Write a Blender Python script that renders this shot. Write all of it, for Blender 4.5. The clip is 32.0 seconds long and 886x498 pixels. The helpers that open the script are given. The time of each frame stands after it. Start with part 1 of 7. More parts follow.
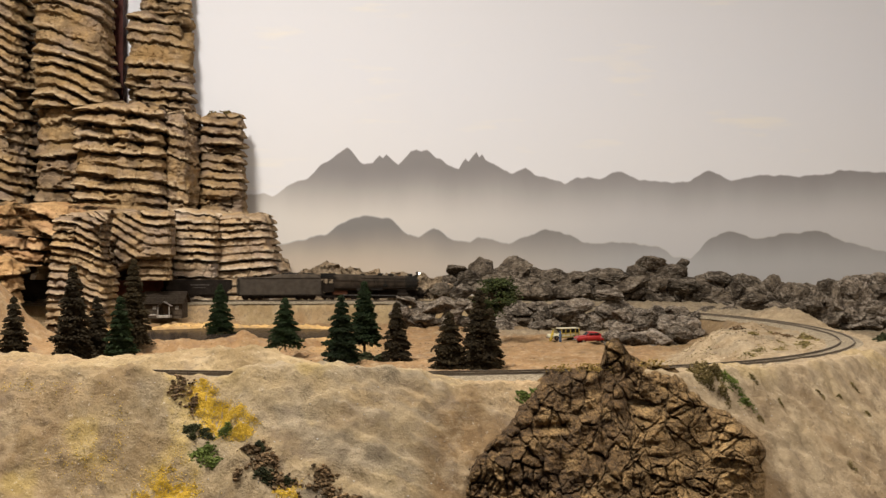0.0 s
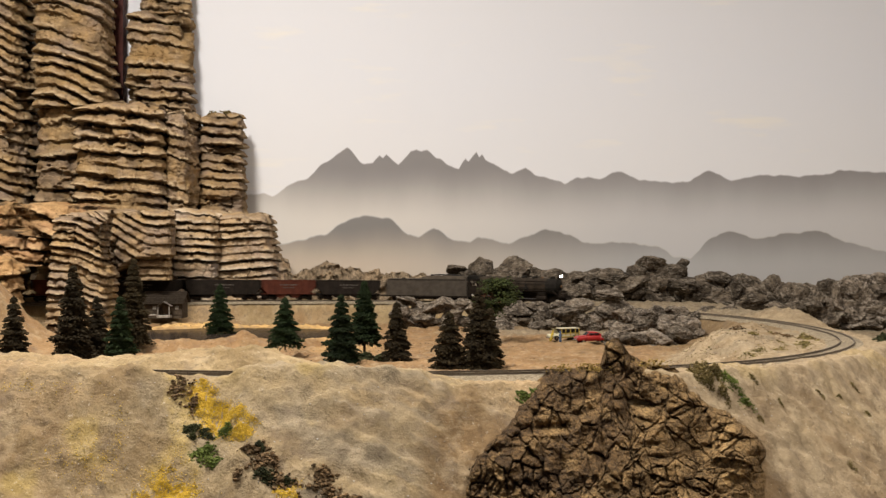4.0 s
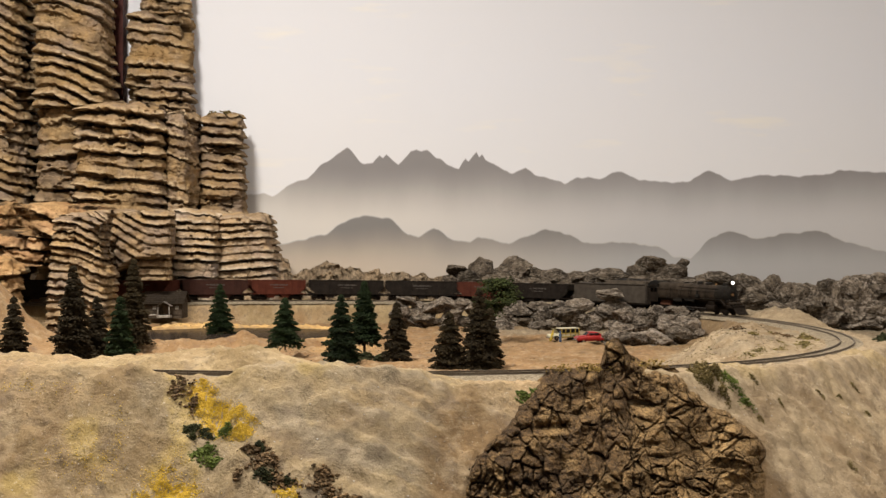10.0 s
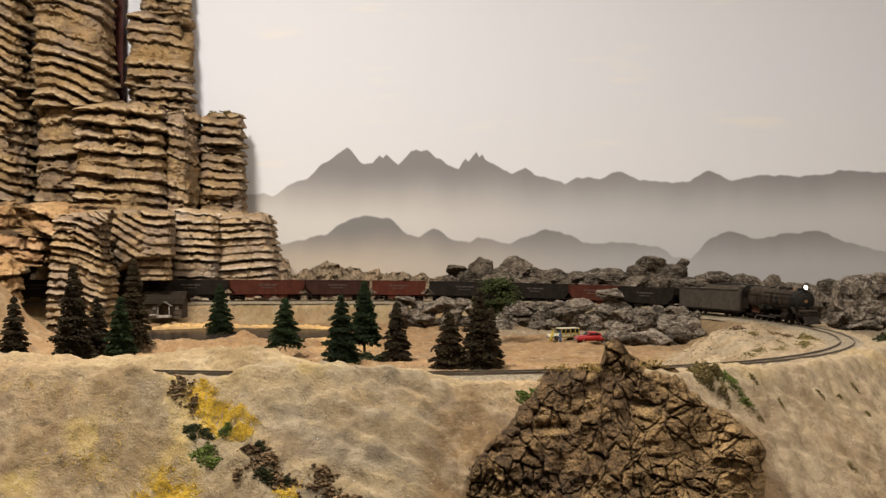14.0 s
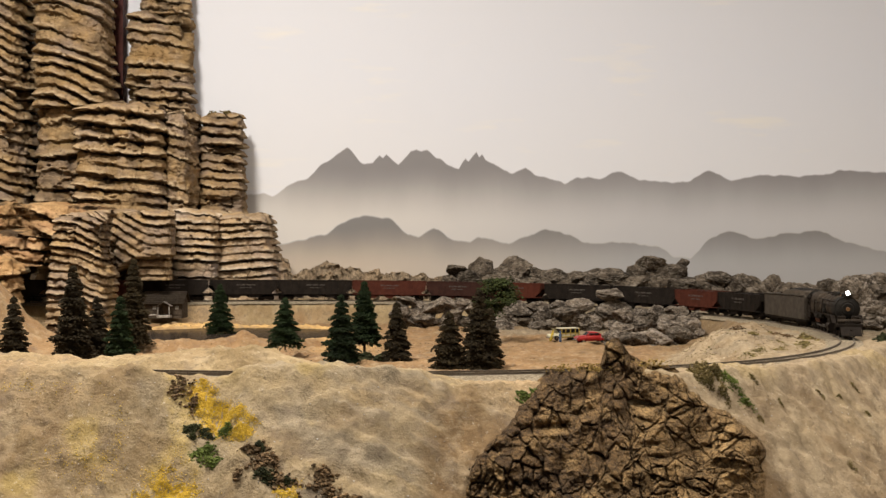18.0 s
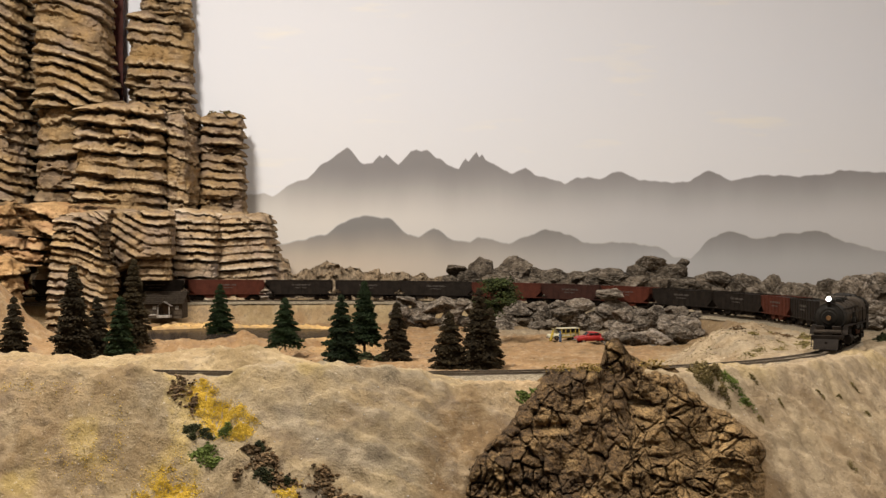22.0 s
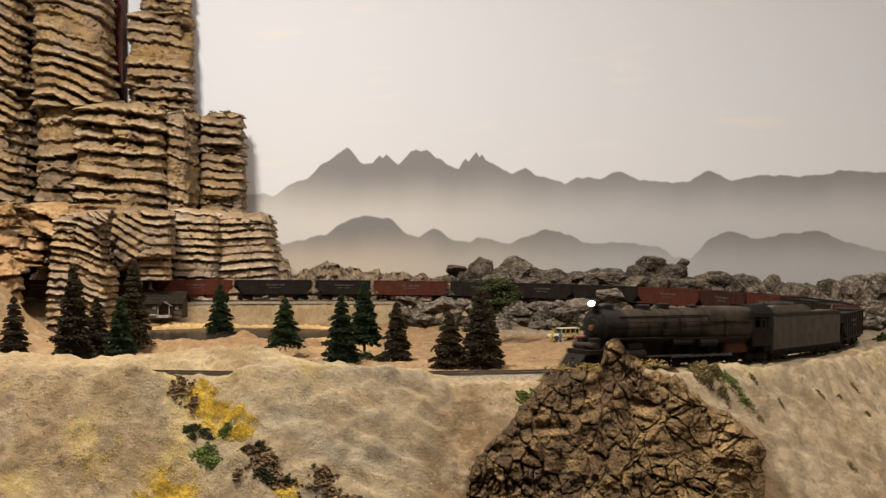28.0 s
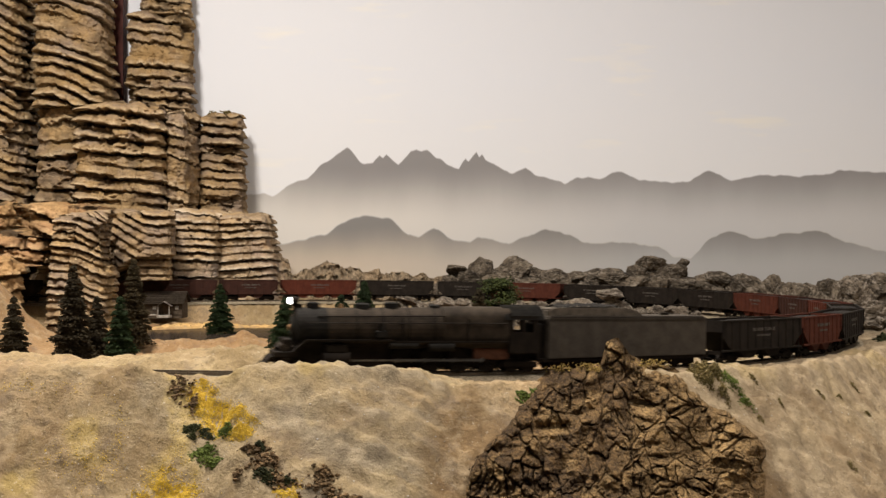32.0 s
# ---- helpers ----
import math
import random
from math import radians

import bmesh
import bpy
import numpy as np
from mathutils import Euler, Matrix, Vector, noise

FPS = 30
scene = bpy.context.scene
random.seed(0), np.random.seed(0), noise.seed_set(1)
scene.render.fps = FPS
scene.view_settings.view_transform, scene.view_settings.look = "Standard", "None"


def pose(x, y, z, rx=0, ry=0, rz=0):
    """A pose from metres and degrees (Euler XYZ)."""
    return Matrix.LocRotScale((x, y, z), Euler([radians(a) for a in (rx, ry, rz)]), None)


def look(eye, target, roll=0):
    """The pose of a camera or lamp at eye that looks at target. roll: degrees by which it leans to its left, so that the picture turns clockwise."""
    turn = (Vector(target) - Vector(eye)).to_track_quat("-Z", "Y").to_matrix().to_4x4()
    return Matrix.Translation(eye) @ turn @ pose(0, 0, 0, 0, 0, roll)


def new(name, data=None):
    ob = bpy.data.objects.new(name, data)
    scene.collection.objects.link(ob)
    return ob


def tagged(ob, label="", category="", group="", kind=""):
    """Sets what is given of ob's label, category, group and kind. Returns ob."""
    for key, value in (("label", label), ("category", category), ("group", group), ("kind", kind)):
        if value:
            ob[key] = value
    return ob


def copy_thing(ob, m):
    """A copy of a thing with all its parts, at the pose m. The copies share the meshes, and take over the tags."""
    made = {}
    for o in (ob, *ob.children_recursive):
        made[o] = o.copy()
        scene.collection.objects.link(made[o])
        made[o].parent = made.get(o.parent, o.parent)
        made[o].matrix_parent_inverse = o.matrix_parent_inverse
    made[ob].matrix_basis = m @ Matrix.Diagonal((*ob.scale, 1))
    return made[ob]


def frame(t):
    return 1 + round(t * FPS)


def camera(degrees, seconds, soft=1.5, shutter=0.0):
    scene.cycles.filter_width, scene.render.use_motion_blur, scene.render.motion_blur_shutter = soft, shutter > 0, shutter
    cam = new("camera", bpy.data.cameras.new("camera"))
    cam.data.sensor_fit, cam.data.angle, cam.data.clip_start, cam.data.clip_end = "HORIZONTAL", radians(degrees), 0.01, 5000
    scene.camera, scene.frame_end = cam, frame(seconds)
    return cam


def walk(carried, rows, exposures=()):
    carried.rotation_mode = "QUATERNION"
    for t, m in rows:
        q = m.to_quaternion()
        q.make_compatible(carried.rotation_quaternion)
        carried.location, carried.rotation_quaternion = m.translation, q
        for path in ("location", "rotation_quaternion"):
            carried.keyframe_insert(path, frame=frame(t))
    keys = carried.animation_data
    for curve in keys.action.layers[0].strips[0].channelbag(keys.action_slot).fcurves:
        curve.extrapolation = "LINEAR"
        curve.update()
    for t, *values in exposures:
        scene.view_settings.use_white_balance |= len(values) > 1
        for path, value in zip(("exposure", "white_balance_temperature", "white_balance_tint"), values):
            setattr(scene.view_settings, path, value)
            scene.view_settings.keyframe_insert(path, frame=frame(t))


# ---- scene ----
# camera: stands still, level, in front of the layout
cam = camera(41.8, 32.0, soft=1.4, shutter=1.5)
EYE = 1.2
walk(cam, [(0, look((0, 0, EYE), (0, 2, EYE))), (32, look((0, 0, EYE), (0, 2, EYE)))])

# ---- light: a closed room, a ceiling lamp over the layout and two added fill lamps ----
world = bpy.data.worlds.new("room_dark")
scene.world = world
world.use_nodes = True
world.node_tree.nodes["Background"].inputs[0].default_value = (0.9, 0.85, 0.8, 1)
world.node_tree.nodes["Background"].inputs[1].default_value = 0.02
scene.view_settings.exposure = 0.0


def ceiling_lamp(x, y, sx, sy, watts, colour):
    d = bpy.data.lights.new("ceiling_light", "AREA")
    d.shape, d.size, d.size_y, d.energy, d.color = "RECTANGLE", sx, sy, watts, colour
    ob = new("ceiling_light", d)
    ob.matrix_world = pose(x, y, 2.62)
    white = bpy.data.materials.new("housing_white")
    white.use_nodes = True
    white.node_tree.nodes["Principled BSDF"].inputs["Base Color"].default_value = (0.7, 0.7, 0.68, 1)
    me = bpy.data.meshes.new("light_housing")
    me.materials.append(white)
    bm = bmesh.new()
    bmesh.ops.create_cube(bm, size=1, matrix=Matrix.Translation((x, y, 2.665)) @ Matrix.Diagonal((sx + 0.06, sy + 0.06, 0.07, 1)))
    bm.to_mesh(me)
    bm.free()
    tagged(new("light_housing", me), "plain white housing of an unseen ceiling lamp", "ceiling light", kind="structure")
    return ob


ceiling_lamp(-0.64, 1.22, 0.24, 0.24, 61, (1.0, 0.938, 0.865))
# these two are unseen fill, added to brighten the right and the front
ceiling_lamp(0.8, 0.8, 0.4, 0.3, 30, (1.0, 0.93, 0.87))
ceiling_lamp(-0.3, -0.9, 1.2, 0.5, 14, (1.0, 0.95, 0.92))


# ---- materials ----
def mat(name, low, high, scale=60.0, rough=0.85, bump=0.3, metal=0.0, fine=6.0, low2=None, spots=None, vary=0.0, grit=1.0, island=0.0, depth=0.002, spec=0.2):
    """Noises at three scales mix low and high, pit the surface darker and fleck it lighter."""
    m = bpy.data.materials.new(name)
    m.use_nodes = True
    nt = m.node_tree
    N, Lk = nt.nodes, nt.links
    bs = N["Principled BSDF"]
    co = N.new("ShaderNodeTexCoord")

    def nz(sc, detail=6.0):
        n = N.new("ShaderNodeTexNoise")
        n.inputs["Scale"].default_value = sc
        n.inputs["Detail"].default_value = detail
        n.inputs["Roughness"].default_value = 0.66
        Lk.new(co.outputs["Object"], n.inputs["Vector"])
        return n

    def mix(fac, a, b):
        x = N.new("ShaderNodeMix")
        x.data_type = "RGBA"
        Lk.new(fac, x.inputs[0])
        for s, v in ((6, a), (7, b)):
            if isinstance(v, tuple):
                x.inputs[s].default_value = (*v, 1)
            else:
                Lk.new(v, x.inputs[s])
        return x.outputs[2]

    def ramp(src, a, b, top=1.0):
        r = N.new("ShaderNodeMapRange")
        r.inputs[1].default_value, r.inputs[2].default_value, r.inputs[4].default_value = a, b, top
        Lk.new(src, r.inputs[0])
        return r.outputs[0]

    n1, n2, n3 = nz(scale), nz(scale * fine), nz(scale * fine * 3.7, 3.0)
    col = mix(ramp(n1.outputs[0], 0.38, 0.62), low, high)
    if low2:
        col = mix(ramp(nz(scale * 0.23, 3.0).outputs[0], 0.48, 0.62), col, low2)
    col = mix(ramp(n2.outputs[0], 0.50, 0.68, 0.8 * grit), col, tuple(c * 0.42 for c in low))
    col = mix(ramp(n3.outputs[0], 0.54, 0.70, 0.65 * grit), col, tuple(min(0.85, c * 1.45) for c in high))
    if spots:
        col = mix(ramp(nz(scale * 9, 2.0).outputs[0], 0.66, 0.70), col, spots)
    for on, amount, node, socket in ((vary, vary, "ShaderNodeObjectInfo", "Random"), (island, island, "ShaderNodeNewGeometry", "Random Per Island")):
        if on:
            oi = N.new(node)
            hs = N.new("ShaderNodeHueSaturation")
            r = N.new("ShaderNodeMapRange")
            r.inputs[3].default_value, r.inputs[4].default_value = 1 - amount, 1 + amount
            Lk.new(oi.outputs[socket], r.inputs[0])
            Lk.new(r.outputs[0], hs.inputs["Value"])
            Lk.new(col, hs.inputs["Color"])
            col = hs.outputs[0]
    Lk.new(col, bs.inputs["Base Color"])
    bs.inputs["Roughness"].default_value = rough
    bs.inputs["Metallic"].default_value = metal
    bs.inputs["Specular IOR Level"].default_value = spec
    if bump:
        ad = N.new("ShaderNodeMath")
        ad.operation = "MULTIPLY_ADD"
        Lk.new(n3.outputs[0], ad.inputs[0])
        ad.inputs[1].default_value = 0.4
        Lk.new(n2.outputs[0], ad.inputs[2])
        b = N.new("ShaderNodeBump")
        b.inputs["Strength"].default_value = bump
        b.inputs["Distance"].default_value = depth
        Lk.new(ad.outputs[0], b.inputs["Height"])
        Lk.new(b.outputs[0], bs.inputs["Normal"])
    return m


def glow(name, colour, strength):
    m = bpy.data.materials.new(name)
    m.use_nodes = True
    bs = m.node_tree.nodes["Principled BSDF"]
    bs.inputs["Base Color"].default_value = (0.9, 0.9, 0.85, 1)
    bs.inputs["Emission Color"].default_value = (*colour, 1)
    bs.inputs["Emission Strength"].default_value = strength
    return m


def strata(name, low, high, band, lip, scale=26, pink=None, fine=5, patch=None, spread=0.10):
    """Painted rock casting: grain and stains, washes of other earths, darker and paler tones, painted shade and
    highlight among them, as the mesh's attributes give them, and pale chips.
    """
    m = mat(name, low, high, scale, 0.92, 1.0, fine=fine, low2=pink, depth=0.004, grit=0.6, vary=spread)
    N, Lk = m.node_tree.nodes, m.node_tree.links
    bs = N["Principled BSDF"]
    co = N.new("ShaderNodeTexCoord")
    src = bs.inputs["Base Color"].links[0].from_socket

    def cover(src, fac, colour, amount=1.0):
        x = N.new("ShaderNodeMix")
        x.data_type = "RGBA"
        r = N.new("ShaderNodeMath")
        r.operation = "MULTIPLY"
        r.inputs[1].default_value = amount
        Lk.new(fac, r.inputs[0])
        Lk.new(r.outputs[0], x.inputs[0])
        Lk.new(src, x.inputs[6])
        x.inputs[7].default_value = (*colour, 1)
        return x.outputs[2]

    def blot(sc, a, b, shift):
        mp = N.new("ShaderNodeMapping")
        mp.inputs["Location"].default_value = (shift, shift * 0.7, 0)
        Lk.new(co.outputs["Object"], mp.inputs[0])
        n = N.new("ShaderNodeTexNoise")
        n.inputs["Scale"].default_value, n.inputs["Detail"].default_value, n.inputs["Roughness"].default_value = sc, 5, 0.6
        Lk.new(mp.outputs[0], n.inputs["Vector"])
        r = N.new("ShaderNodeMapRange")
        r.inputs[1].default_value, r.inputs[2].default_value = a, b
        Lk.new(n.outputs[0], r.inputs[0])
        return r.outputs[0]

    for k, colour in enumerate(patch or ()):
        src = cover(src, blot(13, 0.50, 0.66, 3.1 * k + 1), colour, 0.75)
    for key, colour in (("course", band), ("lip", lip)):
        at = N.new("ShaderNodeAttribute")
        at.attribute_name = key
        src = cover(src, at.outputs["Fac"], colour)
    if patch:
        src = cover(src, blot(150, 0.66, 0.72, 9.0), tuple(min(0.8, c * 1.5) for c in lip), 0.7)
        src = cover(src, blot(120, 0.63, 0.70, 5.0), band, 0.7)
    Lk.new(src, bs.inputs["Base Color"])
    return m


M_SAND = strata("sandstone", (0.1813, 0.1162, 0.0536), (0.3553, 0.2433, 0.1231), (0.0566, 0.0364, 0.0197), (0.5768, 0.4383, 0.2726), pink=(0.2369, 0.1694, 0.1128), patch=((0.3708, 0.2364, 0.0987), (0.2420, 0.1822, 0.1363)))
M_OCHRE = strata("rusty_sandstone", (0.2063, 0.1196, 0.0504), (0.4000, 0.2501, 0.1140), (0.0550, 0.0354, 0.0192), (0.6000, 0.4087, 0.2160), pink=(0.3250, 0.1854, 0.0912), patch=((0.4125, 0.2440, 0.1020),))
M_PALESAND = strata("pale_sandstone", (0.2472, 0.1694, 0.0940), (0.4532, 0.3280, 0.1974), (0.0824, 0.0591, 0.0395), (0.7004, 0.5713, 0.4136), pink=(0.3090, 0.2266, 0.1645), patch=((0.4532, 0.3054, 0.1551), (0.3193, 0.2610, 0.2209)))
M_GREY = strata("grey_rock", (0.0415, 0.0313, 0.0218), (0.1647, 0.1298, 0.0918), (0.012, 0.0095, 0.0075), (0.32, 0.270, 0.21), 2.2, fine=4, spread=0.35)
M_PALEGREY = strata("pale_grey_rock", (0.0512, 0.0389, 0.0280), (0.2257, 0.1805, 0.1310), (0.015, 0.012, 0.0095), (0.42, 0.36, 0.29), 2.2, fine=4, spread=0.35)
M_BANKROCK = mat("broken_plaster", (0.0616, 0.0428, 0.0264), (0.4032, 0.3060, 0.1980), 75, 0.9, 1.0, fine=3, low2=(0.3360, 0.2448, 0.1496), depth=0.005)
M_BARK = mat("bark", (0.05, 0.03, 0.02), (0.10, 0.07, 0.04), 200, 0.9, 0.3)
M_PINE = mat("pine_green", (0.0048, 0.0100, 0.0018), (0.0125, 0.0230, 0.0042), 150, 0.9, 0.4, vary=0.2)
M_PINEDARK = mat("pine_dark", (0.0123, 0.0087, 0.0031), (0.0333, 0.0227, 0.0076), 150, 0.9, 0.4, vary=0.2)
M_BLACK = mat("engine_black", (0.0088, 0.0063, 0.0044), (0.0163, 0.0118, 0.0081), 120, 0.72, 0.1, grit=0.3, spec=0.08)
M_TENDER = mat("tender_grey", (0.0427, 0.0354, 0.0274), (0.0635, 0.0526, 0.0411), 100, 0.72, 0.1, grit=0.3, spec=0.08)
M_HOPBLACK = mat("hopper_black", (0.0106, 0.0082, 0.0061), (0.0185, 0.0142, 0.0109), 100, 0.72, 0.1, grit=0.3, spec=0.08)
M_HOPRED = mat("hopper_red", (0.0540, 0.0166, 0.0103), (0.0756, 0.0234, 0.0140), 100, 0.72, 0.1, grit=0.3, spec=0.08)
M_HOPORANGE = mat("hopper_orange_red", (0.060, 0.0165, 0.0098), (0.082, 0.0235, 0.0135), 100, 0.72, 0.1, grit=0.3, spec=0.08)
M_HOPBROWN = mat("hopper_brown_red", (0.029, 0.0130, 0.0095), (0.042, 0.018, 0.0128), 100, 0.72, 0.1, grit=0.3, spec=0.08)
M_COAL = mat("coal", (0.009, 0.0078, 0.0068), (0.027, 0.0232, 0.0195), 300, 0.7, 0.6, spec=0.1)
M_RAIL = mat("rail_steel", (0.110, 0.088, 0.064), (0.175, 0.142, 0.105), 200, 0.6, 0.1, metal=0.2)
M_TIE = mat("tie_wood", (0.17, 0.140, 0.095), (0.27, 0.225, 0.155), 300, 0.9, 0.3, vary=0.25)
M_LIGHT = glow("headlight_glow", (1.0, 0.95, 0.85), 30)


# ---- numeric noise ----
def _hash(i, j, k, seed):
    n = (i * 374761393 + j * 668265263 + k * 2147483647 + seed * 974634777) & 0xFFFFFFFF
    n = ((n ^ (n >> 13)) * 1274126177) & 0xFFFFFFFF
    return ((n ^ (n >> 16)) & 0xFFFF) / 65535.0


def vnoise(x, y, z=0.0, seed=1):
    x, y, z = np.broadcast_arrays(np.asarray(x, float), np.asarray(y, float), np.asarray(z, float))
    i, j, k = (np.floor(a).astype(np.int64) for a in (x, y, z))
    u, v, w = x - i, y - j, z - k
    u, v, w = (a * a * (3 - 2 * a) for a in (u, v, w))
    out = 0
    for di in (0, 1):
        for dj in (0, 1):
            for dk in (0, 1):
                out = out + _hash(i + di, j + dj, k + dk, seed) * (u if di else 1 - u) * (v if dj else 1 - v) * (w if dk else 1 - w)
    return out * 2 - 1


def fbm(x, y, z=0.0, seed=1, octaves=4):
    out, a, f = 0, 0.5, 1.0
    for o in range(octaves):
        out = out + a * vnoise(np.asarray(x) * f, np.asarray(y) * f, np.asarray(z) * f, seed + o)
        a, f = a * 0.5, f * 2.03
    return out


def sstep(a, b, x):
    t = np.clip((np.asarray(x, float) - a) / (b - a), 0, 1)
    return t * t * (3 - 2 * t)


# ---- mesh helpers ----
def mesh_ob(name, verts, faces, material, parent=None, smooth=True):
    me = bpy.data.meshes.new(name)
    me.from_pydata([tuple(v) for v in verts], [], [tuple(f) for f in faces])
    me.materials.append(material)
    if smooth:
        me.polygons.foreach_set("use_smooth", [True] * len(me.polygons))
    ob = new(name, me)
    if parent is not None:
        ob.parent = parent
    return ob


def grid_faces(nu, nv, wrap=False):
    i, j = np.meshgrid(np.arange(nu if wrap else nu - 1), np.arange(nv - 1), indexing="ij")
    a = i * nv + j
    b = ((i + 1) % nu) * nv + j
    return np.stack([a, b, b + 1, a + 1], -1).reshape(-1, 4)


def grid_ob(name, P, material, parent=None, wrap=False, smooth=True, attributes=None):
    nu, nv = P.shape[:2]
    V = P.reshape(-1, 3)
    F = grid_faces(nu, nv, wrap)
    me = bpy.data.meshes.new(name)
    me.vertices.add(len(V))
    me.vertices.foreach_set("co", V.ravel())
    me.loops.add(F.size)
    me.loops.foreach_set("vertex_index", F.ravel().astype(np.int32))
    me.polygons.add(len(F))
    me.polygons.foreach_set("loop_start", np.arange(0, F.size, 4, dtype=np.int32))
    me.polygons.foreach_set("use_smooth", np.full(len(F), smooth))
    me.update(calc_edges=True)
    me.materials.append(material)
    for key, values in (attributes or {}).items():
        me.attributes.new(key, "FLOAT", "POINT").data.foreach_set("value", np.asarray(values, np.float32).ravel())
    ob = new(name, me)
    if parent is not None:
        ob.parent = parent
    return ob


def part(name, bm, material, parent, label="", smooth=False):
    me = bpy.data.meshes.new(name)
    bm.to_mesh(me)
    bm.free()
    me.materials.append(material)
    if smooth:
        me.polygons.foreach_set("use_smooth", [True] * len(me.polygons))
    ob = new(name, me)
    ob.parent = parent
    if label:
        tagged(ob, label)
    return ob


def box(bm, x0, x1, y0, y1, z0, z1, bevel=0.0):
    g = bmesh.ops.create_cube(bm, size=1)
    vs = g["verts"]
    bmesh.ops.transform(bm, verts=vs, matrix=Matrix.LocRotScale(((x0 + x1) / 2, (y0 + y1) / 2, (z0 + z1) / 2), None, (x1 - x0, y1 - y0, z1 - z0)))
    if bevel:
        es = {e for v in vs for e in v.link_edges}
        bmesh.ops.bevel(bm, geom=list(es), offset=bevel, segments=1, affect="EDGES")


def tube(bm, p, q, r, r2=None, seg=10):
    p, q = Vector(p), Vector(q)
    d = q - p
    m = Matrix.Translation((p + q) / 2) @ d.to_track_quat("Z", "Y").to_matrix().to_4x4()
    bmesh.ops.create_cone(bm, cap_ends=True, segments=seg, radius1=r, radius2=r if r2 is None else r2, depth=d.length, matrix=m)


def empty(name, m, label, category, group="", kind=""):
    ob = new(name)
    ob.empty_display_size = 0.02
    ob.matrix_world = m
    return tagged(ob, label, category, group, kind)


# ---- the railway line: curvature along its length gives the plan ----
KNOT_S = [-3.6, -1.55, -1.5, -0.95, -0.9, -0.68, -0.46, -0.24, -0.02, 0.2, 0.42, 0.64, 0.86, 1.08, 1.3, 1.52, 1.74, 1.96, 2.18, 2.4, 3.0]
KNOT_K = [0, 0, 0.82, 0.82, 0, 0, -0.07, -1.16, -1.81, -1.75, -1.71, -1.20, -1.29, -0.96, -1.31, -1.15, -1.70, -0.98, -1.19, -1.19, -1.19]
LINE_S = np.arange(-3.6, 3.0, 0.005)
_k = np.interp(LINE_S, KNOT_S, KNOT_K)
_th = np.concatenate([[0], np.cumsum((_k[1:] + _k[:-1]) / 2 * 0.005)])
_o = int(np.argmin(abs(LINE_S)))
LINE_TH = _th - _th[_o] - 0.03929
_m = (LINE_TH[1:] + LINE_TH[:-1]) / 2
LINE_X = np.concatenate([[0], np.cumsum(np.cos(_m) * 0.005)])
LINE_Y = np.concatenate([[0], np.cumsum(np.sin(_m) * 0.005)])
LINE_X += -0.05245 - LINE_X[_o]
LINE_Y += 2.43543 - LINE_Y[_o]
# the curve begins a little nearer
_g = 1 - 0.012 * np.exp(-((LINE_S - 0.4) / 0.25) ** 2)
LINE_Z = EYE - (0.10923 - 0.00444 * np.clip(LINE_S, -1, 9)) - 0.01816 * np.clip(LINE_X, -0.9, 9)


LINE_X, LINE_Y, LINE_Z = LINE_X * _g, LINE_Y * _g, EYE + (LINE_Z - EYE) * _g
LINE_TH = np.arctan2(np.gradient(LINE_Y), np.gradient(LINE_X))
LINE_TH = np.unwrap(LINE_TH)
TRAVEL_S = LINE_S
LINE_S = np.concatenate([[0], np.cumsum(np.hypot(np.diff(LINE_X), np.diff(LINE_Y)))]) + LINE_S[0]


def line_at(s):
    return tuple(float(np.interp(s, LINE_S, a)) for a in (LINE_X, LINE_Y, LINE_Z))


def travelled(t):
    """How far the train has come: it slows a little after eight seconds."""
    return float(np.interp(0.07650 * t if t < 8.2 else 0.07650 * 8.2 + 0.06487 * (t - 8.2), TRAVEL_S, LINE_S))


# ---- the layout's ground: one sheet ----
def nearest_line(X, Y):
    P = np.stack([LINE_X, LINE_Y], 1)[::4]
    idx = np.empty(X.size, int)
    fx, fy = X.ravel(), Y.ravel()
    for a in range(0, X.size, 40000):
        d = (fx[a:a + 40000, None] - P[None, :, 0]) ** 2 + (fy[a:a + 40000, None] - P[None, :, 1]) ** 2
        idx[a:a + 40000] = d.argmin(1)
    i = idx * 4
    dx, dy = fx - LINE_X[i], fy - LINE_Y[i]
    th = LINE_TH[i]
    side = -np.sin(th) * dx + np.cos(th) * dy      # left of travel is positive: outside the loop
    return i.reshape(X.shape), np.where(side > 0, 1, -1).reshape(X.shape) * np.hypot(dx, dy).reshape(X.shape)


def hump(X, Y, x, y, rx, ry, h):
    return h * np.exp(-((X - x) / rx) ** 2 - ((Y - y) / ry) ** 2)


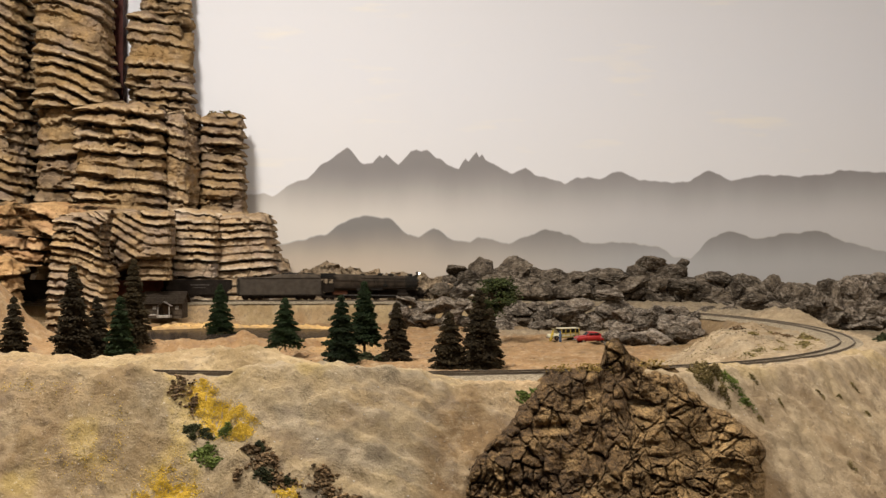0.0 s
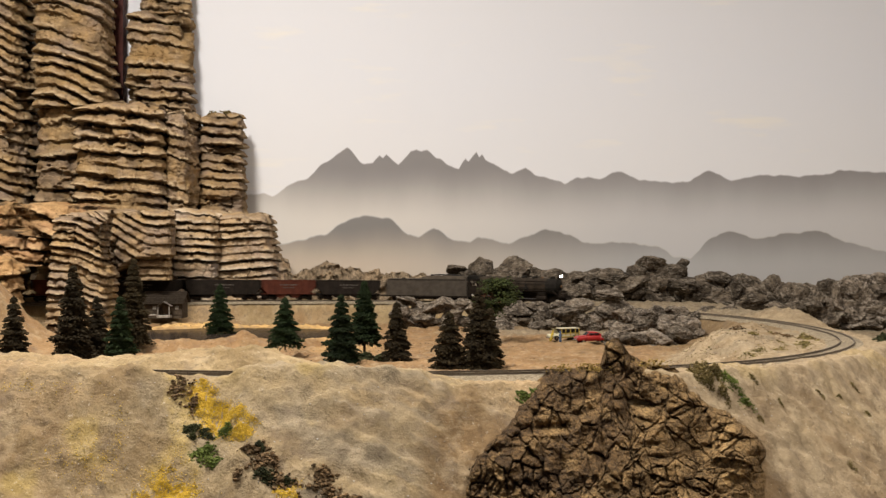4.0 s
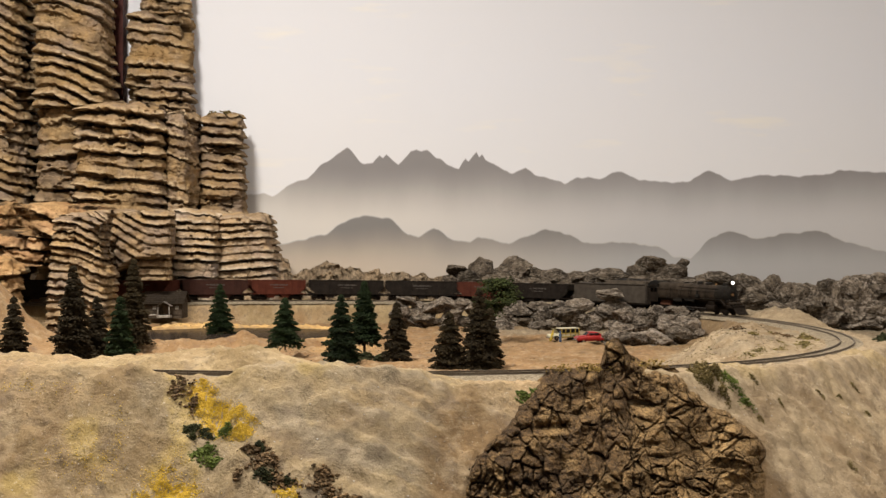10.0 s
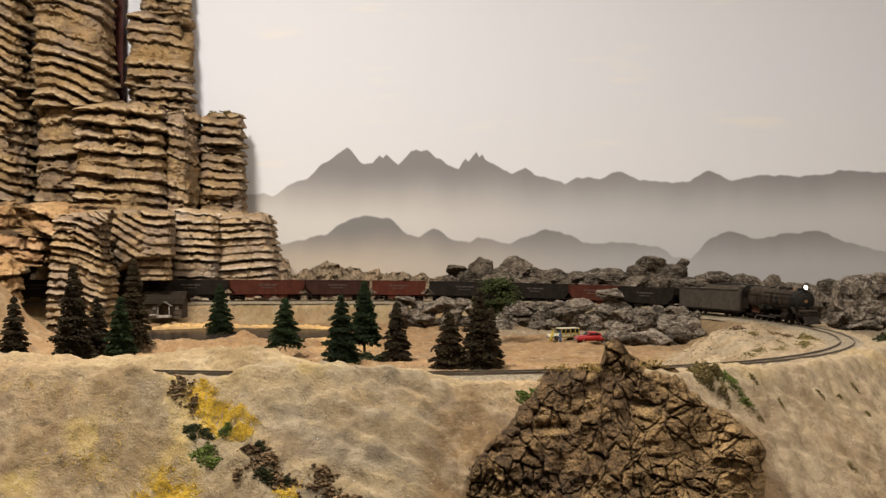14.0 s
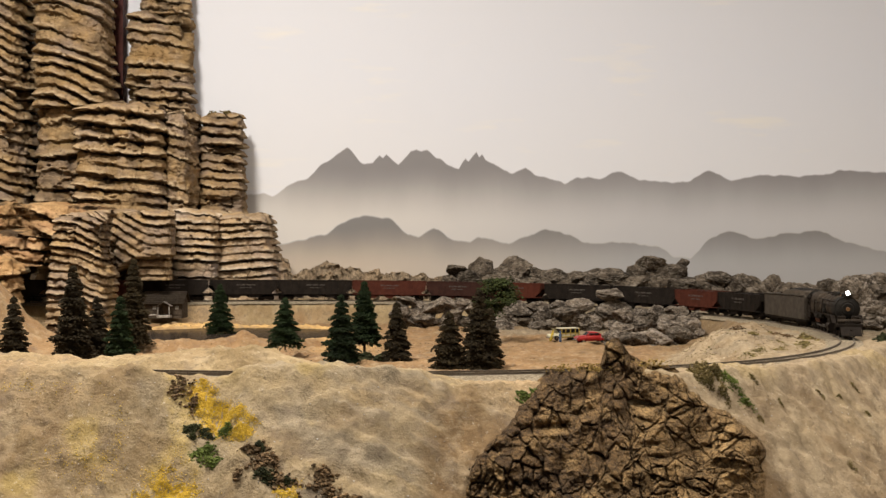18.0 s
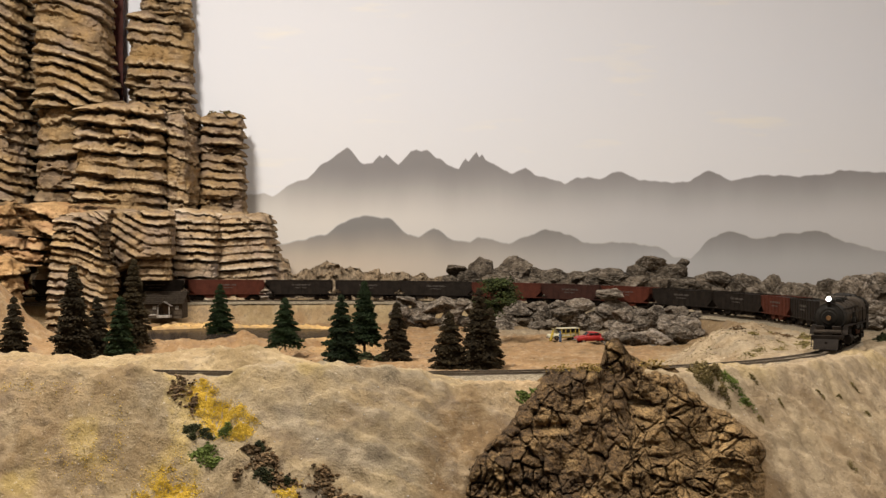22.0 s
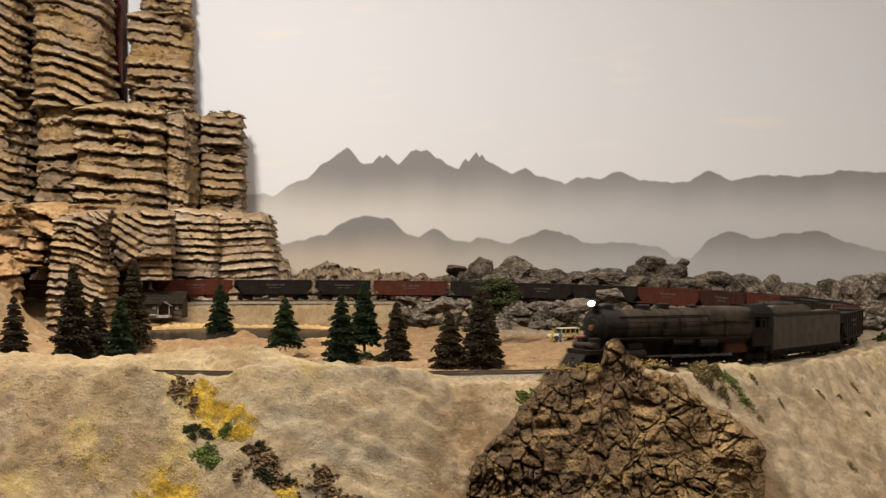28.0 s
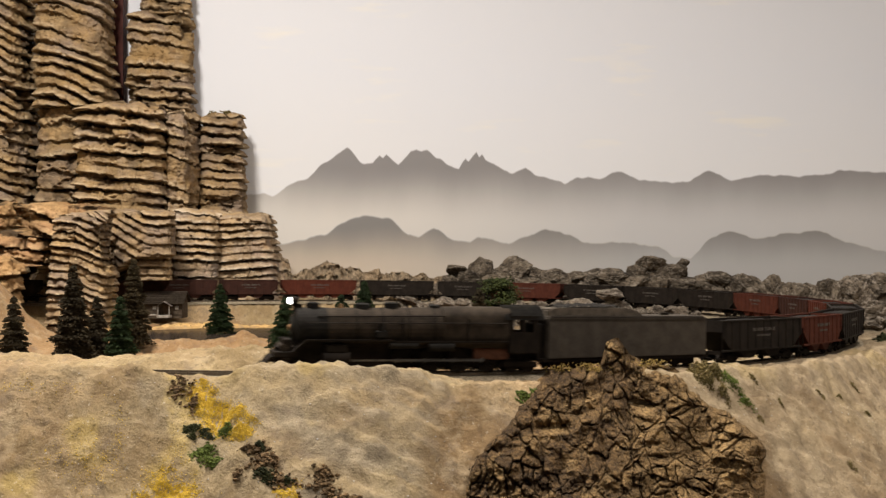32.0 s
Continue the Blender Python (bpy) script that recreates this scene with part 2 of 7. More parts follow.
def ground_z(X, Y):
    i, d = nearest_line(X, Y)
    bed = LINE_Z[i] - 0.0065
    a = np.abs(d)
    basin = EYE - 0.152 + 0.0025 * fbm(X * 12, Y * 12, seed=3)
    # inside the loop
    back = sstep(1.75, 2.0, Y)
    start = 0.255 + 0.36 * np.maximum(0, Y - 1.48)
    high = sstep(0.0, 0.13, X - start + 0.03 * fbm(X * 9, Y * 9, seed=5)) * sstep(2.3, 2.1, Y)
    inner_floor = basin + high * (EYE - 0.108 - 0.006 * back - basin + 0.006 * fbm(X * 10, Y * 10, seed=8))
    reach = 0.12 - 0.075 * back
    w = sstep(0.022, reach, a)
    inner = bed * (1 - w) + inner_floor * w
    front = sstep(1.35, 1.15, Y)
    crest = np.interp(X, [-0.6, -0.42, -0.30, -0.265, -0.228, -0.19, -0.16, -0.128, -0.10, -0.075], [0.012, 0.008, 0.006, 0.008, 0.0125, 0.0175, 0.0215, 0.0115, 0.001, -0.012])
    g = front * np.exp(-((a - 0.080) / 0.042) ** 4) * sstep(-0.05, -0.09, X)
    inner = inner * (1 - g) + (bed + crest + 0.003 * fbm(X * 30, Y * 30, seed=14)) * g
    inner = inner + hump(X, Y, -0.305, 1.73, 0.052, 0.05, 0.027) + hump(X, Y, -0.45, 1.70, 0.06, 0.05, 0.016) + hump(X, Y, -0.375, 1.68, 0.03, 0.04, 0.014) + 0.010 * sstep(1.5, 1.62, Y) * sstep(1.95, 1.8, Y) * sstep(-0.12, -0.22, X) * fbm(X * 34, Y * 34, seed=17, octaves=4)
    inner = inner + hump(X, Y, 0.345, 1.42, 0.05, 0.12, 0.010) * sstep(0.03, 0.06, a) - hump(X, Y, 0.415, 1.42, 0.022, 0.06, 0.012) * sstep(0.03, 0.06, a) - hump(X, Y, 0.44, 1.62, 0.05, 0.07, 0.010) * sstep(0.03, 0.06, a)
    shore = ((X + 0.365 + 0.012 * fbm(Y * 20, X * 20, seed=15)) / 0.215) ** 2 + ((Y - 1.975 + 0.02 * fbm(X * 16, Y * 16, seed=16)) / 0.155) ** 2
    near_pond = sstep(2.2, 1.3, shore)
    inner = np.maximum(inner, (EYE - 0.1425) * near_pond + inner * (1 - near_pond))
    inner = inner + hump(X, Y, -0.50, 2.195, 0.09, 0.045, 0.012)
    wet = sstep(1.15, 0.85, shore)
    inner = inner * (1 - wet) + (EYE - 0.155) * wet
    # outside the loop: a bank falls towards the aisle in front, level ground behind
    bankside = sstep(2.05, 1.55, Y)
    lip = np.interp(X, [-0.5, -0.225, -0.205, -0.16, -0.145, -0.09, -0.02, 0.01, 0.1], [0.017, 0.014, 0.007, 0.007, 0.017, 0.019, 0.012, 0.003, 0.0]) * front
    fall = np.maximum(0, a - 0.05)
    rough = 0.007 * (1 - 0.7 * sstep(0.2, 0.3, X)) * fbm(X * 9, Y * 9, seed=11) + 0.003 * fbm(X * 60, Y * 60, seed=12)
    outer = bed + lip * sstep(0.016, 0.042, a) - bankside * (0.95 * fall - rough * sstep(0.0, 0.05, fall)) + (1 - bankside) * 0.005 * sstep(0.03, 0.10, a) * (1 + fbm(X * 14, Y * 14, seed=9))
    outer = outer + 0.0088 * sstep(0.10, 0.17, X) * sstep(1.52, 1.40, Y) * (0.85 + 0.4 * fbm(X * 25, Y * 25, seed=33)) * sstep(0.015, 0.025, a) * sstep(0.085, 0.040, a)
    outer = outer + hump(X, Y, 0.60, 1.98, 0.07, 0.12, 0.007) + hump(X, Y, 0.585, 1.96, 0.06, 0.10, 0.007) * sstep(0.03, 0.06, a) - 0.045 * sstep(0.60, 0.72, X + 0.1 * (Y - 1.9)) * sstep(1.5, 1.75, Y) * sstep(0.04, 0.10, a)
    z = np.where(d > 0, outer, inner)
    # the bluff by the near tunnel mouth
    z = z + hump(X, Y, -0.76, 1.72, 0.12, 0.14, 0.21) * sstep(0.0, 0.25, 1.95 - Y)
    grain = 0.0042 * fbm(X * 130, Y * 130, seed=21, octaves=4) - 0.0012 * np.abs(fbm(X * 38 + 9, Y * 70, seed=26, octaves=4)) + 0.0014 * fbm(X * 48, Y * 48, seed=22, octaves=3) + 0.008 * back * sstep(0.03, 0.05, a) * fbm(X * 55, Y * 55, seed=25, octaves=4)
    grain = grain + sstep(0.1, 0.4, high) * np.where(d < 0, 1, 0) * sstep(0.03, 0.07, a) * (0.010 * fbm(X * 24, Y * 24, seed=23, octaves=5) - 0.010 * np.abs(fbm(X * 30 + 5, Y * 18, seed=24, octaves=4)))
    ripple = np.exp(-((X + 0.035) / 0.055) ** 2) * (d > 0) * (Y < 1.0)
    grain = grain + (d > 0.03) * (Y < 1.3) * (0.0026 * fbm(X * 110, Y * 110, seed=29, octaves=4) - 0.0010 * np.abs(fbm(X * 52, Y * 64, seed=30, octaves=4)))
    grain = grain + ripple * (0.0042 * fbm(X * 22, Y * 120, seed=27, octaves=4)) + 0.0008 * (d > 0.03) * (Y < 1.3) * fbm(X * 26, Y * 40, seed=28, octaves=5)
    return np.maximum(z + grain * sstep(0.014, 0.03, a), 0.86)


def soil():
    """Earth paints: tan all over, orange dirt in the basin, a grey wash on the bank, pale rock powder by the curve."""
    m = mat("scenic_earth", (0.200, 0.139, 0.067), (0.340, 0.256, 0.138), 15, 0.95, 0.9, fine=11, low2=(0.31, 0.215, 0.115), depth=0.0024, grit=0.45)
    N, Lk = m.node_tree.nodes, m.node_tree.links
    bs = N["Principled BSDF"]
    src = bs.inputs["Base Color"].links[0].from_socket
    co = N.new("ShaderNodeTexCoord")
    for key, dark, light, sc in (("pale", (0.180, 0.130, 0.075), (0.350, 0.271, 0.168), 60), ("dirt", (0.165, 0.092, 0.040), (0.29, 0.182, 0.088), 18), ("wash", (0.124, 0.097, 0.063), (0.295, 0.237, 0.155), 60), ("brown", (0.105, 0.065, 0.030), (0.215, 0.140, 0.068), 34), ("mustard", (0.25, 0.175, 0.055), (0.42, 0.31, 0.115), 50), ("sand", (0.46, 0.28, 0.095), (0.64, 0.42, 0.17), 40)):
        n = N.new("ShaderNodeTexNoise")
        n.inputs["Scale"].default_value, n.inputs["Detail"].default_value, n.inputs["Roughness"].default_value = sc, 10, 0.8
        Lk.new(co.outputs["Object"], n.inputs["Vector"])
        r = N.new("ShaderNodeMapRange")
        r.inputs[1].default_value, r.inputs[2].default_value = 0.36, 0.64
        Lk.new(n.outputs[0], r.inputs[0])
        c = N.new("ShaderNodeMix")
        c.data_type = "RGBA"
        c.inputs[6].default_value, c.inputs[7].default_value = (*dark, 1), (*light, 1)
        Lk.new(r.outputs[0], c.inputs[0])
        at = N.new("ShaderNodeAttribute")
        at.attribute_name = key
        x = N.new("ShaderNodeMix")
        x.data_type = "RGBA"
        Lk.new(at.outputs["Fac"], x.inputs[0])
        Lk.new(src, x.inputs[6])
        Lk.new(c.outputs[2], x.inputs[7])
        src = x.outputs[2]
    for sc, a, b, colour, amount in ((38, 0.52, 0.64, (0.385, 0.302, 0.188), 0.40), (46, 0.54, 0.68, (0.150, 0.112, 0.078), 0.60), (120, 0.56, 0.68, (0.090, 0.064, 0.040), 0.60), (200, 0.62, 0.70, (0.50, 0.43, 0.33), 0.60), (330, 0.60, 0.68, (0.10, 0.072, 0.045), 0.45)):
        n = N.new("ShaderNodeTexNoise")
        n.inputs["Scale"].default_value, n.inputs["Detail"].default_value, n.inputs["Roughness"].default_value = sc, 6, 0.7
        Lk.new(co.outputs["Object"], n.inputs["Vector"])
        r = N.new("ShaderNodeMapRange")
        r.inputs[1].default_value, r.inputs[2].default_value, r.inputs[4].default_value = a, b, amount
        Lk.new(n.outputs[0], r.inputs[0])
        x = N.new("ShaderNodeMix")
        x.data_type = "RGBA"
        Lk.new(r.outputs[0], x.inputs[0])
        Lk.new(src, x.inputs[6])
        x.inputs[7].default_value = (*colour, 1)
        src = x.outputs[2]
    Lk.new(src, bs.inputs["Base Color"])
    return m


M_GROUND = soil()


def make_ground():
    xs = np.concatenate([np.arange(-3.5, -0.92, 0.06), np.arange(-0.92, -0.46, 0.008), np.arange(-0.46, 0.62, 0.0026), np.arange(0.62, 0.95, 0.008), np.arange(0.95, 1.9, 0.06)])
    ys = np.concatenate([np.arange(0.6, 0.74, 0.01), np.arange(0.74, 1.12, 0.0022), np.arange(1.12, 1.6, 0.004), np.arange(1.6, 2.5, 0.006), np.arange(2.5, 2.76, 0.02)])
    X, Y = np.meshgrid(xs, ys, indexing="ij")
    P = np.stack([X, Y, ground_z(X, Y)], -1)
    i, d = nearest_line(X, Y)
    wob = 0.035 * fbm(X * 22, Y * 22, seed=81) + 0.012 * fbm(X * 90, Y * 90, seed=82)
    dirt = sstep(0.03, 0.07, -d + wob) * (1 - sstep(-0.02, 0.03, X - 0.255 - 0.36 * np.maximum(0, Y - 1.48) + wob)) * np.where(Y < 1.3, sstep(1.08, 1.2, Y + wob * 2), 1.0)
    wash = np.exp(-((X + 0.07 + wob * 2) / 0.10) ** 2) * sstep(0.02, 0.06, d) * (Y < 1.3)
    wash = np.clip(wash * (0.55 + 0.9 * fbm(X * 30, Y * 70, seed=83)), 0, 1)
    pale = sstep(0.10, 0.24, X + wob) * (1 - dirt)
    blot = fbm(X * 18, Y * 26, seed=84, octaves=5)
    # just left of the outcrop the brown is painted shading; elsewhere it is earth
    brown = np.clip(sstep(0.05, 0.35, blot + 0.25 * sstep(-0.18, -0.28, X)) * sstep(0.05, 0.08, d) * (Y < 1.3) * 0.4 + 0.6 * np.exp(-((X - 0.03 + wob) / 0.02) ** 2) * (d > 0.05) * (Y < 1.0) + 0.9 * np.exp(-((X - 0.035 + wob) / 0.035) ** 2) * sstep(0.90, 0.84, Y) * (d > 0) + 0.9 * np.exp(-((X - 0.262 + wob) / 0.022) ** 2) * sstep(1.0, 0.94, Y) * (d > 0), 0, 1)
    brown = np.clip(brown + 0.7 * dirt * sstep(0.12, 0.4, fbm(X * 14, Y * 30, seed=85, octaves=4)), 0, 1)
    brown = np.clip(brown + sstep(0.30, 0.36, X) * sstep(1.66, 1.8, Y + wob) * (d < 0) * 0.8 + 0.55 * pale * sstep(0.1, 0.35, fbm(X * 35, Y * 35, seed=86, octaves=5)) * (d < 0), 0, 1)
    wash = np.clip(wash + 0.35 * sstep(0.05, 0.4, fbm(X * 55, Y * 70, seed=88, octaves=4)) * (Y < 1.3) * (d > 0.04) + 0.25 * sstep(0.12, 0.4, fbm(X * 20 + 7, Y * 20, seed=87, octaves=4)) * (Y < 1.3) * (d > 0.05), 0, 1)
    brown = np.clip(brown + 0.10 * sstep(0.0, 0.3, fbm(X * 28, Y * 16, seed=95, octaves=5)) * sstep(0.2, 0.3, X) * (d > 0.03), 0, 1)
    wash = np.clip(wash + 0.12 * sstep(0.05, 0.3, fbm(X * 24 + 4, Y * 15, seed=96, octaves=5)) * sstep(0.2, 0.3, X) * (d > 0.03) * (Y < 1.6), 0, 1)
    wash = np.clip(wash + 0.7 * sstep(0.1, 0.35, fbm(X * 26, Y * 40, seed=90, octaves=4)) * pale * (d < -0.03), 0, 1)
    wash = np.clip(wash + 0.8 * np.exp(-((X - 0.405 + wob) / 0.03) ** 2 - ((Y - 1.42) / 0.06) ** 2) * (d < -0.03), 0, 1)
    wash = np.clip(wash + 0.85 * sstep(1.98, 2.08, Y) * sstep(0.02, 0.12, X + wob), 0, 1)
    wash = np.clip(wash + 0.9 * np.exp(-((X + 0.097 + wob) / 0.016) ** 2 - ((Y - 0.886) / 0.018) ** 2) * (0.6 + fbm(X * 60, Y * 60, seed=98)) + 0.7 * np.exp(-((X + 0.072 + wob) / 0.014) ** 2 - ((Y - 0.878) / 0.010) ** 2), 0, 1) * np.where((Y < 1.3) & (d > 0.02), 1, wash > 0)
    brown = np.clip(brown + 0.55 * sstep(-0.19, -0.30, X + 3 * wob) * sstep(-0.1, 0.3, fbm(X * 34, Y * 34, seed=101, octaves=5)) * (Y < 1.0) * (d > 0.04), 0, 1)
    streak = sstep(0.05, 0.3, fbm(X * 20, Y * 150, seed=99, octaves=4)) * np.exp(-((X + 0.03 + wob) / 0.06) ** 2) * (Y < 1.0) * (d > 0.04)
    wash = np.clip(wash + 0.8 * streak, 0, 1)
    mustard = 0.75 * sstep(0.10, 0.42, fbm(X * 32 + 3, Y * 32, seed=89, octaves=5)) * (Y < 1.3) * (d > 0.04) * sstep(0.0, -0.12, X) + 0.3 * sstep(-0.1, 0.3, fbm(X * 22, Y * 22, seed=97, octaves=5)) * sstep(0.2, 0.24, X) * sstep(0.12, 0.04, d) * (d > 0.015) * (Y < 1.25)
    rim = ((X + 0.365) / 0.215) ** 2 + ((Y - 1.975) / 0.155) ** 2
    sandy = np.exp(-((rim - 1.35 + 6 * wob) / 0.30) ** 2) * sstep(2.0, 2.06, Y) + 0.7 * np.exp(-((X + 0.15) / 0.06) ** 2 - ((Y - 1.85) / 0.12) ** 2) * sstep(-0.2, 0.3, blot)
    return tagged(grid_ob("ground", P, M_GROUND, attributes={"dirt": dirt, "wash": wash, "pale": pale, "brown": brown, "sand": sandy, "mustard": mustard}), "tan plaster scenery ground with ground foam and dirt", "ground", kind="structure")



ground = make_ground()


def ground_at(x, y):
    return float(ground_z(np.array([[x]]), np.array([[y]]))[0, 0])


# ---- the room and the painted backdrop ----
def slab(name, x0, x1, y0, y1, z0, z1, material, label, category):
    bm = bmesh.new()
    box(bm, x0, x1, y0, y1, z0, z1)
    me = bpy.data.meshes.new(name)
    bm.to_mesh(me)
    bm.free()
    me.materials.append(material)
    return tagged(new(name, me), label, category, kind="structure")


M_WALL = mat("room_wall", (0.50, 0.47, 0.43), (0.54, 0.51, 0.47), 2, 0.9, 0.05)
M_CEIL = mat("ceiling_paint", (0.62, 0.60, 0.56), (0.66, 0.63, 0.6), 2, 0.9, 0.05)
M_CARPET = mat("floor_carpet", (0.10, 0.09, 0.08), (0.16, 0.145, 0.13), 40, 0.95, 0.3)
slab("floor", -3.7, 2.3, -2.2, 2.9, -0.1, 0.0, M_CARPET, "dark grey carpeted floor of the room", "floor")
slab("ceiling", -3.7, 2.3, -2.2, 2.9, 2.7, 2.8, M_CEIL, "off-white painted ceiling of the room", "ceiling")
slab("wall_south", -3.7, 2.3, -2.3, -2.2, 0, 2.7, M_WALL, "plain painted wall of the room", "wall")
slab("wall_west", -3.8, -3.7, -2.2, 2.9, 0, 2.7, M_WALL, "plain painted wall of the room", "wall")
slab("wall_east", 2.3, 2.4, -2.2, 2.9, 0, 2.7, M_WALL, "plain painted wall of the room", "wall")
slab("layout_fascia", -3.5, 1.9, 0.58, 0.6, 0.1, 0.87, M_WALL, "plain board along the layout's front edge", "fascia")


def sky_paint():
    m = bpy.data.materials.new("painted_sky")
    m.use_nodes = True
    N, Lk = m.node_tree.nodes, m.node_tree.links
    bs = N["Principled BSDF"]
    bs.inputs["Roughness"].default_value = 0.9
    co = N.new("ShaderNodeTexCoord")
    n = N.new("ShaderNodeTexNoise")
    n.inputs["Scale"].default_value, n.inputs["Detail"].default_value = 1.7, 3
    Lk.new(co.outputs["Object"], n.inputs["Vector"])
    x = N.new("ShaderNodeMix")
    x.data_type = "RGBA"
    x.inputs[6].default_value, x.inputs[7].default_value = (0.745, 0.735, 0.73, 1), (0.695, 0.712, 0.765, 1)
    sp = N.new("ShaderNodeSeparateXYZ")
    Lk.new(co.outputs["Object"], sp.inputs[0])
    up = N.new("ShaderNodeMapRange")
    up.inputs[1].default_value, up.inputs[2].default_value = 1.25, 1.75
    Lk.new(sp.outputs[2], up.inputs[0])
    ad = N.new("ShaderNodeMath")
    ad.operation = "MULTIPLY_ADD"
    ad.use_clamp = True
    Lk.new(n.outputs[0], ad.inputs[0])
    ad.inputs[1].default_value = 0.5
    Lk.new(up.outputs[0], ad.inputs[2])
    ad2 = N.new("ShaderNodeMath")
    ad2.operation = "SUBTRACT"
    Lk.new(ad.outputs[0], ad2.inputs[0])
    ad2.inputs[1].default_value = 0.25
    Lk.new(ad2.outputs[0], x.inputs[0])
    # faint yellowish cloud streaks
    mp = N.new("ShaderNodeMapping")
    mp.inputs["Scale"].default_value = (1.6, 1, 9)
    Lk.new(co.outputs["Object"], mp.inputs[0])
    n2 = N.new("ShaderNodeTexNoise")
    n2.inputs["Scale"].default_value, n2.inputs["Detail"].default_value = 2.2, 5
    Lk.new(mp.outputs[0], n2.inputs["Vector"])
    r = N.new("ShaderNodeMapRange")
    r.inputs[1].default_value, r.inputs[2].default_value, r.inputs[4].default_value = 0.60, 0.74, 0.55
    Lk.new(n2.outputs[0], r.inputs[0])
    c = N.new("ShaderNodeMix")
    c.data_type = "RGBA"
    Lk.new(r.outputs[0], c.inputs[0])
    Lk.new(x.outputs[2], c.inputs[6])
    c.inputs[7].default_value = (0.84, 0.79, 0.68, 1)
    Lk.new(c.outputs[2], bs.inputs["Base Color"])
    return m


def range_paint(name, z_top, z_low, dark, pale, behind, warm=None):
    """Airbrushed mountains: grey at the ridge, thinning to pale mist lower down."""
    m = bpy.data.materials.new(name)
    m.use_nodes = True
    N, Lk = m.node_tree.nodes, m.node_tree.links
    bs = N["Principled BSDF"]
    bs.inputs["Roughness"].default_value = 0.9
    co = N.new("ShaderNodeTexCoord")
    sp = N.new("ShaderNodeSeparateXYZ")
    Lk.new(co.outputs["Object"], sp.inputs[0])
    n = N.new("ShaderNodeTexNoise")
    n.inputs["Scale"].default_value, n.inputs["Detail"].default_value = 7, 4
    mp = N.new("ShaderNodeMapping")
    mp.inputs["Scale"].default_value = (1, 1, 0.35)
    Lk.new(co.outputs["Object"], mp.inputs[0])
    Lk.new(mp.outputs[0], n.inputs["Vector"])
    ad = N.new("ShaderNodeMath")
    ad.operation = "MULTIPLY_ADD"
    Lk.new(n.outputs[0], ad.inputs[0])
    ad.inputs[1].default_value = 0.05
    Lk.new(sp.outputs[2], ad.inputs[2])
    r = N.new("ShaderNodeMapRange")
    r.interpolation_type = "SMOOTHSTEP"
    r.inputs[1].default_value, r.inputs[2].default_value = z_low + 0.025, z_top + 0.025
    Lk.new(ad.outputs[0], r.inputs[0])
    x = N.new("ShaderNodeMix")
    x.data_type = "RGBA"
    x.inputs[6].default_value, x.inputs[7].default_value = (*pale, 1), (*dark, 1)
    Lk.new(r.outputs[0], x.inputs[0])
    if warm:
        # a tan glaze towards one end of the range
        g = N.new("ShaderNodeMapRange")
        g.inputs[1].default_value, g.inputs[2].default_value = 0.45, -0.25
        Lk.new(sp.outputs[0], g.inputs[0])
        t = N.new("ShaderNodeMix")
        t.data_type = "RGBA"
        t.inputs[6].default_value, t.inputs[7].default_value = (*pale, 1), (*warm, 1)
        Lk.new(g.outputs[0], t.inputs[0])
        Lk.new(t.outputs[2], x.inputs[6])
    at = N.new("ShaderNodeAttribute")
    at.attribute_name = "spray"
    e = N.new("ShaderNodeMix")
    e.data_type = "RGBA"
    Lk.new(at.outputs["Fac"], e.inputs[0])
    e.inputs[6].default_value = (*behind, 1)
    Lk.new(x.outputs[2], e.inputs[7])
    Lk.new(e.outputs[2], bs.inputs["Base Color"])
    return m


M_WATER = bpy.data.materials.new("pond_water")
M_WATER.use_nodes = True
_b = M_WATER.node_tree.nodes["Principled BSDF"]
_b.inputs["Base Color"].default_value = (0.020, 0.015, 0.012, 1)
_b.inputs["Specular IOR Level"].default_value = 0.03
_b.inputs["Roughness"].default_value = 0.12
_b.inputs["IOR"].default_value = 1.08


def pond():
    a = np.linspace(0, 2 * math.pi, 64, endpoint=False)
    V = [(-0.365 + 0.245 * math.cos(t), 1.975 + 0.18 * math.sin(t), EYE - 0.1455) for t in a]
    return tagged(mesh_ob("water", V, [tuple(range(64))], M_WATER, smooth=False), "still dark brown resin pond", "water", kind="structure")


pond()
WALL_Y = 2.74
sky = slab("backdrop", -3.7, 2.3, WALL_Y, WALL_Y + 0.12, 0, 2.7, sky_paint(), "hardboard backdrop painted as pale hazy sky", "backdrop")


def ridge(name, rows, bottom, y, material, label):
    """A painted silhouette, 2 mm proud of the sky."""
    pts = []
    for (xa, za), (xb, zb) in zip(rows[:-1], rows[1:]):
        n = max(2, int((xb - xa) / 0.005))
        for k in range(n):
            t = k / n
            x = xa + (xb - xa) * t
            z = za + (zb - za) * (t * t * (3 - 2 * t) * 0.5 + t * 0.5)
            pts.append((x, z + 0.0055 * float(fbm(x * 55, 0.3, seed=31, octaves=5))))
    pts.append(rows[-1])
    n = len(pts)
    rows_z = [[z + 0.0022 for x, z in pts], [z - 0.0022 for x, z in pts], [bottom for x, z in pts]]
    V = [(x, y, zz) for row in rows_z for (x, _), zz in zip(pts, row)]
    F = [(r * n + k, (r + 1) * n + k, (r + 1) * n + k + 1, r * n + k + 1) for r in range(2) for k in range(n - 1)]
    ob = mesh_ob(name, V, F, material, smooth=False)
    ob.data.attributes.new("spray", "FLOAT", "POINT").data.foreach_set("value", [0.0] * n + [1.0] * (2 * n))
    return tagged(ob, label, "backdrop", kind="structure")


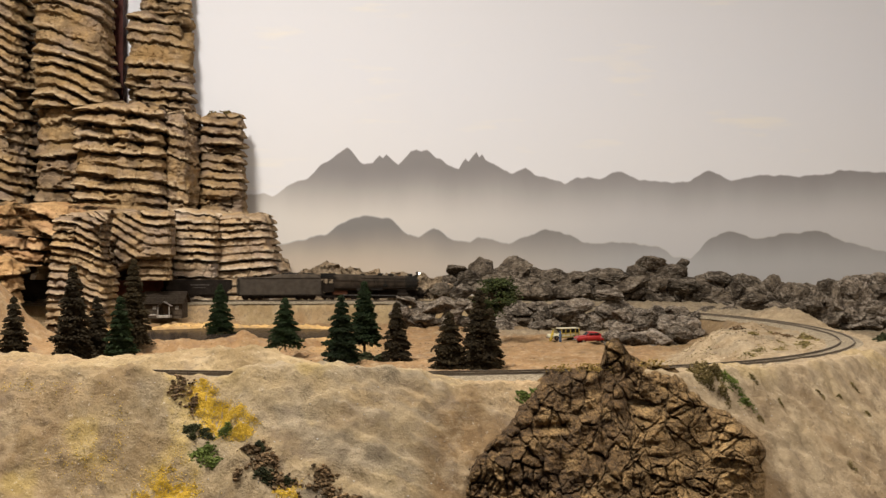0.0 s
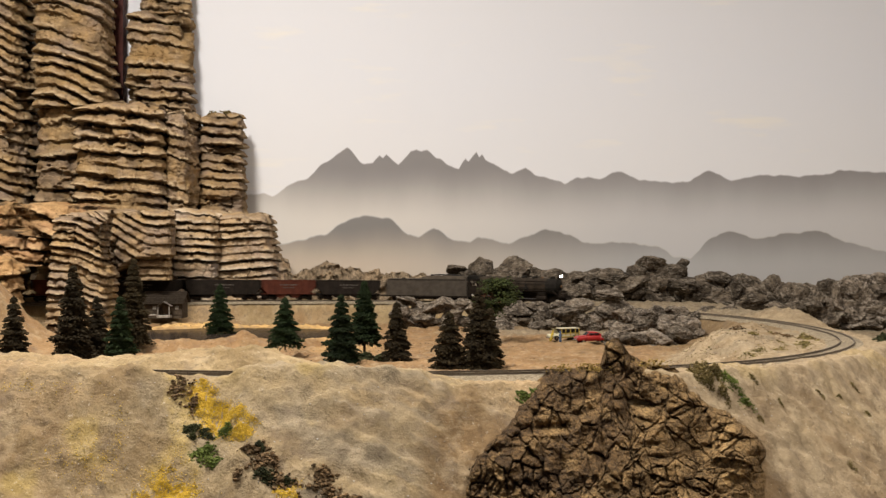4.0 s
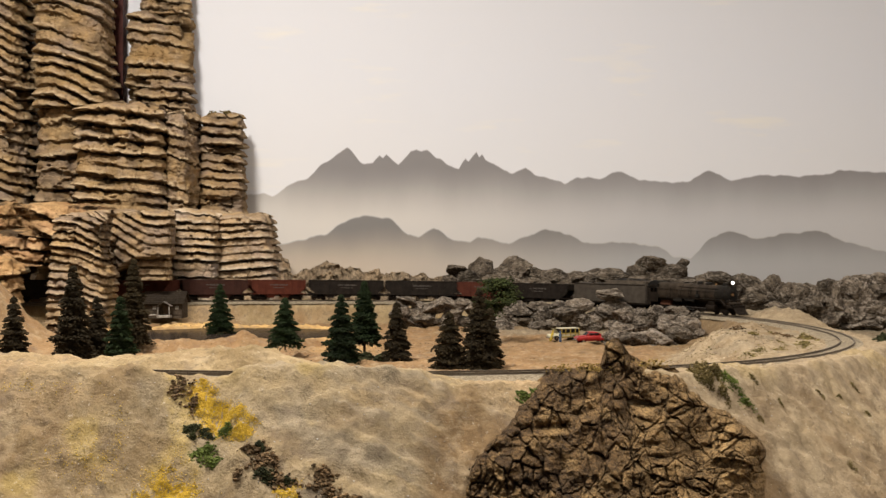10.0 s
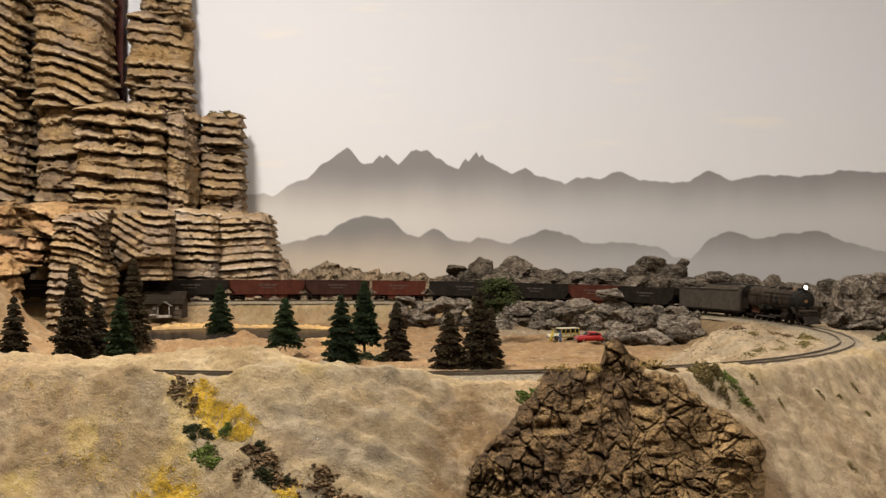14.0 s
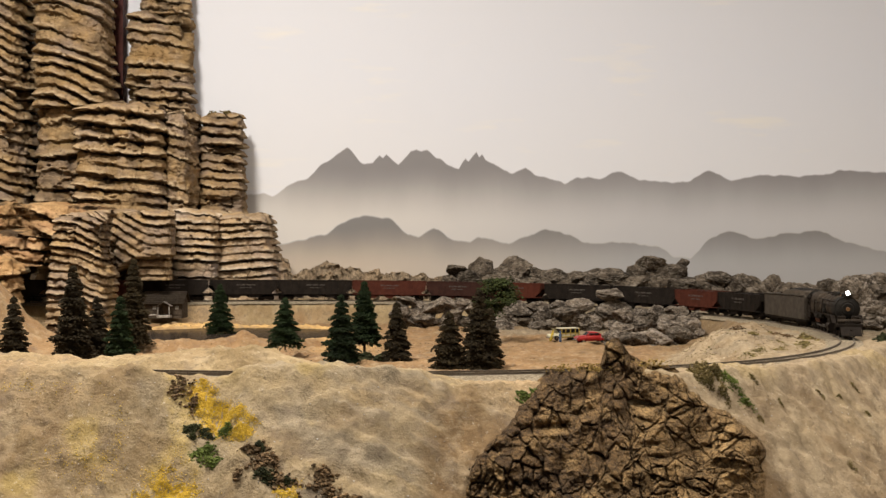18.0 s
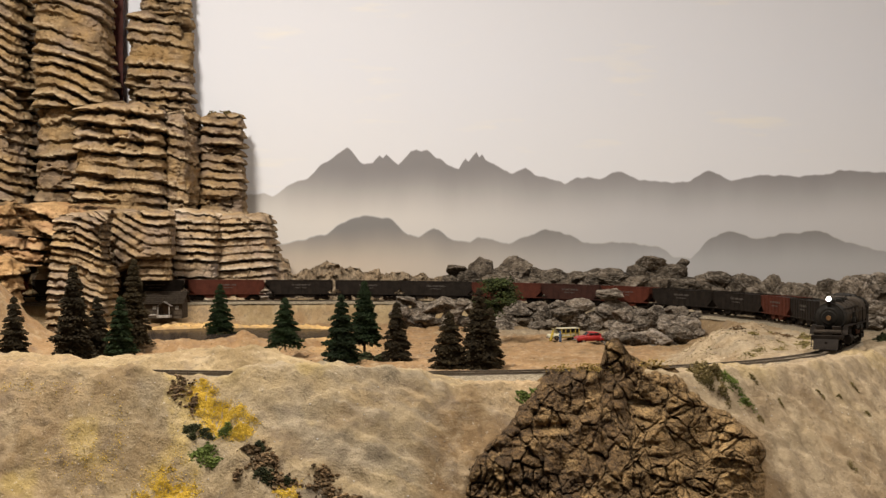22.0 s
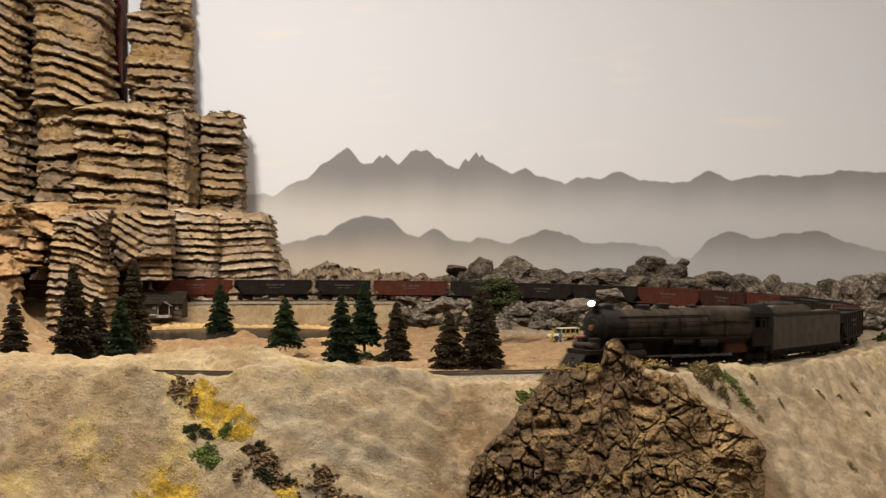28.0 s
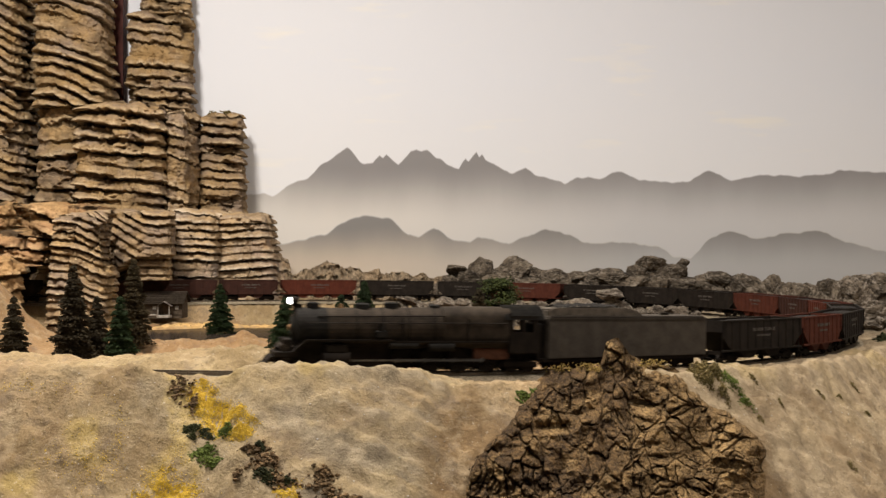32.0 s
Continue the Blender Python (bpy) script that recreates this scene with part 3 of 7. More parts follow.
FAR = [(-1.1262, 1.3481), (-0.459, 1.3281), (-0.4256, 1.3321), (-0.403, 1.3241), (-0.3589, 1.3548), (-0.3189, 1.3668), (-0.2789, 1.4041), (-0.2268, 1.4388), (-0.1855, 1.3988), (-0.1655, 1.4015), (-0.1601, 1.4095), (-0.1494, 1.4202), (-0.1414, 1.4148), (-0.1334, 1.4215), (-0.1201, 1.4095), (-0.1054, 1.3988), (-0.0907, 1.4148), (-0.0761, 1.4308), (-0.0627, 1.4348), (-0.0507, 1.4308), (-0.0374, 1.4348), (-0.012, 1.4148), (0.0147, 1.3975), (0.0374, 1.3908), (0.0454, 1.4041), (0.0534, 1.4135), (0.06, 1.4068), (0.0694, 1.4175), (0.0787, 1.4282), (0.0854, 1.4175), (0.0921, 1.4255), (0.1001, 1.4108), (0.1148, 1.4015), (0.1615, 1.3788), (0.1948, 1.3921), (0.2282, 1.3695), (0.2882, 1.3561), (0.3176, 1.3708), (0.3683, 1.3641), (0.4163, 1.3855), (0.4617, 1.3641), (0.5284, 1.3574), (0.5751, 1.3588), (0.6285, 1.3855), (0.6818, 1.3615), (0.7485, 1.3748), (0.8486, 1.3708), (0.9087, 1.3748), (0.9353, 1.3855), (1.0461, 1.3788), (1.2489, 1.3681)]
NEAR = [(-1.1249, 1.2147), (-0.3785, 1.212), (-0.3519, 1.2173), (-0.2786, 1.232), (-0.2386, 1.2613), (-0.1919, 1.2773), (-0.1253, 1.2706), (-0.0826, 1.2347), (-0.0586, 1.228), (-0.0213, 1.2506), (0.0213, 1.2227), (0.064, 1.216), (0.0853, 1.228), (0.1546, 1.212), (0.1879, 1.228), (0.2412, 1.244), (0.2946, 1.236), (0.3479, 1.2107), (0.4212, 1.2173), (0.5078, 1.2053), (0.5478, 1.1813), (0.5838, 1.1787), (0.6344, 1.228), (0.6744, 1.2427), (0.7411, 1.224), (0.8077, 1.236), (0.8877, 1.2413), (0.9543, 1.2147), (1.045, 1.192), (1.2475, 1.1813)]
ridge("far_mountains", FAR, 1.02, 2.738, range_paint("far_range_paint", 1.40, 1.255, (0.245, 0.232, 0.228), (0.53, 0.515, 0.505), (0.745, 0.735, 0.75), (0.66, 0.62, 0.565)), "grey airbrushed mountain range painted on the backdrop")
ridge("near_mountains", NEAR, 1.02, 2.735, range_paint("near_range_paint", 1.26, 1.15, (0.222, 0.210, 0.198), (0.415, 0.405, 0.395), (0.55, 0.53, 0.50), (0.54, 0.455, 0.36)), "grey-brown airbrushed foothills painted on the backdrop")


# ---- sandstone cliffs: plaster castings with ledges ----
def rock_column(parent, x, y, z0, z1, rx, ry, layer, amp, seed, tilt=0.0, taper=0.04, material=None, wild=1.0, square=0.30, slope=0.0, bend=(0.0, 0.0), rugged=0.0, spread=0.0, arch=0.0, skew=0.0):
    """A block with rounded corners: long thin courses, each an overhanging lip above a dark undercut. bend: a change of dip and where along x it sets in."""
    m = int((z1 - z0) / 0.0012)
    e = square
    turn = np.linspace(0.5 * math.pi, 2.5 * math.pi, 6001)
    c, s = np.cos(turn), np.sin(turn)
    r = (np.abs(c) ** (2 / e) + np.abs(s) ** (2 / e)) ** (-e / 2)
    ox, oy = c * r, s * r
    run = np.hypot(np.diff(ox) * rx, np.diff(oy) * ry) * np.where(oy[1:] > 0.2, 0.25, np.where(oy[1:] > -0.5, 0.7, 1.0))
    run = np.concatenate([[0], np.cumsum(run)])
    n = int(run[-1] / 0.0018)
    at = np.linspace(0, run[-1], n, endpoint=False)
    bx, by = np.interp(at, run, ox), np.interp(at, run, oy)
    gx, gy = np.sign(bx) * np.abs(bx) ** (2 / e - 1), np.sign(by) * np.abs(by) ** (2 / e - 1)
    gl = np.hypot(gx, gy)
    v = np.linspace(0, 1, m)
    U, V = np.meshgrid(np.arange(n), v, indexing="ij")
    low = z0 - arch * (z1 - z0) * np.maximum(0, -bx - 0.1) ** 1.5
    Z = low[U] + (z1 - low[U]) * V
    BX, BY = bx[U] * rx, by[U] * ry
    shrink = 1 - taper * V
    QX, QY = BX * shrink * np.where(BX > 0, 1 + slope * (0.45 - V), 1 + spread * (0.45 - V)), BY * shrink
    QX = QX + skew * (QY + ry)
    AX, AY = QX + x, QY + y
    lump = fbm(AX * 12, AY * 12, Z * 9, seed, 3)
    warp = fbm(AX * 6, AY * 6, Z * 5, seed + 5, 3)
    fret = fbm(AX * 30, AY * 30, Z * 22, seed + 6, 3)
    rag = fbm(AX * 130, AY * 130, Z * 50, seed + 7, 3)
    along = QX - bend[1]
    dip = tilt * QX + bend[0] * 0.5 * (along + np.sqrt(along ** 2 + 0.00015))
    q = (Z + dip + wild * layer * (0.45 * warp + (0.12 + 0.22 * rugged) * fret + 0.50 * vnoise(Z / layer * 0.37, AX * 1.5, 0.7, seed + 8)) + layer * (0.13 + 0.12 * rugged) * rag) / layer
    cell = np.floor(q)
    p = q - cell
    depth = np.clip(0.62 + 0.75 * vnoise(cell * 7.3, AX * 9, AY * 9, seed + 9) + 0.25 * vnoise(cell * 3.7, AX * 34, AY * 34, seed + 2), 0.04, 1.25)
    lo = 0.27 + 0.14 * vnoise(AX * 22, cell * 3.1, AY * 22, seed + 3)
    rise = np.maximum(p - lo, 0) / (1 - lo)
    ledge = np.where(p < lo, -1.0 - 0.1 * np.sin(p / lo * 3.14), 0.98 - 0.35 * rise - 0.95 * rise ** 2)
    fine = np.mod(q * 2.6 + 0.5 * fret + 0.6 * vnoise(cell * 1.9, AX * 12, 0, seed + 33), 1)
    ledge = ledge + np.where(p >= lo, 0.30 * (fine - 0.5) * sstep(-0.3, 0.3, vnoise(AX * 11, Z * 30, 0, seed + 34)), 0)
    nick = fbm(AX * 70, AY * 70, Z * 90, seed + 12, 4)
    pit = sstep(0.27 - 0.1 * rugged, 0.37 - 0.1 * rugged, fbm(AX * 17, AY * 17, Z * 26, seed + 14, 4)) * wild
    joint = -np.exp(-(np.mod((QX + QY * 0.6 + x) * 7 + seed * 0.37 + 0.5 * warp, 1) / 0.03) ** 2)
    face = np.abs(gy) / gl
    off = 1.2 * amp * (0.55 + 0.45 * face[U]) * ledge * depth + 0.009 * wild * lump + (0.0046 + 0.004 * rugged) * nick + 0.0045 * joint - 0.018 * pit + 0.0016 * fbm(AX * 210, AY * 210, Z * 260, seed + 51, 2) - 0.005 * sstep(0.30, 0.45, fbm(AX * 62, AY * 62, Z * 80, seed + 52, 3))
    edge = sstep(0, 0.02, V) * sstep(1.0, 0.97, V)
    nx, ny = gx / gl, gy / gl
    PX = AX + nx[U] * off - QX * (1 - edge) * 0.10 * (V > 0.5)
    PY = AY + ny[U] * off - QY * (1 - edge) * 0.25 * (V > 0.5)
    top = sstep(0.9, 1.0, V) * 0.016 * fbm(AX * 20, AY * 20, 0, seed + 20, 3)
    P = np.stack([PX, PY, Z + top], -1)
    cap = P[:, -1:].copy()
    mid = cap.mean(0, keepdims=True)
    rings = [mid + (cap - mid) * k for k in (0.66, 0.33, 0.02)]
    for r in rings:
        r[..., 2] += 0.006 * vnoise(r[..., 0] * 60, r[..., 1] * 60, 0, seed + 30) + 0.004
    stain = fbm(AX * 22, AY * 22, Z * 40, seed + 41, 3)
    # shade put into the colour of undercuts and pits, over random stains
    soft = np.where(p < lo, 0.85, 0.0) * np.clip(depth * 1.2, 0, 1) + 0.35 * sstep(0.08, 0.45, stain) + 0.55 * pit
    # painted highlight: paler colour where the lips would catch light
    lip_light = np.where(p >= lo, sstep(0.62, 0.0, rise), 0) * np.clip(depth, 0, 1) * sstep(-0.4, 0.2, fbm(AX * 60, AY * 60, Z * 75, seed + 43, 3))
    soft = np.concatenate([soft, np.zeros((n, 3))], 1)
    lip_light = np.concatenate([lip_light * 0.95, np.zeros((n, 3))], 1)
    foot = P[:, :1]
    P = np.concatenate([foot.mean(0, keepdims=True) + (foot - foot.mean(0, keepdims=True)) * 0.02, P, *rings], 1)
    soft, lip_light = (np.concatenate([q[:, :1], q], 1) for q in (soft, lip_light))
    return grid_ob("rock_block", P, material or M_SAND, parent, wrap=True, attributes={"course": np.clip(soft, 0, 1), "lip": lip_light})


cliff = empty("sandstone_cliff", pose(0, 0, 0), "tall layered tan sandstone cliff pierced by two tunnel mouths", "cliff")
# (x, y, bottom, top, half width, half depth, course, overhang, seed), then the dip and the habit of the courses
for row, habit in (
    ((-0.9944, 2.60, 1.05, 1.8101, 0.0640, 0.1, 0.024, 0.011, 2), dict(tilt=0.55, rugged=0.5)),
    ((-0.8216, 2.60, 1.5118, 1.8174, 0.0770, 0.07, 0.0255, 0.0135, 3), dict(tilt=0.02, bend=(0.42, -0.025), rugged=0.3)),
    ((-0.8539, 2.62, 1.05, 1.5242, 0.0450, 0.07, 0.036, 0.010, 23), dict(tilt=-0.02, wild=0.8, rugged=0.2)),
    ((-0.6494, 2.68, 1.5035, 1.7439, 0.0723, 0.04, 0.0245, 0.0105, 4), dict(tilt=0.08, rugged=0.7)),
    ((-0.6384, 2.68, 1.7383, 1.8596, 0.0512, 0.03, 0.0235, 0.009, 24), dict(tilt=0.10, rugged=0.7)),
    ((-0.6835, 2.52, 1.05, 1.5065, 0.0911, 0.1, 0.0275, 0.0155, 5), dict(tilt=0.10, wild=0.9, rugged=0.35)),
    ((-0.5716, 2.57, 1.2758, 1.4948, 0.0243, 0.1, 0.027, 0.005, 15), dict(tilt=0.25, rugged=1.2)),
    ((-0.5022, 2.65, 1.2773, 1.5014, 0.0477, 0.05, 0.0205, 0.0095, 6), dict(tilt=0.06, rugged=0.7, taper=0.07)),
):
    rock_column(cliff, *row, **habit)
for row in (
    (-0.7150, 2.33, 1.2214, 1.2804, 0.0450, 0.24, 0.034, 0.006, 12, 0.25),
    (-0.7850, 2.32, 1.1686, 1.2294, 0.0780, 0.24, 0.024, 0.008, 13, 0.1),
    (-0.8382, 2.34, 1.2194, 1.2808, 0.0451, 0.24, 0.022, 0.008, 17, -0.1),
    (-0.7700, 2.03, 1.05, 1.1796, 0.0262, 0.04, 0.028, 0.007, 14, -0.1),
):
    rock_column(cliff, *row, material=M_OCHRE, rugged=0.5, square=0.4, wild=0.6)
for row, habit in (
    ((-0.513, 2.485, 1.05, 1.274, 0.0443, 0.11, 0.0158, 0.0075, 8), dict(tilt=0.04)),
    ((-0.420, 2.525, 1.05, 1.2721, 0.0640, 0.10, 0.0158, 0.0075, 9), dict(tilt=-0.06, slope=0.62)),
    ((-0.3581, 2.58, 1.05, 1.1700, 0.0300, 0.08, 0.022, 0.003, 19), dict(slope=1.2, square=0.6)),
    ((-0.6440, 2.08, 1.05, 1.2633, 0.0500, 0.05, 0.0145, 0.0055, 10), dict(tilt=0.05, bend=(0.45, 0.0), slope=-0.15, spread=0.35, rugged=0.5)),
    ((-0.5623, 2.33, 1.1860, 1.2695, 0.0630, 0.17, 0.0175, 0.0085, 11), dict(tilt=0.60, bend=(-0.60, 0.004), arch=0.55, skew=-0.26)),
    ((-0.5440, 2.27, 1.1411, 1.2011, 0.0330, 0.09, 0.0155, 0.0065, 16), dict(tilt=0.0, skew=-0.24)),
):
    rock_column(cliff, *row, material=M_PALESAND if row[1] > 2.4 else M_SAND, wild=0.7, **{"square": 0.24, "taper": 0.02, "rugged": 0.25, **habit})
moss = []
for k in range(160):
    moss.append((random.choice((-0.525, -0.495, -0.488)) + random.gauss(0, 0.005), 2.635 + random.gauss(0, 0.008), 1.506 + random.uniform(-0.003, 0.007)))
M_REDWOOD = mat("red_brown_board", (0.042, 0.011, 0.008), (0.065, 0.018, 0.013), 20, 0.7, 0.1)
slab("upright_board", -0.7640, -0.7420, 2.69, 2.72, 1.0, 2.0, M_REDWOOD, "dark red-brown painted upright board between the cliffs", "board")


# ---- grey boulders ----
BOULDERS = []
for k in range(16):
    rng = random.Random(300 + k)
    planes = []
    for _ in range(15):
        n = Vector((rng.gauss(0, 1), rng.gauss(0, 1), rng.gauss(0, 0.9))).normalized()
        planes.append((n, rng.uniform(0.62, 0.95)))
    bm = bmesh.new()
    bmesh.ops.create_icosphere(bm, subdivisions=5, radius=1)
    worn, split = [], []
    for v in bm.verts:
        p = v.co.copy()
        r = min(min(d / max(n.dot(p), 0.05) for n, d in planes), 1.08)
        q = p * r
        crag = noise.multi_fractal(q * 2.4 + Vector((k * 3.3, 9, 1)), 0.7, 2.1, 6) - 1
        grain = noise.fractal(q * 9 + Vector((k, 2, 5)), 0.7, 2.1, 4)
        seam = abs(noise.noise(Vector((q.x * 0.9, q.y * 0.9, q.z * 3.2 + k)) + 0.5 * noise.noise_vector(q * 2.5)))
        cleft = abs(noise.noise(q * 1.7 + Vector((k, 3, 7)) + 0.35 * noise.noise_vector(q * 3)))
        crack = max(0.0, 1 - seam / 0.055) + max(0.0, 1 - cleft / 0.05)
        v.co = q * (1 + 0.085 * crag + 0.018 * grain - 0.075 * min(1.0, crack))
        # relief shading held in the colour: raised crags paler, cracks and dips darker
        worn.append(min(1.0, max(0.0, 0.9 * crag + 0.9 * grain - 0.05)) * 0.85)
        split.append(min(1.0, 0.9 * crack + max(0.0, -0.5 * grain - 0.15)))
    me = bpy.data.meshes.new("boulder")
    bm.to_mesh(me)
    bm.free()
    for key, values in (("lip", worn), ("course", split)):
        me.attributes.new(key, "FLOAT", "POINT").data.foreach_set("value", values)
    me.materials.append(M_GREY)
    BOULDERS.append(me)


def boulder(x, y, z, rx, ry, rz, label="rough grey cast rock boulder among others", group="grey boulders", material=None):
    ob = new("boulder", BOULDERS[random.randrange(16)])
    ob.matrix_world = Matrix.LocRotScale((x, y, z), Euler((random.uniform(-0.25, 0.25), random.uniform(-0.25, 0.25), random.uniform(0, 6.28))), (rx, ry, rz))
    if material:
        ob.material_slots[0].link = "OBJECT"
        ob.material_slots[0].material = material
    return tagged(ob, label, "rock", group)


random.seed(41)
# the rocks behind the line
for x, y, z, r, h in [
    (0.0075, 2.56, 1.1301, 0.0274, 0.0125), (0.0574, 2.56, 1.1326, 0.0424, 0.0225), (0.1198, 2.56, 1.1289, 0.0449, 0.0225), (0.1821, 2.56, 1.1264, 0.0424, 0.02), (0.2196, 2.56, 1.1264, 0.0374, 0.0175), (0.2695, 2.56, 1.1264, 0.0424, 0.0175), (0.3194, 2.56, 1.1239, 0.0424, 0.0175), (0.388, 2.56, 1.1264, 0.0424, 0.02), (0.0262, 2.56, 1.1513, 0.0312, 0.0125), (0.0848, 2.56, 1.1538, 0.0349, 0.0274), (0.1597, 2.56, 1.1488, 0.0449, 0.0299), (0.1173, 2.56, 1.1414, 0.02, 0.015), (0.2009, 2.56, 1.1414, 0.0324, 0.02), (0.2445, 2.56, 1.1389, 0.0299, 0.0175), (0.2944, 2.56, 1.1364, 0.0349, 0.015), (0.3443, 2.56, 1.1389, 0.0349, 0.015)
] + [
    (0.3972, 2.5, 1.1281, 0.0414, 0.0219), (0.4581, 2.5, 1.1257, 0.0365, 0.0195), (0.5068, 2.5, 1.122, 0.0414, 0.0195), (0.5434, 2.5, 1.1098, 0.0414, 0.0244), (0.6104, 2.5, 1.094, 0.0487, 0.0244), (0.6652, 2.5, 1.0891, 0.0487, 0.0268), (0.5738, 2.5, 1.0977, 0.0365, 0.0244), (0.4508, 2.5, 1.1683, 0.0341, 0.0134), (0.4179, 2.5, 1.1476, 0.0207, 0.0146), (0.4983, 2.5, 1.1488, 0.0329, 0.0171), (0.4459, 2.5, 1.1452, 0.0158, 0.011), (0.5166, 2.5, 1.1683, 0.0146, 0.0097), (0.3618, 2.5, 1.144, 0.0317, 0.0122), (0.5897, 2.5, 1.1379, 0.0317, 0.0122), (0.6506, 2.5, 1.133, 0.0219, 0.011), (0.7139, 2.5, 1.0855, 0.0365, 0.0268), (0.3728, 2.5, 1.1354, 0.0365, 0.0146), (0.4678, 2.5, 1.1549, 0.0219, 0.0158), (0.5556, 2.5, 1.1281, 0.0365, 0.0146), (0.5921, 2.5, 1.1281, 0.0341, 0.0195), (0.6287, 2.5, 1.1184, 0.0365, 0.0268), (0.6713, 2.5, 1.1135, 0.0365, 0.0268), (0.7078, 2.5, 1.1135, 0.0268, 0.0268)
] + [
    (-0.0049, 2.51, 1.1095, 0.0269, 0.0147), (0.0379, 2.51, 1.1083, 0.0318, 0.0159), (0.0807, 2.51, 1.1107, 0.0294, 0.0171), (0.1235, 2.51, 1.107, 0.0318, 0.0171), (0.1664, 2.51, 1.1095, 0.0318, 0.0171), (0.2018, 2.51, 1.1046, 0.0294, 0.0171), (0.2336, 2.51, 1.1095, 0.0294, 0.0171), (0.2642, 2.51, 1.1046, 0.0342, 0.0183), (0.307, 2.51, 1.1046, 0.0318, 0.0171), (0.3437, 2.51, 1.107, 0.0318, 0.0171), (0.3804, 2.51, 1.1021, 0.0342, 0.0171), (0.4171, 2.51, 1.1046, 0.0318, 0.0183), (0.4599, 2.51, 1.096, 0.0416, 0.022), (0.5027, 2.51, 1.1009, 0.0318, 0.0196), (0.5394, 2.51, 1.0936, 0.0342, 0.0196), (0.5884, 2.51, 1.0948, 0.0318, 0.0171), (0.6312, 2.51, 1.0887, 0.0342, 0.0171), (0.674, 2.51, 1.085, 0.0342, 0.0171), (0.7168, 2.51, 1.0813, 0.0294, 0.0171)
] + [
    (0.5039, 2.2, 1.0842, 0.0236, 0.0086), (0.5393, 2.2, 1.081, 0.0236, 0.0107)
] + [
    (0.6792, 2.3, 1.1115, 0.0247, 0.0224), (0.7577, 2.3, 1.1204, 0.0247, 0.0247), (0.8025, 2.3, 1.1204, 0.0336, 0.0269), (0.853, 2.3, 1.1204, 0.0404, 0.0314), (0.9034, 2.3, 1.1115, 0.0404, 0.0336), (0.8362, 2.3, 1.0834, 0.0448, 0.0291), (0.7801, 2.3, 1.089, 0.0314, 0.0291), (0.8586, 2.3, 1.0666, 0.0448, 0.0269), (0.9146, 2.3, 1.0666, 0.0448, 0.0336), (0.7129, 2.3, 1.0801, 0.0404, 0.0247), (0.6736, 2.3, 1.0834, 0.0336, 0.0202), (0.7745, 2.3, 1.1283, 0.0179, 0.0135), (0.7185, 2.3, 1.1204, 0.0179, 0.0135), (0.825, 2.3, 1.1283, 0.0291, 0.0179), (0.8698, 2.3, 1.1283, 0.0336, 0.0202), (0.7689, 2.3, 1.0666, 0.0404, 0.0269), (0.825, 2.3, 1.0532, 0.0381, 0.0202), (0.881, 2.3, 1.0498, 0.0404, 0.0224), (0.6904, 2.3, 1.1058, 0.0291, 0.0269), (0.7297, 2.3, 1.1002, 0.0291, 0.0314), (0.7689, 2.3, 1.1002, 0.0291, 0.0359), (0.8081, 2.3, 1.1058, 0.0336, 0.0336), (0.8474, 2.3, 1.1002, 0.0381, 0.0404), (0.8922, 2.3, 1.089, 0.0404, 0.0448), (0.8025, 2.3, 1.0722, 0.0336, 0.0224), (0.853, 2.3, 1.0666, 0.0359, 0.0247), (0.9258, 2.3, 1.1002, 0.0448, 0.0448), (0.7353, 2.3, 1.0722, 0.0336, 0.0202), (0.9707, 2.3, 1.089, 0.0448, 0.0448)
]:
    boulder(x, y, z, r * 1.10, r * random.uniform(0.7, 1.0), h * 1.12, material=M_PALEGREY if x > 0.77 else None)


def rubble_bank():
    """Crumpled pale rock from the cliff's foot along the back of the line."""
    xs, v = np.linspace(-0.345, 0.02, 260), np.linspace(0, 1, 70)
    X, V = np.meshgrid(xs, v, indexing="ij")
    top = np.interp(X, [-0.345, -0.30, -0.25, -0.215, -0.18, -0.12, -0.06, 0.02], [1.135, 1.150, 1.168, 1.160, 1.150, 1.146, 1.140, 1.126])
    top = top + 0.008 * fbm(X * 45, 0.2, seed=91, octaves=4)
    Z = 1.08 + (top - 1.08) * np.sin(V * math.pi) ** 0.7
    Y = 2.505 + 0.13 * V
    crag = np.abs(fbm(X * 38, Z * 38, Y * 38, seed=92, octaves=5))
    P = np.stack([X + 0.010 * fbm(X * 60, Z * 60, seed=93), Y - 0.06 * (0.25 - crag), Z + 0.018 * fbm(X * 80, Y * 80, Z * 80, seed=94, octaves=5)], -1)
    return tagged(grid_ob("rubble_bank", P, M_BANKROCK), "crumpled bank of pale broken rock behind the line", "rock")


rubble_bank()
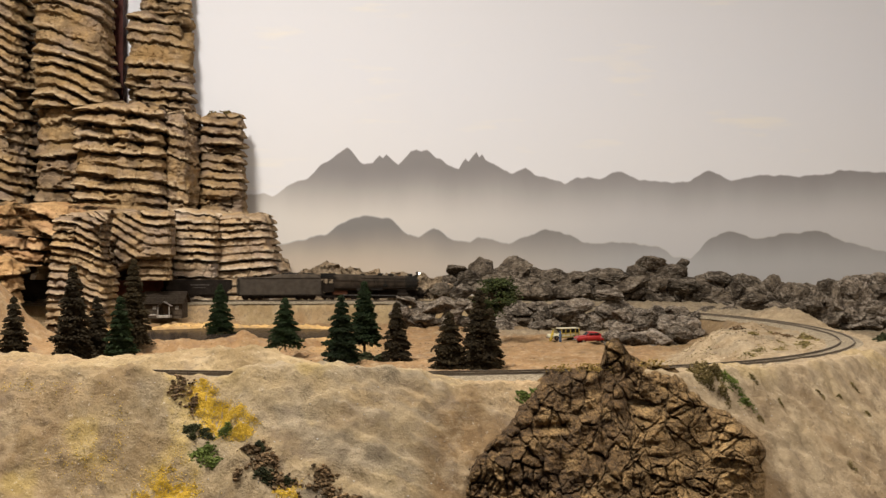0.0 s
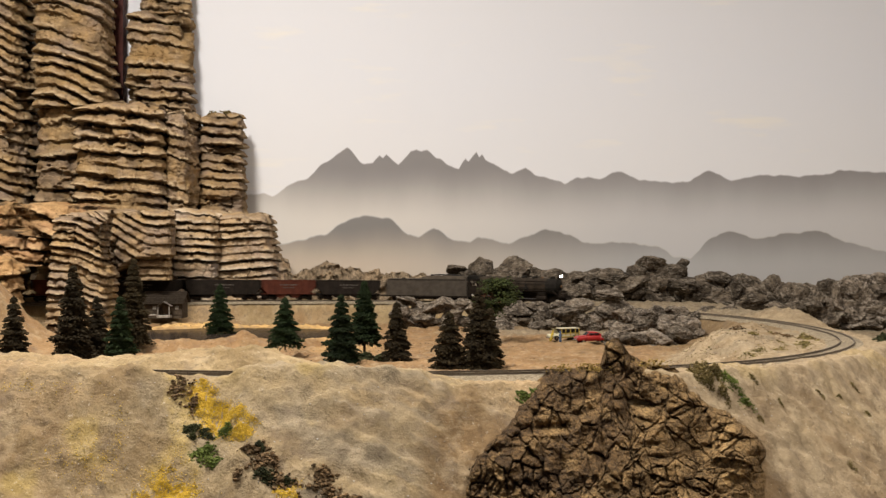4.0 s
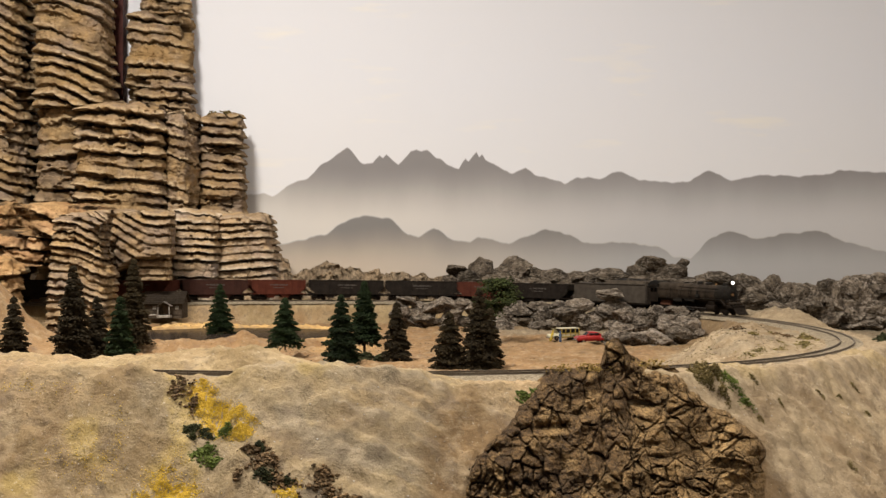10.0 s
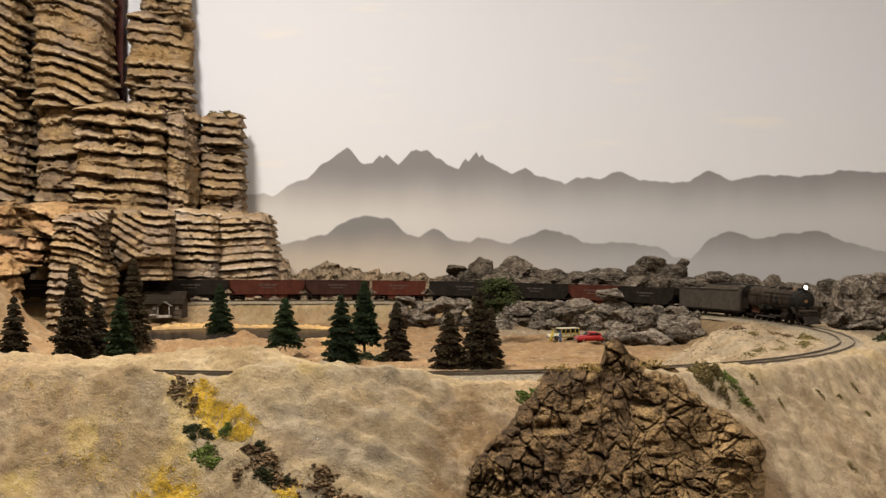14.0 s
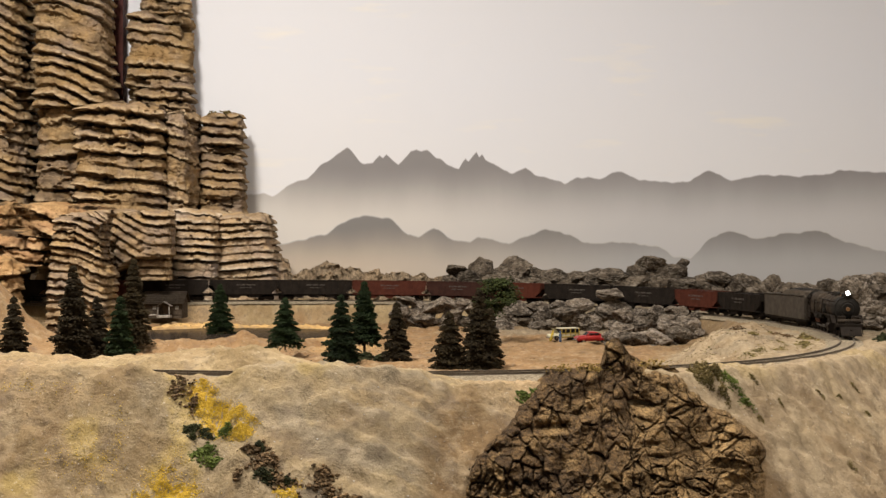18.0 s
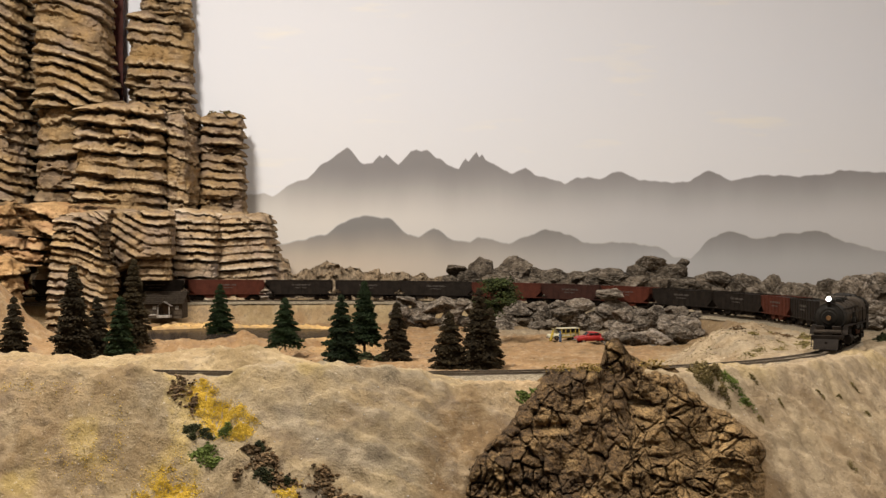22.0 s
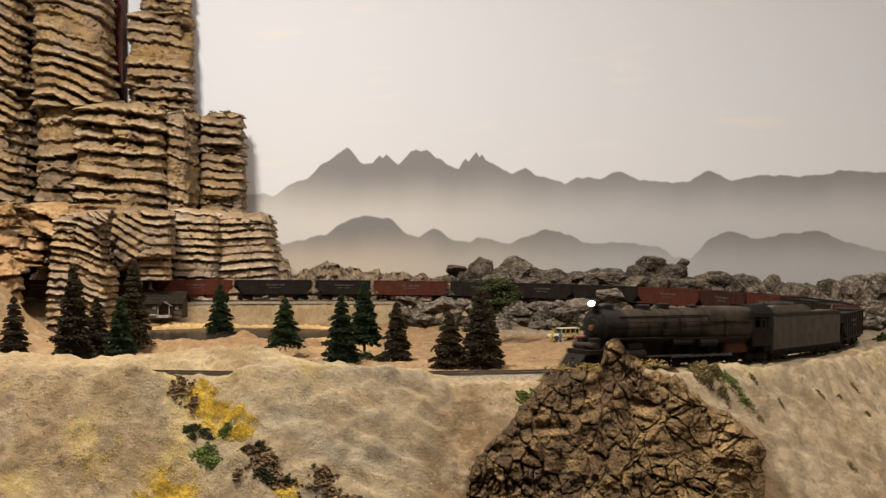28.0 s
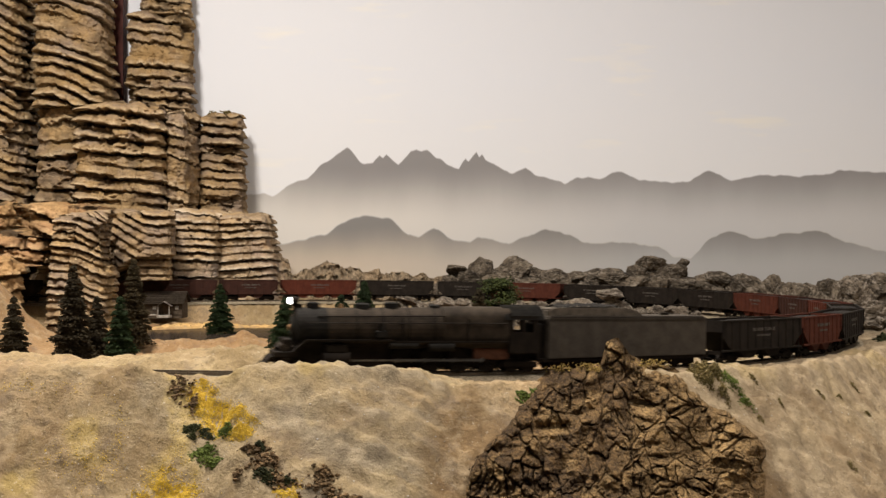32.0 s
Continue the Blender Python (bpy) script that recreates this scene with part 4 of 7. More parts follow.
# the rock wall in front of the line
for x, y, z, r, h in [
    (-0.0595, 2.26, 1.0601, 0.0286, 0.0132), (-0.0264, 2.26, 1.0579, 0.0264, 0.0132), (0.0011, 2.26, 1.0557, 0.0264, 0.0132), (0.0507, 2.26, 1.0557, 0.0308, 0.0154), (0.0044, 2.26, 1.0954, 0.0264, 0.011), (0.0617, 2.26, 1.0855, 0.0286, 0.0132), (0.0947, 2.26, 1.0855, 0.0286, 0.0132), (0.1828, 2.26, 1.0855, 0.0264, 0.0132), (0.1278, 2.26, 1.0557, 0.0286, 0.0154), (-0.0683, 2.26, 1.0998, 0.0209, 0.0088), (-0.0815, 2.26, 1.0844, 0.0187, 0.0121), (-0.0463, 2.26, 1.0844, 0.022, 0.0121), (-0.076, 2.26, 1.0744, 0.0286, 0.0154), (-0.043, 2.26, 1.0711, 0.0286, 0.0176), (-0.0154, 2.26, 1.0855, 0.0286, 0.0154), (0.0176, 2.26, 1.0711, 0.0286, 0.0176), (0.0341, 2.26, 1.091, 0.0242, 0.0132), (0.0727, 2.26, 1.0689, 0.0308, 0.0198), (0.1167, 2.26, 1.0689, 0.0286, 0.0198), (0.1498, 2.26, 1.0822, 0.0286, 0.0154), (0.1608, 2.26, 1.0601, 0.0264, 0.0176), (0.1993, 2.26, 1.0689, 0.0286, 0.0198), (0.2269, 2.26, 1.0855, 0.0264, 0.0132)
] + [
    (0.2295, 2.18, 1.0789, 0.0297, 0.0149), (0.2826, 2.18, 1.0651, 0.0276, 0.017), (0.2188, 2.18, 1.0417, 0.0212, 0.0106), (0.1764, 2.18, 1.0545, 0.0234, 0.0106), (0.102, 2.18, 1.0576, 0.0319, 0.0127), (0.2135, 2.18, 1.0576, 0.0276, 0.0149), (0.2454, 2.18, 1.0683, 0.0276, 0.0191), (0.272, 2.18, 1.0523, 0.0276, 0.017), (0.256, 2.18, 1.0916, 0.0276, 0.0127), (0.3102, 2.18, 1.115, 0.0308, 0.0117), (0.3177, 2.18, 1.0842, 0.0382, 0.0191), (0.2932, 2.18, 1.0364, 0.0276, 0.0149)
] + [
    (0.3374, 2.1911, 1.0569, 0.0267, 0.0139), (0.3768, 2.1419, 1.0601, 0.0261, 0.0157), (0.409, 2.0932, 1.0664, 0.0255, 0.0153), (0.4406, 2.0504, 1.0711, 0.016, 0.011), (0.3381, 2.1958, 1.0887, 0.0225, 0.0107), (0.3644, 2.1614, 1.0726, 0.0242, 0.0158), (0.3933, 2.1181, 1.0823, 0.0258, 0.0155), (0.4263, 2.0776, 1.0826, 0.0162, 0.0132), (0.3547, 2.1665, 1.0427, 0.0296, 0.0158), (0.3926, 2.1146, 1.0465, 0.0289, 0.0155), (0.4289, 2.0662, 1.06, 0.0201, 0.0151), (0.3734, 2.1524, 1.0794, 0.022, 0.0115), (0.3932, 2.1288, 1.088, 0.0187, 0.0104), (0.415, 2.0973, 1.0896, 0.0164, 0.0102), (0.4299, 2.0758, 1.0887, 0.0132, 0.0111), (0.4463, 2.0441, 1.0844, 0.0129, 0.008)
] + [
    (0.3001, 1.98, 1.0659, 0.027, 0.0154), (0.3387, 1.98, 1.0659, 0.0309, 0.0174), (0.3821, 1.98, 1.0678, 0.0289, 0.0174), (0.4159, 1.98, 1.0678, 0.0251, 0.0174), (0.4323, 1.98, 1.0562, 0.0193, 0.0135), (0.3097, 1.98, 1.0852, 0.0251, 0.0135)
] + [
    (0.2699, 1.84, 1.0574, 0.0233, 0.0126), (0.3013, 1.84, 1.0556, 0.0269, 0.0143), (0.3372, 1.84, 1.0574, 0.0287, 0.0161), (0.373, 1.84, 1.061, 0.0251, 0.0143), (0.3237, 1.84, 1.0449, 0.0251, 0.009), (0.3596, 1.84, 1.0467, 0.0233, 0.009), (0.2789, 1.84, 1.0467, 0.0215, 0.009)
]:
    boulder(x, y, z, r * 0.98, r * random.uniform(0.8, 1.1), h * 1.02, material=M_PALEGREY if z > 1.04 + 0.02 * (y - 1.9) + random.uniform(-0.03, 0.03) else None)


# ---- front outcrop: cracked brown rock casting ----
OUT_TOP = [(0.0127, 0.9988), (0.0172, 1.0192), (0.0245, 1.0373), (0.0381, 1.0527), (0.0535, 1.0636), (0.0671, 1.0835), (0.082, 1.1007), (0.1002, 1.1053), (0.116, 1.103), (0.126, 1.1053), (0.1305, 1.1252), (0.141, 1.127), (0.1545, 1.1152), (0.1659, 1.1075), (0.1908, 1.1017), (0.208, 1.0871), (0.2357, 1.0654), (0.2543, 1.05), (0.262, 1.0373), (0.262, 1.0101), (0.2629, 0.9965)]


def outcrop():
    """The face follows the bank and swells out of it; voronoi joints part the stones."""
    n, m = 560, 380
    xs = np.linspace(OUT_TOP[0][0], OUT_TOP[-1][0], n)
    top = np.interp(xs, [p[0] for p in OUT_TOP], [p[1] for p in OUT_TOP]) + 0.007 * fbm(xs * 60, 0.5, seed=51, octaves=5)
    v = np.linspace(0, 1, m)
    X, V = np.meshgrid(xs, v, indexing="ij")
    T = top[:, None] + 0 * V
    Z = T - (T - 0.975) * V
    down = T - Z
    edge = np.minimum(np.minimum((X - xs[0]) * 0.9, (xs[-1] - X) * 0.9), down * 0.9)
    line_y = np.interp(X, [-0.05, 0.09, 0.22, 0.335], [0.931, 0.98, 1.05, 1.149])
    fall = (EYE - Z) / 0.93
    Y = np.minimum((0.105 + 0.95 * (line_y - 0.05)) / (fall + 0.95), line_y - 0.036)
    Y = Y + 0.004 - 0.018 * sstep(0.0, 0.010, edge) - 0.026 * sstep(0.0, 0.07, edge) - 0.026 * fbm(X * 20, Z * 20, seed=52) * sstep(0, 0.02, edge)
    Y = Y - 0.022 * sstep(0.205, 0.245, X) * sstep(0.0, 0.006, edge)
    torn = 0.003 + 0.011 * np.maximum(0, fbm(X * 70, Z * 70, seed=66, octaves=4) + 0.25)
    Y = Y + 0.035 * np.clip((torn - np.minimum(X - xs[0], xs[-1] - X)) / 0.003, 0, 1)
    rng = np.random.RandomState(5)
    k = 300
    sx, sz = rng.uniform(xs[0], xs[-1], k), rng.uniform(0.97, 1.13, k)
    lean = rng.uniform(-0.22, 0.22, k)
    swell = rng.uniform(0.7, 1.35, k)
    WX = X + 0.0046 * fbm(X * 55, Z * 55, seed=53, octaves=5)
    WZ = Z + 0.0046 * fbm(X * 55, Z * 55, seed=54, octaves=5)
    stretch = fbm(X * 25, Z * 25, seed=58)
    f1, f2 = np.full(X.shape, 9.0), np.full(X.shape, 9.0)
    own = np.zeros(X.shape, int)
    for j in range(k):
        wide = 1.0 if sx[j] < 0.16 else 1.45
        dx, dz = np.abs(WX - sx[j] + lean[j] * (WZ - sz[j])) / wide / swell[j], np.abs(WZ - sz[j] - lean[j] * (WX - sx[j])) * (0.72 if wide == 1.0 else 1.12) / swell[j]
        d = 0.6 * np.maximum(dx, dz) + 0.28 * (dx + dz)
        nearer = d < f1
        f2 = np.where(nearer, f1, np.minimum(f2, d))
        own = np.where(nearer, j, own)
        f1 = np.where(nearer, d, f1)
    gap = f2 - f1
    lift = rng.uniform(-0.0026, 0.0026, k)[own]
    slope = (rng.uniform(-0.12, 0.12, k)[own]) * (WX - sx[own]) + (rng.uniform(-0.05, 0.20, k)[own]) * (WZ - sz[own]) - 0.0013 * sstep(0.0, 0.0035, gap)
    big = np.full(X.shape, 9.0)
    big2 = np.full(X.shape, 9.0)
    slab_of = np.zeros(X.shape, int)
    for j in range(110):
        d = np.hypot(WX + 0.006 * stretch - sx[j], (WZ - sz[j]) * 0.6)
        slab_of = np.where(d < big, j, slab_of)
        big2 = np.where(d < big, big, np.minimum(big2, d))
        big = np.minimum(big, d)
    fissure = sstep(0.0016, 0.0, big2 - big) * sstep(-0.3, 0.2, stretch)
    deep = sstep(-0.25, 0.35, fbm(X * 48, Z * 48, seed=57, octaves=5))
    Y = Y - lift + slope - (0.0006 + 0.0054 * deep) * sstep(0.0001, 0.0008 + 0.0009 * deep, gap + 0.0006 * fbm(X * 300, Z * 300, seed=64, octaves=3)) + 0.005 * fissure - 0.0068 * fbm(X * 100, Z * 150, seed=55, octaves=6) - 0.0026 * np.abs(fbm(X * 75, Z * 75, seed=65, octaves=4))
    for hx, hz, wx, wz, hd in ((0.0865, 1.0568, 0.020, 0.0045, 0.013), (0.091, 1.0215, 0.006, 0.012, 0.012), (0.158, 1.077, 0.012, 0.003, 0.009), (0.166, 1.043, 0.014, 0.0026, 0.008), (0.128, 1.046, 0.0035, 0.020, 0.009), (0.252, 1.022, 0.003, 0.012, 0.010), (0.040, 1.036, 0.010, 0.003, 0.007)):
        Y = Y + hd * np.exp(-((WX - hx) / wx) ** 2 - ((WZ - hz) / wz) ** 2)
    P = np.stack([X * Y / 0.93, Y, EYE + (Z - EYE) * Y / 0.93], -1)
    # tones differ by stone; paler to the right, darker left and in joints
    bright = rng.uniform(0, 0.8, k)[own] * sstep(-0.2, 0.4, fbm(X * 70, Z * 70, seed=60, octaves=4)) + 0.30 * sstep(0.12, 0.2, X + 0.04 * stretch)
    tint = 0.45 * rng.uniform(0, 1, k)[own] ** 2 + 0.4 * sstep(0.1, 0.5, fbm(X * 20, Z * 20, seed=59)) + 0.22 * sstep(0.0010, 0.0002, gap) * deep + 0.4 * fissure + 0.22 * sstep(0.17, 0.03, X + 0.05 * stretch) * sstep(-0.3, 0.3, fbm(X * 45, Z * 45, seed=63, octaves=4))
    back = P[:, :1].copy()
    back[..., 1] += 0.02
    back[..., 2] -= 0.04
    P = np.concatenate([back, P], 1)
    grow = lambda q: np.concatenate([q[:, :1], q], 1)
    V, T, B, O = P.reshape(-1, 3), np.clip(grow(tint), 0, 1).ravel(), grow(bright).ravel(), grow(slab_of).ravel()
    F = grid_faces(*P.shape[:2])
    owner = O[F[:, 0]]
    ob = empty("rock_outcrop", pose(0, 0, 0), "cracked brown rock outcrop jutting from the bank", "rock")
    for j in np.unique(owner):
        f = F[owner == j]
        used, idx = np.unique(f, return_inverse=True)
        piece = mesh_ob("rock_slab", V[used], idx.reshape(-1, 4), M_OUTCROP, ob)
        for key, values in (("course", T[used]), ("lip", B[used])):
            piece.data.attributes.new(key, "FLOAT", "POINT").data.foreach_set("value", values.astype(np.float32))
    return ob


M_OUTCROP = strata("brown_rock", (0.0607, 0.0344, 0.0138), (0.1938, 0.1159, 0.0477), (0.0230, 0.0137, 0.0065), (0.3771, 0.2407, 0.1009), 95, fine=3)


def craze(m, scale, colour, amount):
    """Fine cracks between small stones: darker lines, cut into the relief."""
    N, Lk = m.node_tree.nodes, m.node_tree.links
    bs = N["Principled BSDF"]
    co = N.new("ShaderNodeTexCoord")
    wv = N.new("ShaderNodeTexNoise")
    wv.inputs["Scale"].default_value, wv.inputs["Detail"].default_value = scale * 0.9, 4
    Lk.new(co.outputs["Object"], wv.inputs["Vector"])
    ad = N.new("ShaderNodeVectorMath")
    ad.operation = "MULTIPLY_ADD"
    Lk.new(wv.outputs["Color"], ad.inputs[0])
    ad.inputs[1].default_value = (0.9 / scale,) * 3
    Lk.new(co.outputs["Object"], ad.inputs[2])
    vo = N.new("ShaderNodeTexVoronoi")
    vo.feature = "DISTANCE_TO_EDGE"
    vo.inputs["Scale"].default_value = scale
    Lk.new(ad.outputs[0], vo.inputs["Vector"])
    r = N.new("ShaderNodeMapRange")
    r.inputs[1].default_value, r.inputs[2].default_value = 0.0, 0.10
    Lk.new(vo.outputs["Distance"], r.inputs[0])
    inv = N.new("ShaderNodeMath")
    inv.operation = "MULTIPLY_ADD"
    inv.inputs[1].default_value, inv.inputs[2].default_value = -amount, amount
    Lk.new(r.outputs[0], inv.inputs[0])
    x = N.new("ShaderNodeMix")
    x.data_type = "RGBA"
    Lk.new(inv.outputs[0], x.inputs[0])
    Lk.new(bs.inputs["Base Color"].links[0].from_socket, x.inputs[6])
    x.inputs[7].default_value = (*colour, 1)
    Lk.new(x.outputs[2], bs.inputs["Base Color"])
    b = N.new("ShaderNodeBump")
    b.inputs["Strength"].default_value, b.inputs["Distance"].default_value = 0.6, 0.0014
    Lk.new(r.outputs[0], b.inputs["Height"])
    Lk.new(bs.inputs["Normal"].links[0].from_socket, b.inputs["Normal"])
    Lk.new(b.outputs[0], bs.inputs["Normal"])


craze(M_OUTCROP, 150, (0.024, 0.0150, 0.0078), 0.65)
outcrop()


# ---- track ----
def make_track():
    line = empty("track", pose(0, 0, 0), "single line of weathered rails on dark wooden ties", "railway track", kind="structure")
    S = np.arange(-3.4, 2.9, 0.01)
    C = np.array([line_at(s) for s in S])
    TH = np.interp(S, LINE_S, LINE_TH)
    N = np.stack([-np.sin(TH), np.cos(TH), 0 * TH], -1)
    prof = [(-0.0008, -0.0024), (-0.0004, -0.0017), (-0.0004, -0.0007), (-0.0006, -0.0006), (-0.0006, 0), (0.0006, 0), (0.0006, -0.0006), (0.0004, -0.0007), (0.0004, -0.0017), (0.0008, -0.0024)]
    for off in (-0.00825, 0.00825):
        P = np.stack([C + N * (off + a) + np.array([0, 0, b]) for a, b in prof], 1)
        grid_ob("rail", P, M_RAIL, line, smooth=False)
    bm = bmesh.new()
    box(bm, -0.0013, 0.0013, -0.0145, 0.0145, -0.0050, -0.0027)
    me = bpy.data.meshes.new("tie")
    bm.to_mesh(me)
    bm.free()
    me.materials.append(M_TIE)
    V, F = [], []
    base = [v.co.copy() for v in me.vertices]
    faces = [tuple(p.vertices) for p in me.polygons]
    for k, s in enumerate(np.arange(-3.4, 2.9, 0.0068)):
        x, y, z = line_at(s)
        th = float(np.interp(s, LINE_S, LINE_TH)) + random.uniform(-0.03, 0.03)
        m = Matrix.Translation((x, y, z)) @ Matrix.Rotation(th, 4, "Z")
        if 1.24 <= s <= 2.45:
            ob = new("tie", me)
            ob.parent = line
            ob.matrix_local = m
        else:
            o = len(V)
            V += [m @ p for p in base]
            F += [tuple(i + o for i in f) for f in faces]
    far = mesh_ob("tie_run", V, F, M_TIE, line, smooth=False)
    tagged(far, kind="stuff")
    w = [(-0.026, -0.0070), (-0.016, -0.0025), (0.016, -0.0025), (0.026, -0.0070)]
    P = np.stack([C + N * a + np.array([0, 0, b]) for a, b in w], 1)
    P = P + 0.0006 * np.stack([vnoise(P[..., 0] * 300, P[..., 1] * 300, 0, 61)] * 3, -1)
    tagged(grid_ob("ballast", P, M_BALLAST, line), "fine grey ballast")


M_BALLAST = mat("ballast", (0.18, 0.145, 0.092), (0.33, 0.27, 0.185), 250, 0.95, 0.8)
make_track()


# ---- model conifers ----
def conifer_parts(parent, height, radius, bare, material, seed, tufts=7000):
    rng = random.Random(seed)
    bm = bmesh.new()
    tube(bm, (0, 0, -0.006), (0, 0, height * 0.97), height * 0.022, height * 0.004, 8)
    part("trunk", bm, M_BARK, parent)
    nr = np.random.RandomState(seed)
    tiers = max(8, int(height / 0.0075))
    t = nr.random_sample(tufts) ** 0.75
    tier = (np.floor(t * tiers) + nr.uniform(0.05, 0.75, tufts)) / tiers
    z = bare + (1 - bare) * tier
    spread = 1.10 * radius * np.clip(1 - tier, 0, 1) ** 0.8 * (1.0 + 0.16 * np.sin(tier * 37 + seed)) + 0.0015
    a = nr.uniform(0, 6.283, tufts)
    rr = spread * nr.uniform(0.25, 1.0, tufts) ** 0.6 * nr.uniform(0.85, 1.04, tufts) * (1 + 0.16 * np.sin(a * 3 + tier * 19 + seed))
    C = np.stack([np.cos(a) * rr, np.sin(a) * rr, z * height - 0.28 * rr], -1)
    size = nr.uniform(0.0011, 0.0026, tufts) * (0.6 + 0.5 * (1 - tier)) * (height / 0.1) ** 0.5
    out = np.stack([np.cos(a), np.sin(a), nr.uniform(-0.5, 0.3, tufts)], -1)
    side = np.stack([-np.sin(a), np.cos(a), nr.uniform(-0.4, 0.4, tufts)], -1)
    up = np.cross(out, side)
    o6 = np.array([(1.35, 0, 0), (-1.0, 0, 0), (0, 0.7, 0), (0, -0.7, 0), (0, 0, 0.6), (0, 0, -0.6)])
    f8 = np.array([(0, 2, 4), (2, 1, 4), (1, 3, 4), (3, 0, 4), (2, 0, 5), (1, 2, 5), (3, 1, 5), (0, 3, 5)])
    jit = nr.uniform(0.6, 1.3, (tufts, 6, 1)) * size[:, None, None]
    W = C[:, None] + jit * (o6[None, :, :1] * out[:, None] + o6[None, :, 1:2] * side[:, None] + o6[None, :, 2:] * up[:, None])
    V = W.reshape(-1, 3).tolist()
    F = (f8[None] + 6 * np.arange(tufts)[:, None, None]).reshape(-1, 3).tolist()
    o, k = len(V), 9
    for ring in range(tiers):
        for edge in (0.82, 0.45):
            z = (bare + (1 - bare) * (ring + (0.05 if edge > 0.5 else 0.95)) / tiers) * height
            for q in range(k):
                a = q * 6.2832 / k + ring
                rr = edge * radius * (1 - ring / tiers) ** 0.85 * rng.uniform(0.8, 1.15)
                V.append(Vector((math.cos(a) * rr, math.sin(a) * rr, z)))
    for ring in range(2 * tiers - 1):
        F += [(o + ring * k + q, o + ring * k + (q + 1) % k, o + (ring + 1) * k + (q + 1) % k, o + (ring + 1) * k + q) for q in range(k)]
    mesh_ob("crown", V, F, material, parent, smooth=False)


def conifer(x, y, height, radius, bare, material, label, seed, z=None, tufts=7000):
    z = ground_at(x, y) if z is None else z
    ob = empty("pine_tree", pose(x, y, z, 0, 0, seed * 37), label, "tree", "model pine trees")
    conifer_parts(ob, height, radius, bare, material, seed, tufts)
    return ob


GREEN, BROWN = "small dark green model pine tree on the dirt", "small model pine tree with blackish brown foliage"
for x, y, z, h, r, bare, green, seed in (
    (-0.2203, 1.62, 1.0682, 0.0639, 0.0221, 0.05, 1, 1),
    (-0.136, 1.55, 1.0535, 0.0854, 0.0234, 0.04, 1, 2),
    (-0.1097, 1.62, 1.0461, 0.1089, 0.0213, 0.25, 1, 3),
    (-0.0631, 1.58, 1.0491, 0.0785, 0.0185, 0.08, 0, 4),
    (0.0079, 1.475, 1.0483, 0.0719, 0.0244, 0.03, 0, 5),
    (0.0458, 1.47, 1.0481, 0.101, 0.0258, 0.03, 0, 6),
    (0.0614, 1.5, 1.0458, 0.0782, 0.0161, 0.05, 0, 16),
    (-0.384, 2, 1.0567, 0.0828, 0.0234, 0.05, 1, 7),
    (-0.5548, 1.5, 1.0545, 0.0841, 0.0205, 0.03, 0, 8),
    (-0.4621, 1.45, 1.0558, 0.1237, 0.0254, 0.03, 0, 9),
    (-0.4533, 1.52, 1.0526, 0.0852, 0.0193, 0.03, 0, 10),
    (-0.3896, 1.4, 1.0642, 0.0785, 0.0191, 0.03, 1, 11),
    (-0.4425, 1.66, 1.0673, 0.1189, 0.0227, 0.03, 0, 12),
):
    conifer(x, y, h + 0.004, r, bare, M_PINE if green else M_PINEDARK, GREEN if green else BROWN, seed, z - 0.003)


# ---- the leafy tree behind the pines ----
def clumps(points, size, rng, squash=0.8):
    V, F = [], []
    octa = [(1, 0, 0), (-1, 0, 0), (0, 1, 0), (0, -1, 0), (0, 0, 1), (0, 0, -1)]
    fo = [(0, 2, 4), (2, 1, 4), (1, 3, 4), (3, 0, 4), (2, 0, 5), (1, 2, 5), (3, 1, 5), (0, 3, 5)]
    for p in points:
        s = size * rng.uniform(0.5, 1.35)
        rot = Euler((rng.uniform(0, 3), rng.uniform(0, 3), rng.uniform(0, 3))).to_matrix()
        o = len(V)
        for c in octa:
            q = rot @ Vector(c) * s * rng.uniform(0.6, 1.3)
            V.append((p[0] + q.x, p[1] + q.y, p[2] + q.z * squash))
        F += [tuple(i + o for i in f) for f in fo]
    return V, F


M_LEAF = mat("leaf_green", (0.014, 0.021, 0.006), (0.044, 0.054, 0.014), 120, 0.9, 0.3, island=0.4)


def leafy_tree(x, y, height, seed):
    rng = random.Random(seed)
    z = ground_at(x, y)
    ob = empty("leafy_tree", pose(x, y, z), "tall model tree with a thin trunk and olive green flat crown", "tree")
    bm = bmesh.new()
    tube(bm, (0, 0, -0.004), (0.002, 0, height * 0.95), 0.0020, 0.0006, 8)
    part("trunk", bm, M_BARK, ob)
    pts = []
    for k in range(16):
        a, t = rng.uniform(0, 6.28), 0.44 + 0.52 * (k / 16) ** 0.8
        r = rng.uniform(0.010, 0.027) * (1.15 - 0.7 * max(0, t - 0.7) / 0.3)
        c = Vector((math.cos(a) * r + 0.010, math.sin(a) * r, height * t))
        bm = bmesh.new()
        tube(bm, (0.001, 0, c.z - 0.006), c, 0.0008, 0.0003, 5)
        part("branch", bm, M_BARK, ob)
        for _ in range(170):
            d = Vector((rng.gauss(0, 1), rng.gauss(0, 1), rng.gauss(0, 0.30))) * 0.0085
            pts.append(c + d)
    V, F = clumps(pts, 0.0021, rng)
    mesh_ob("crown", V, F, M_LEAF, ob, smooth=False)


leafy_tree(0.079, 1.90, 0.108, 5)


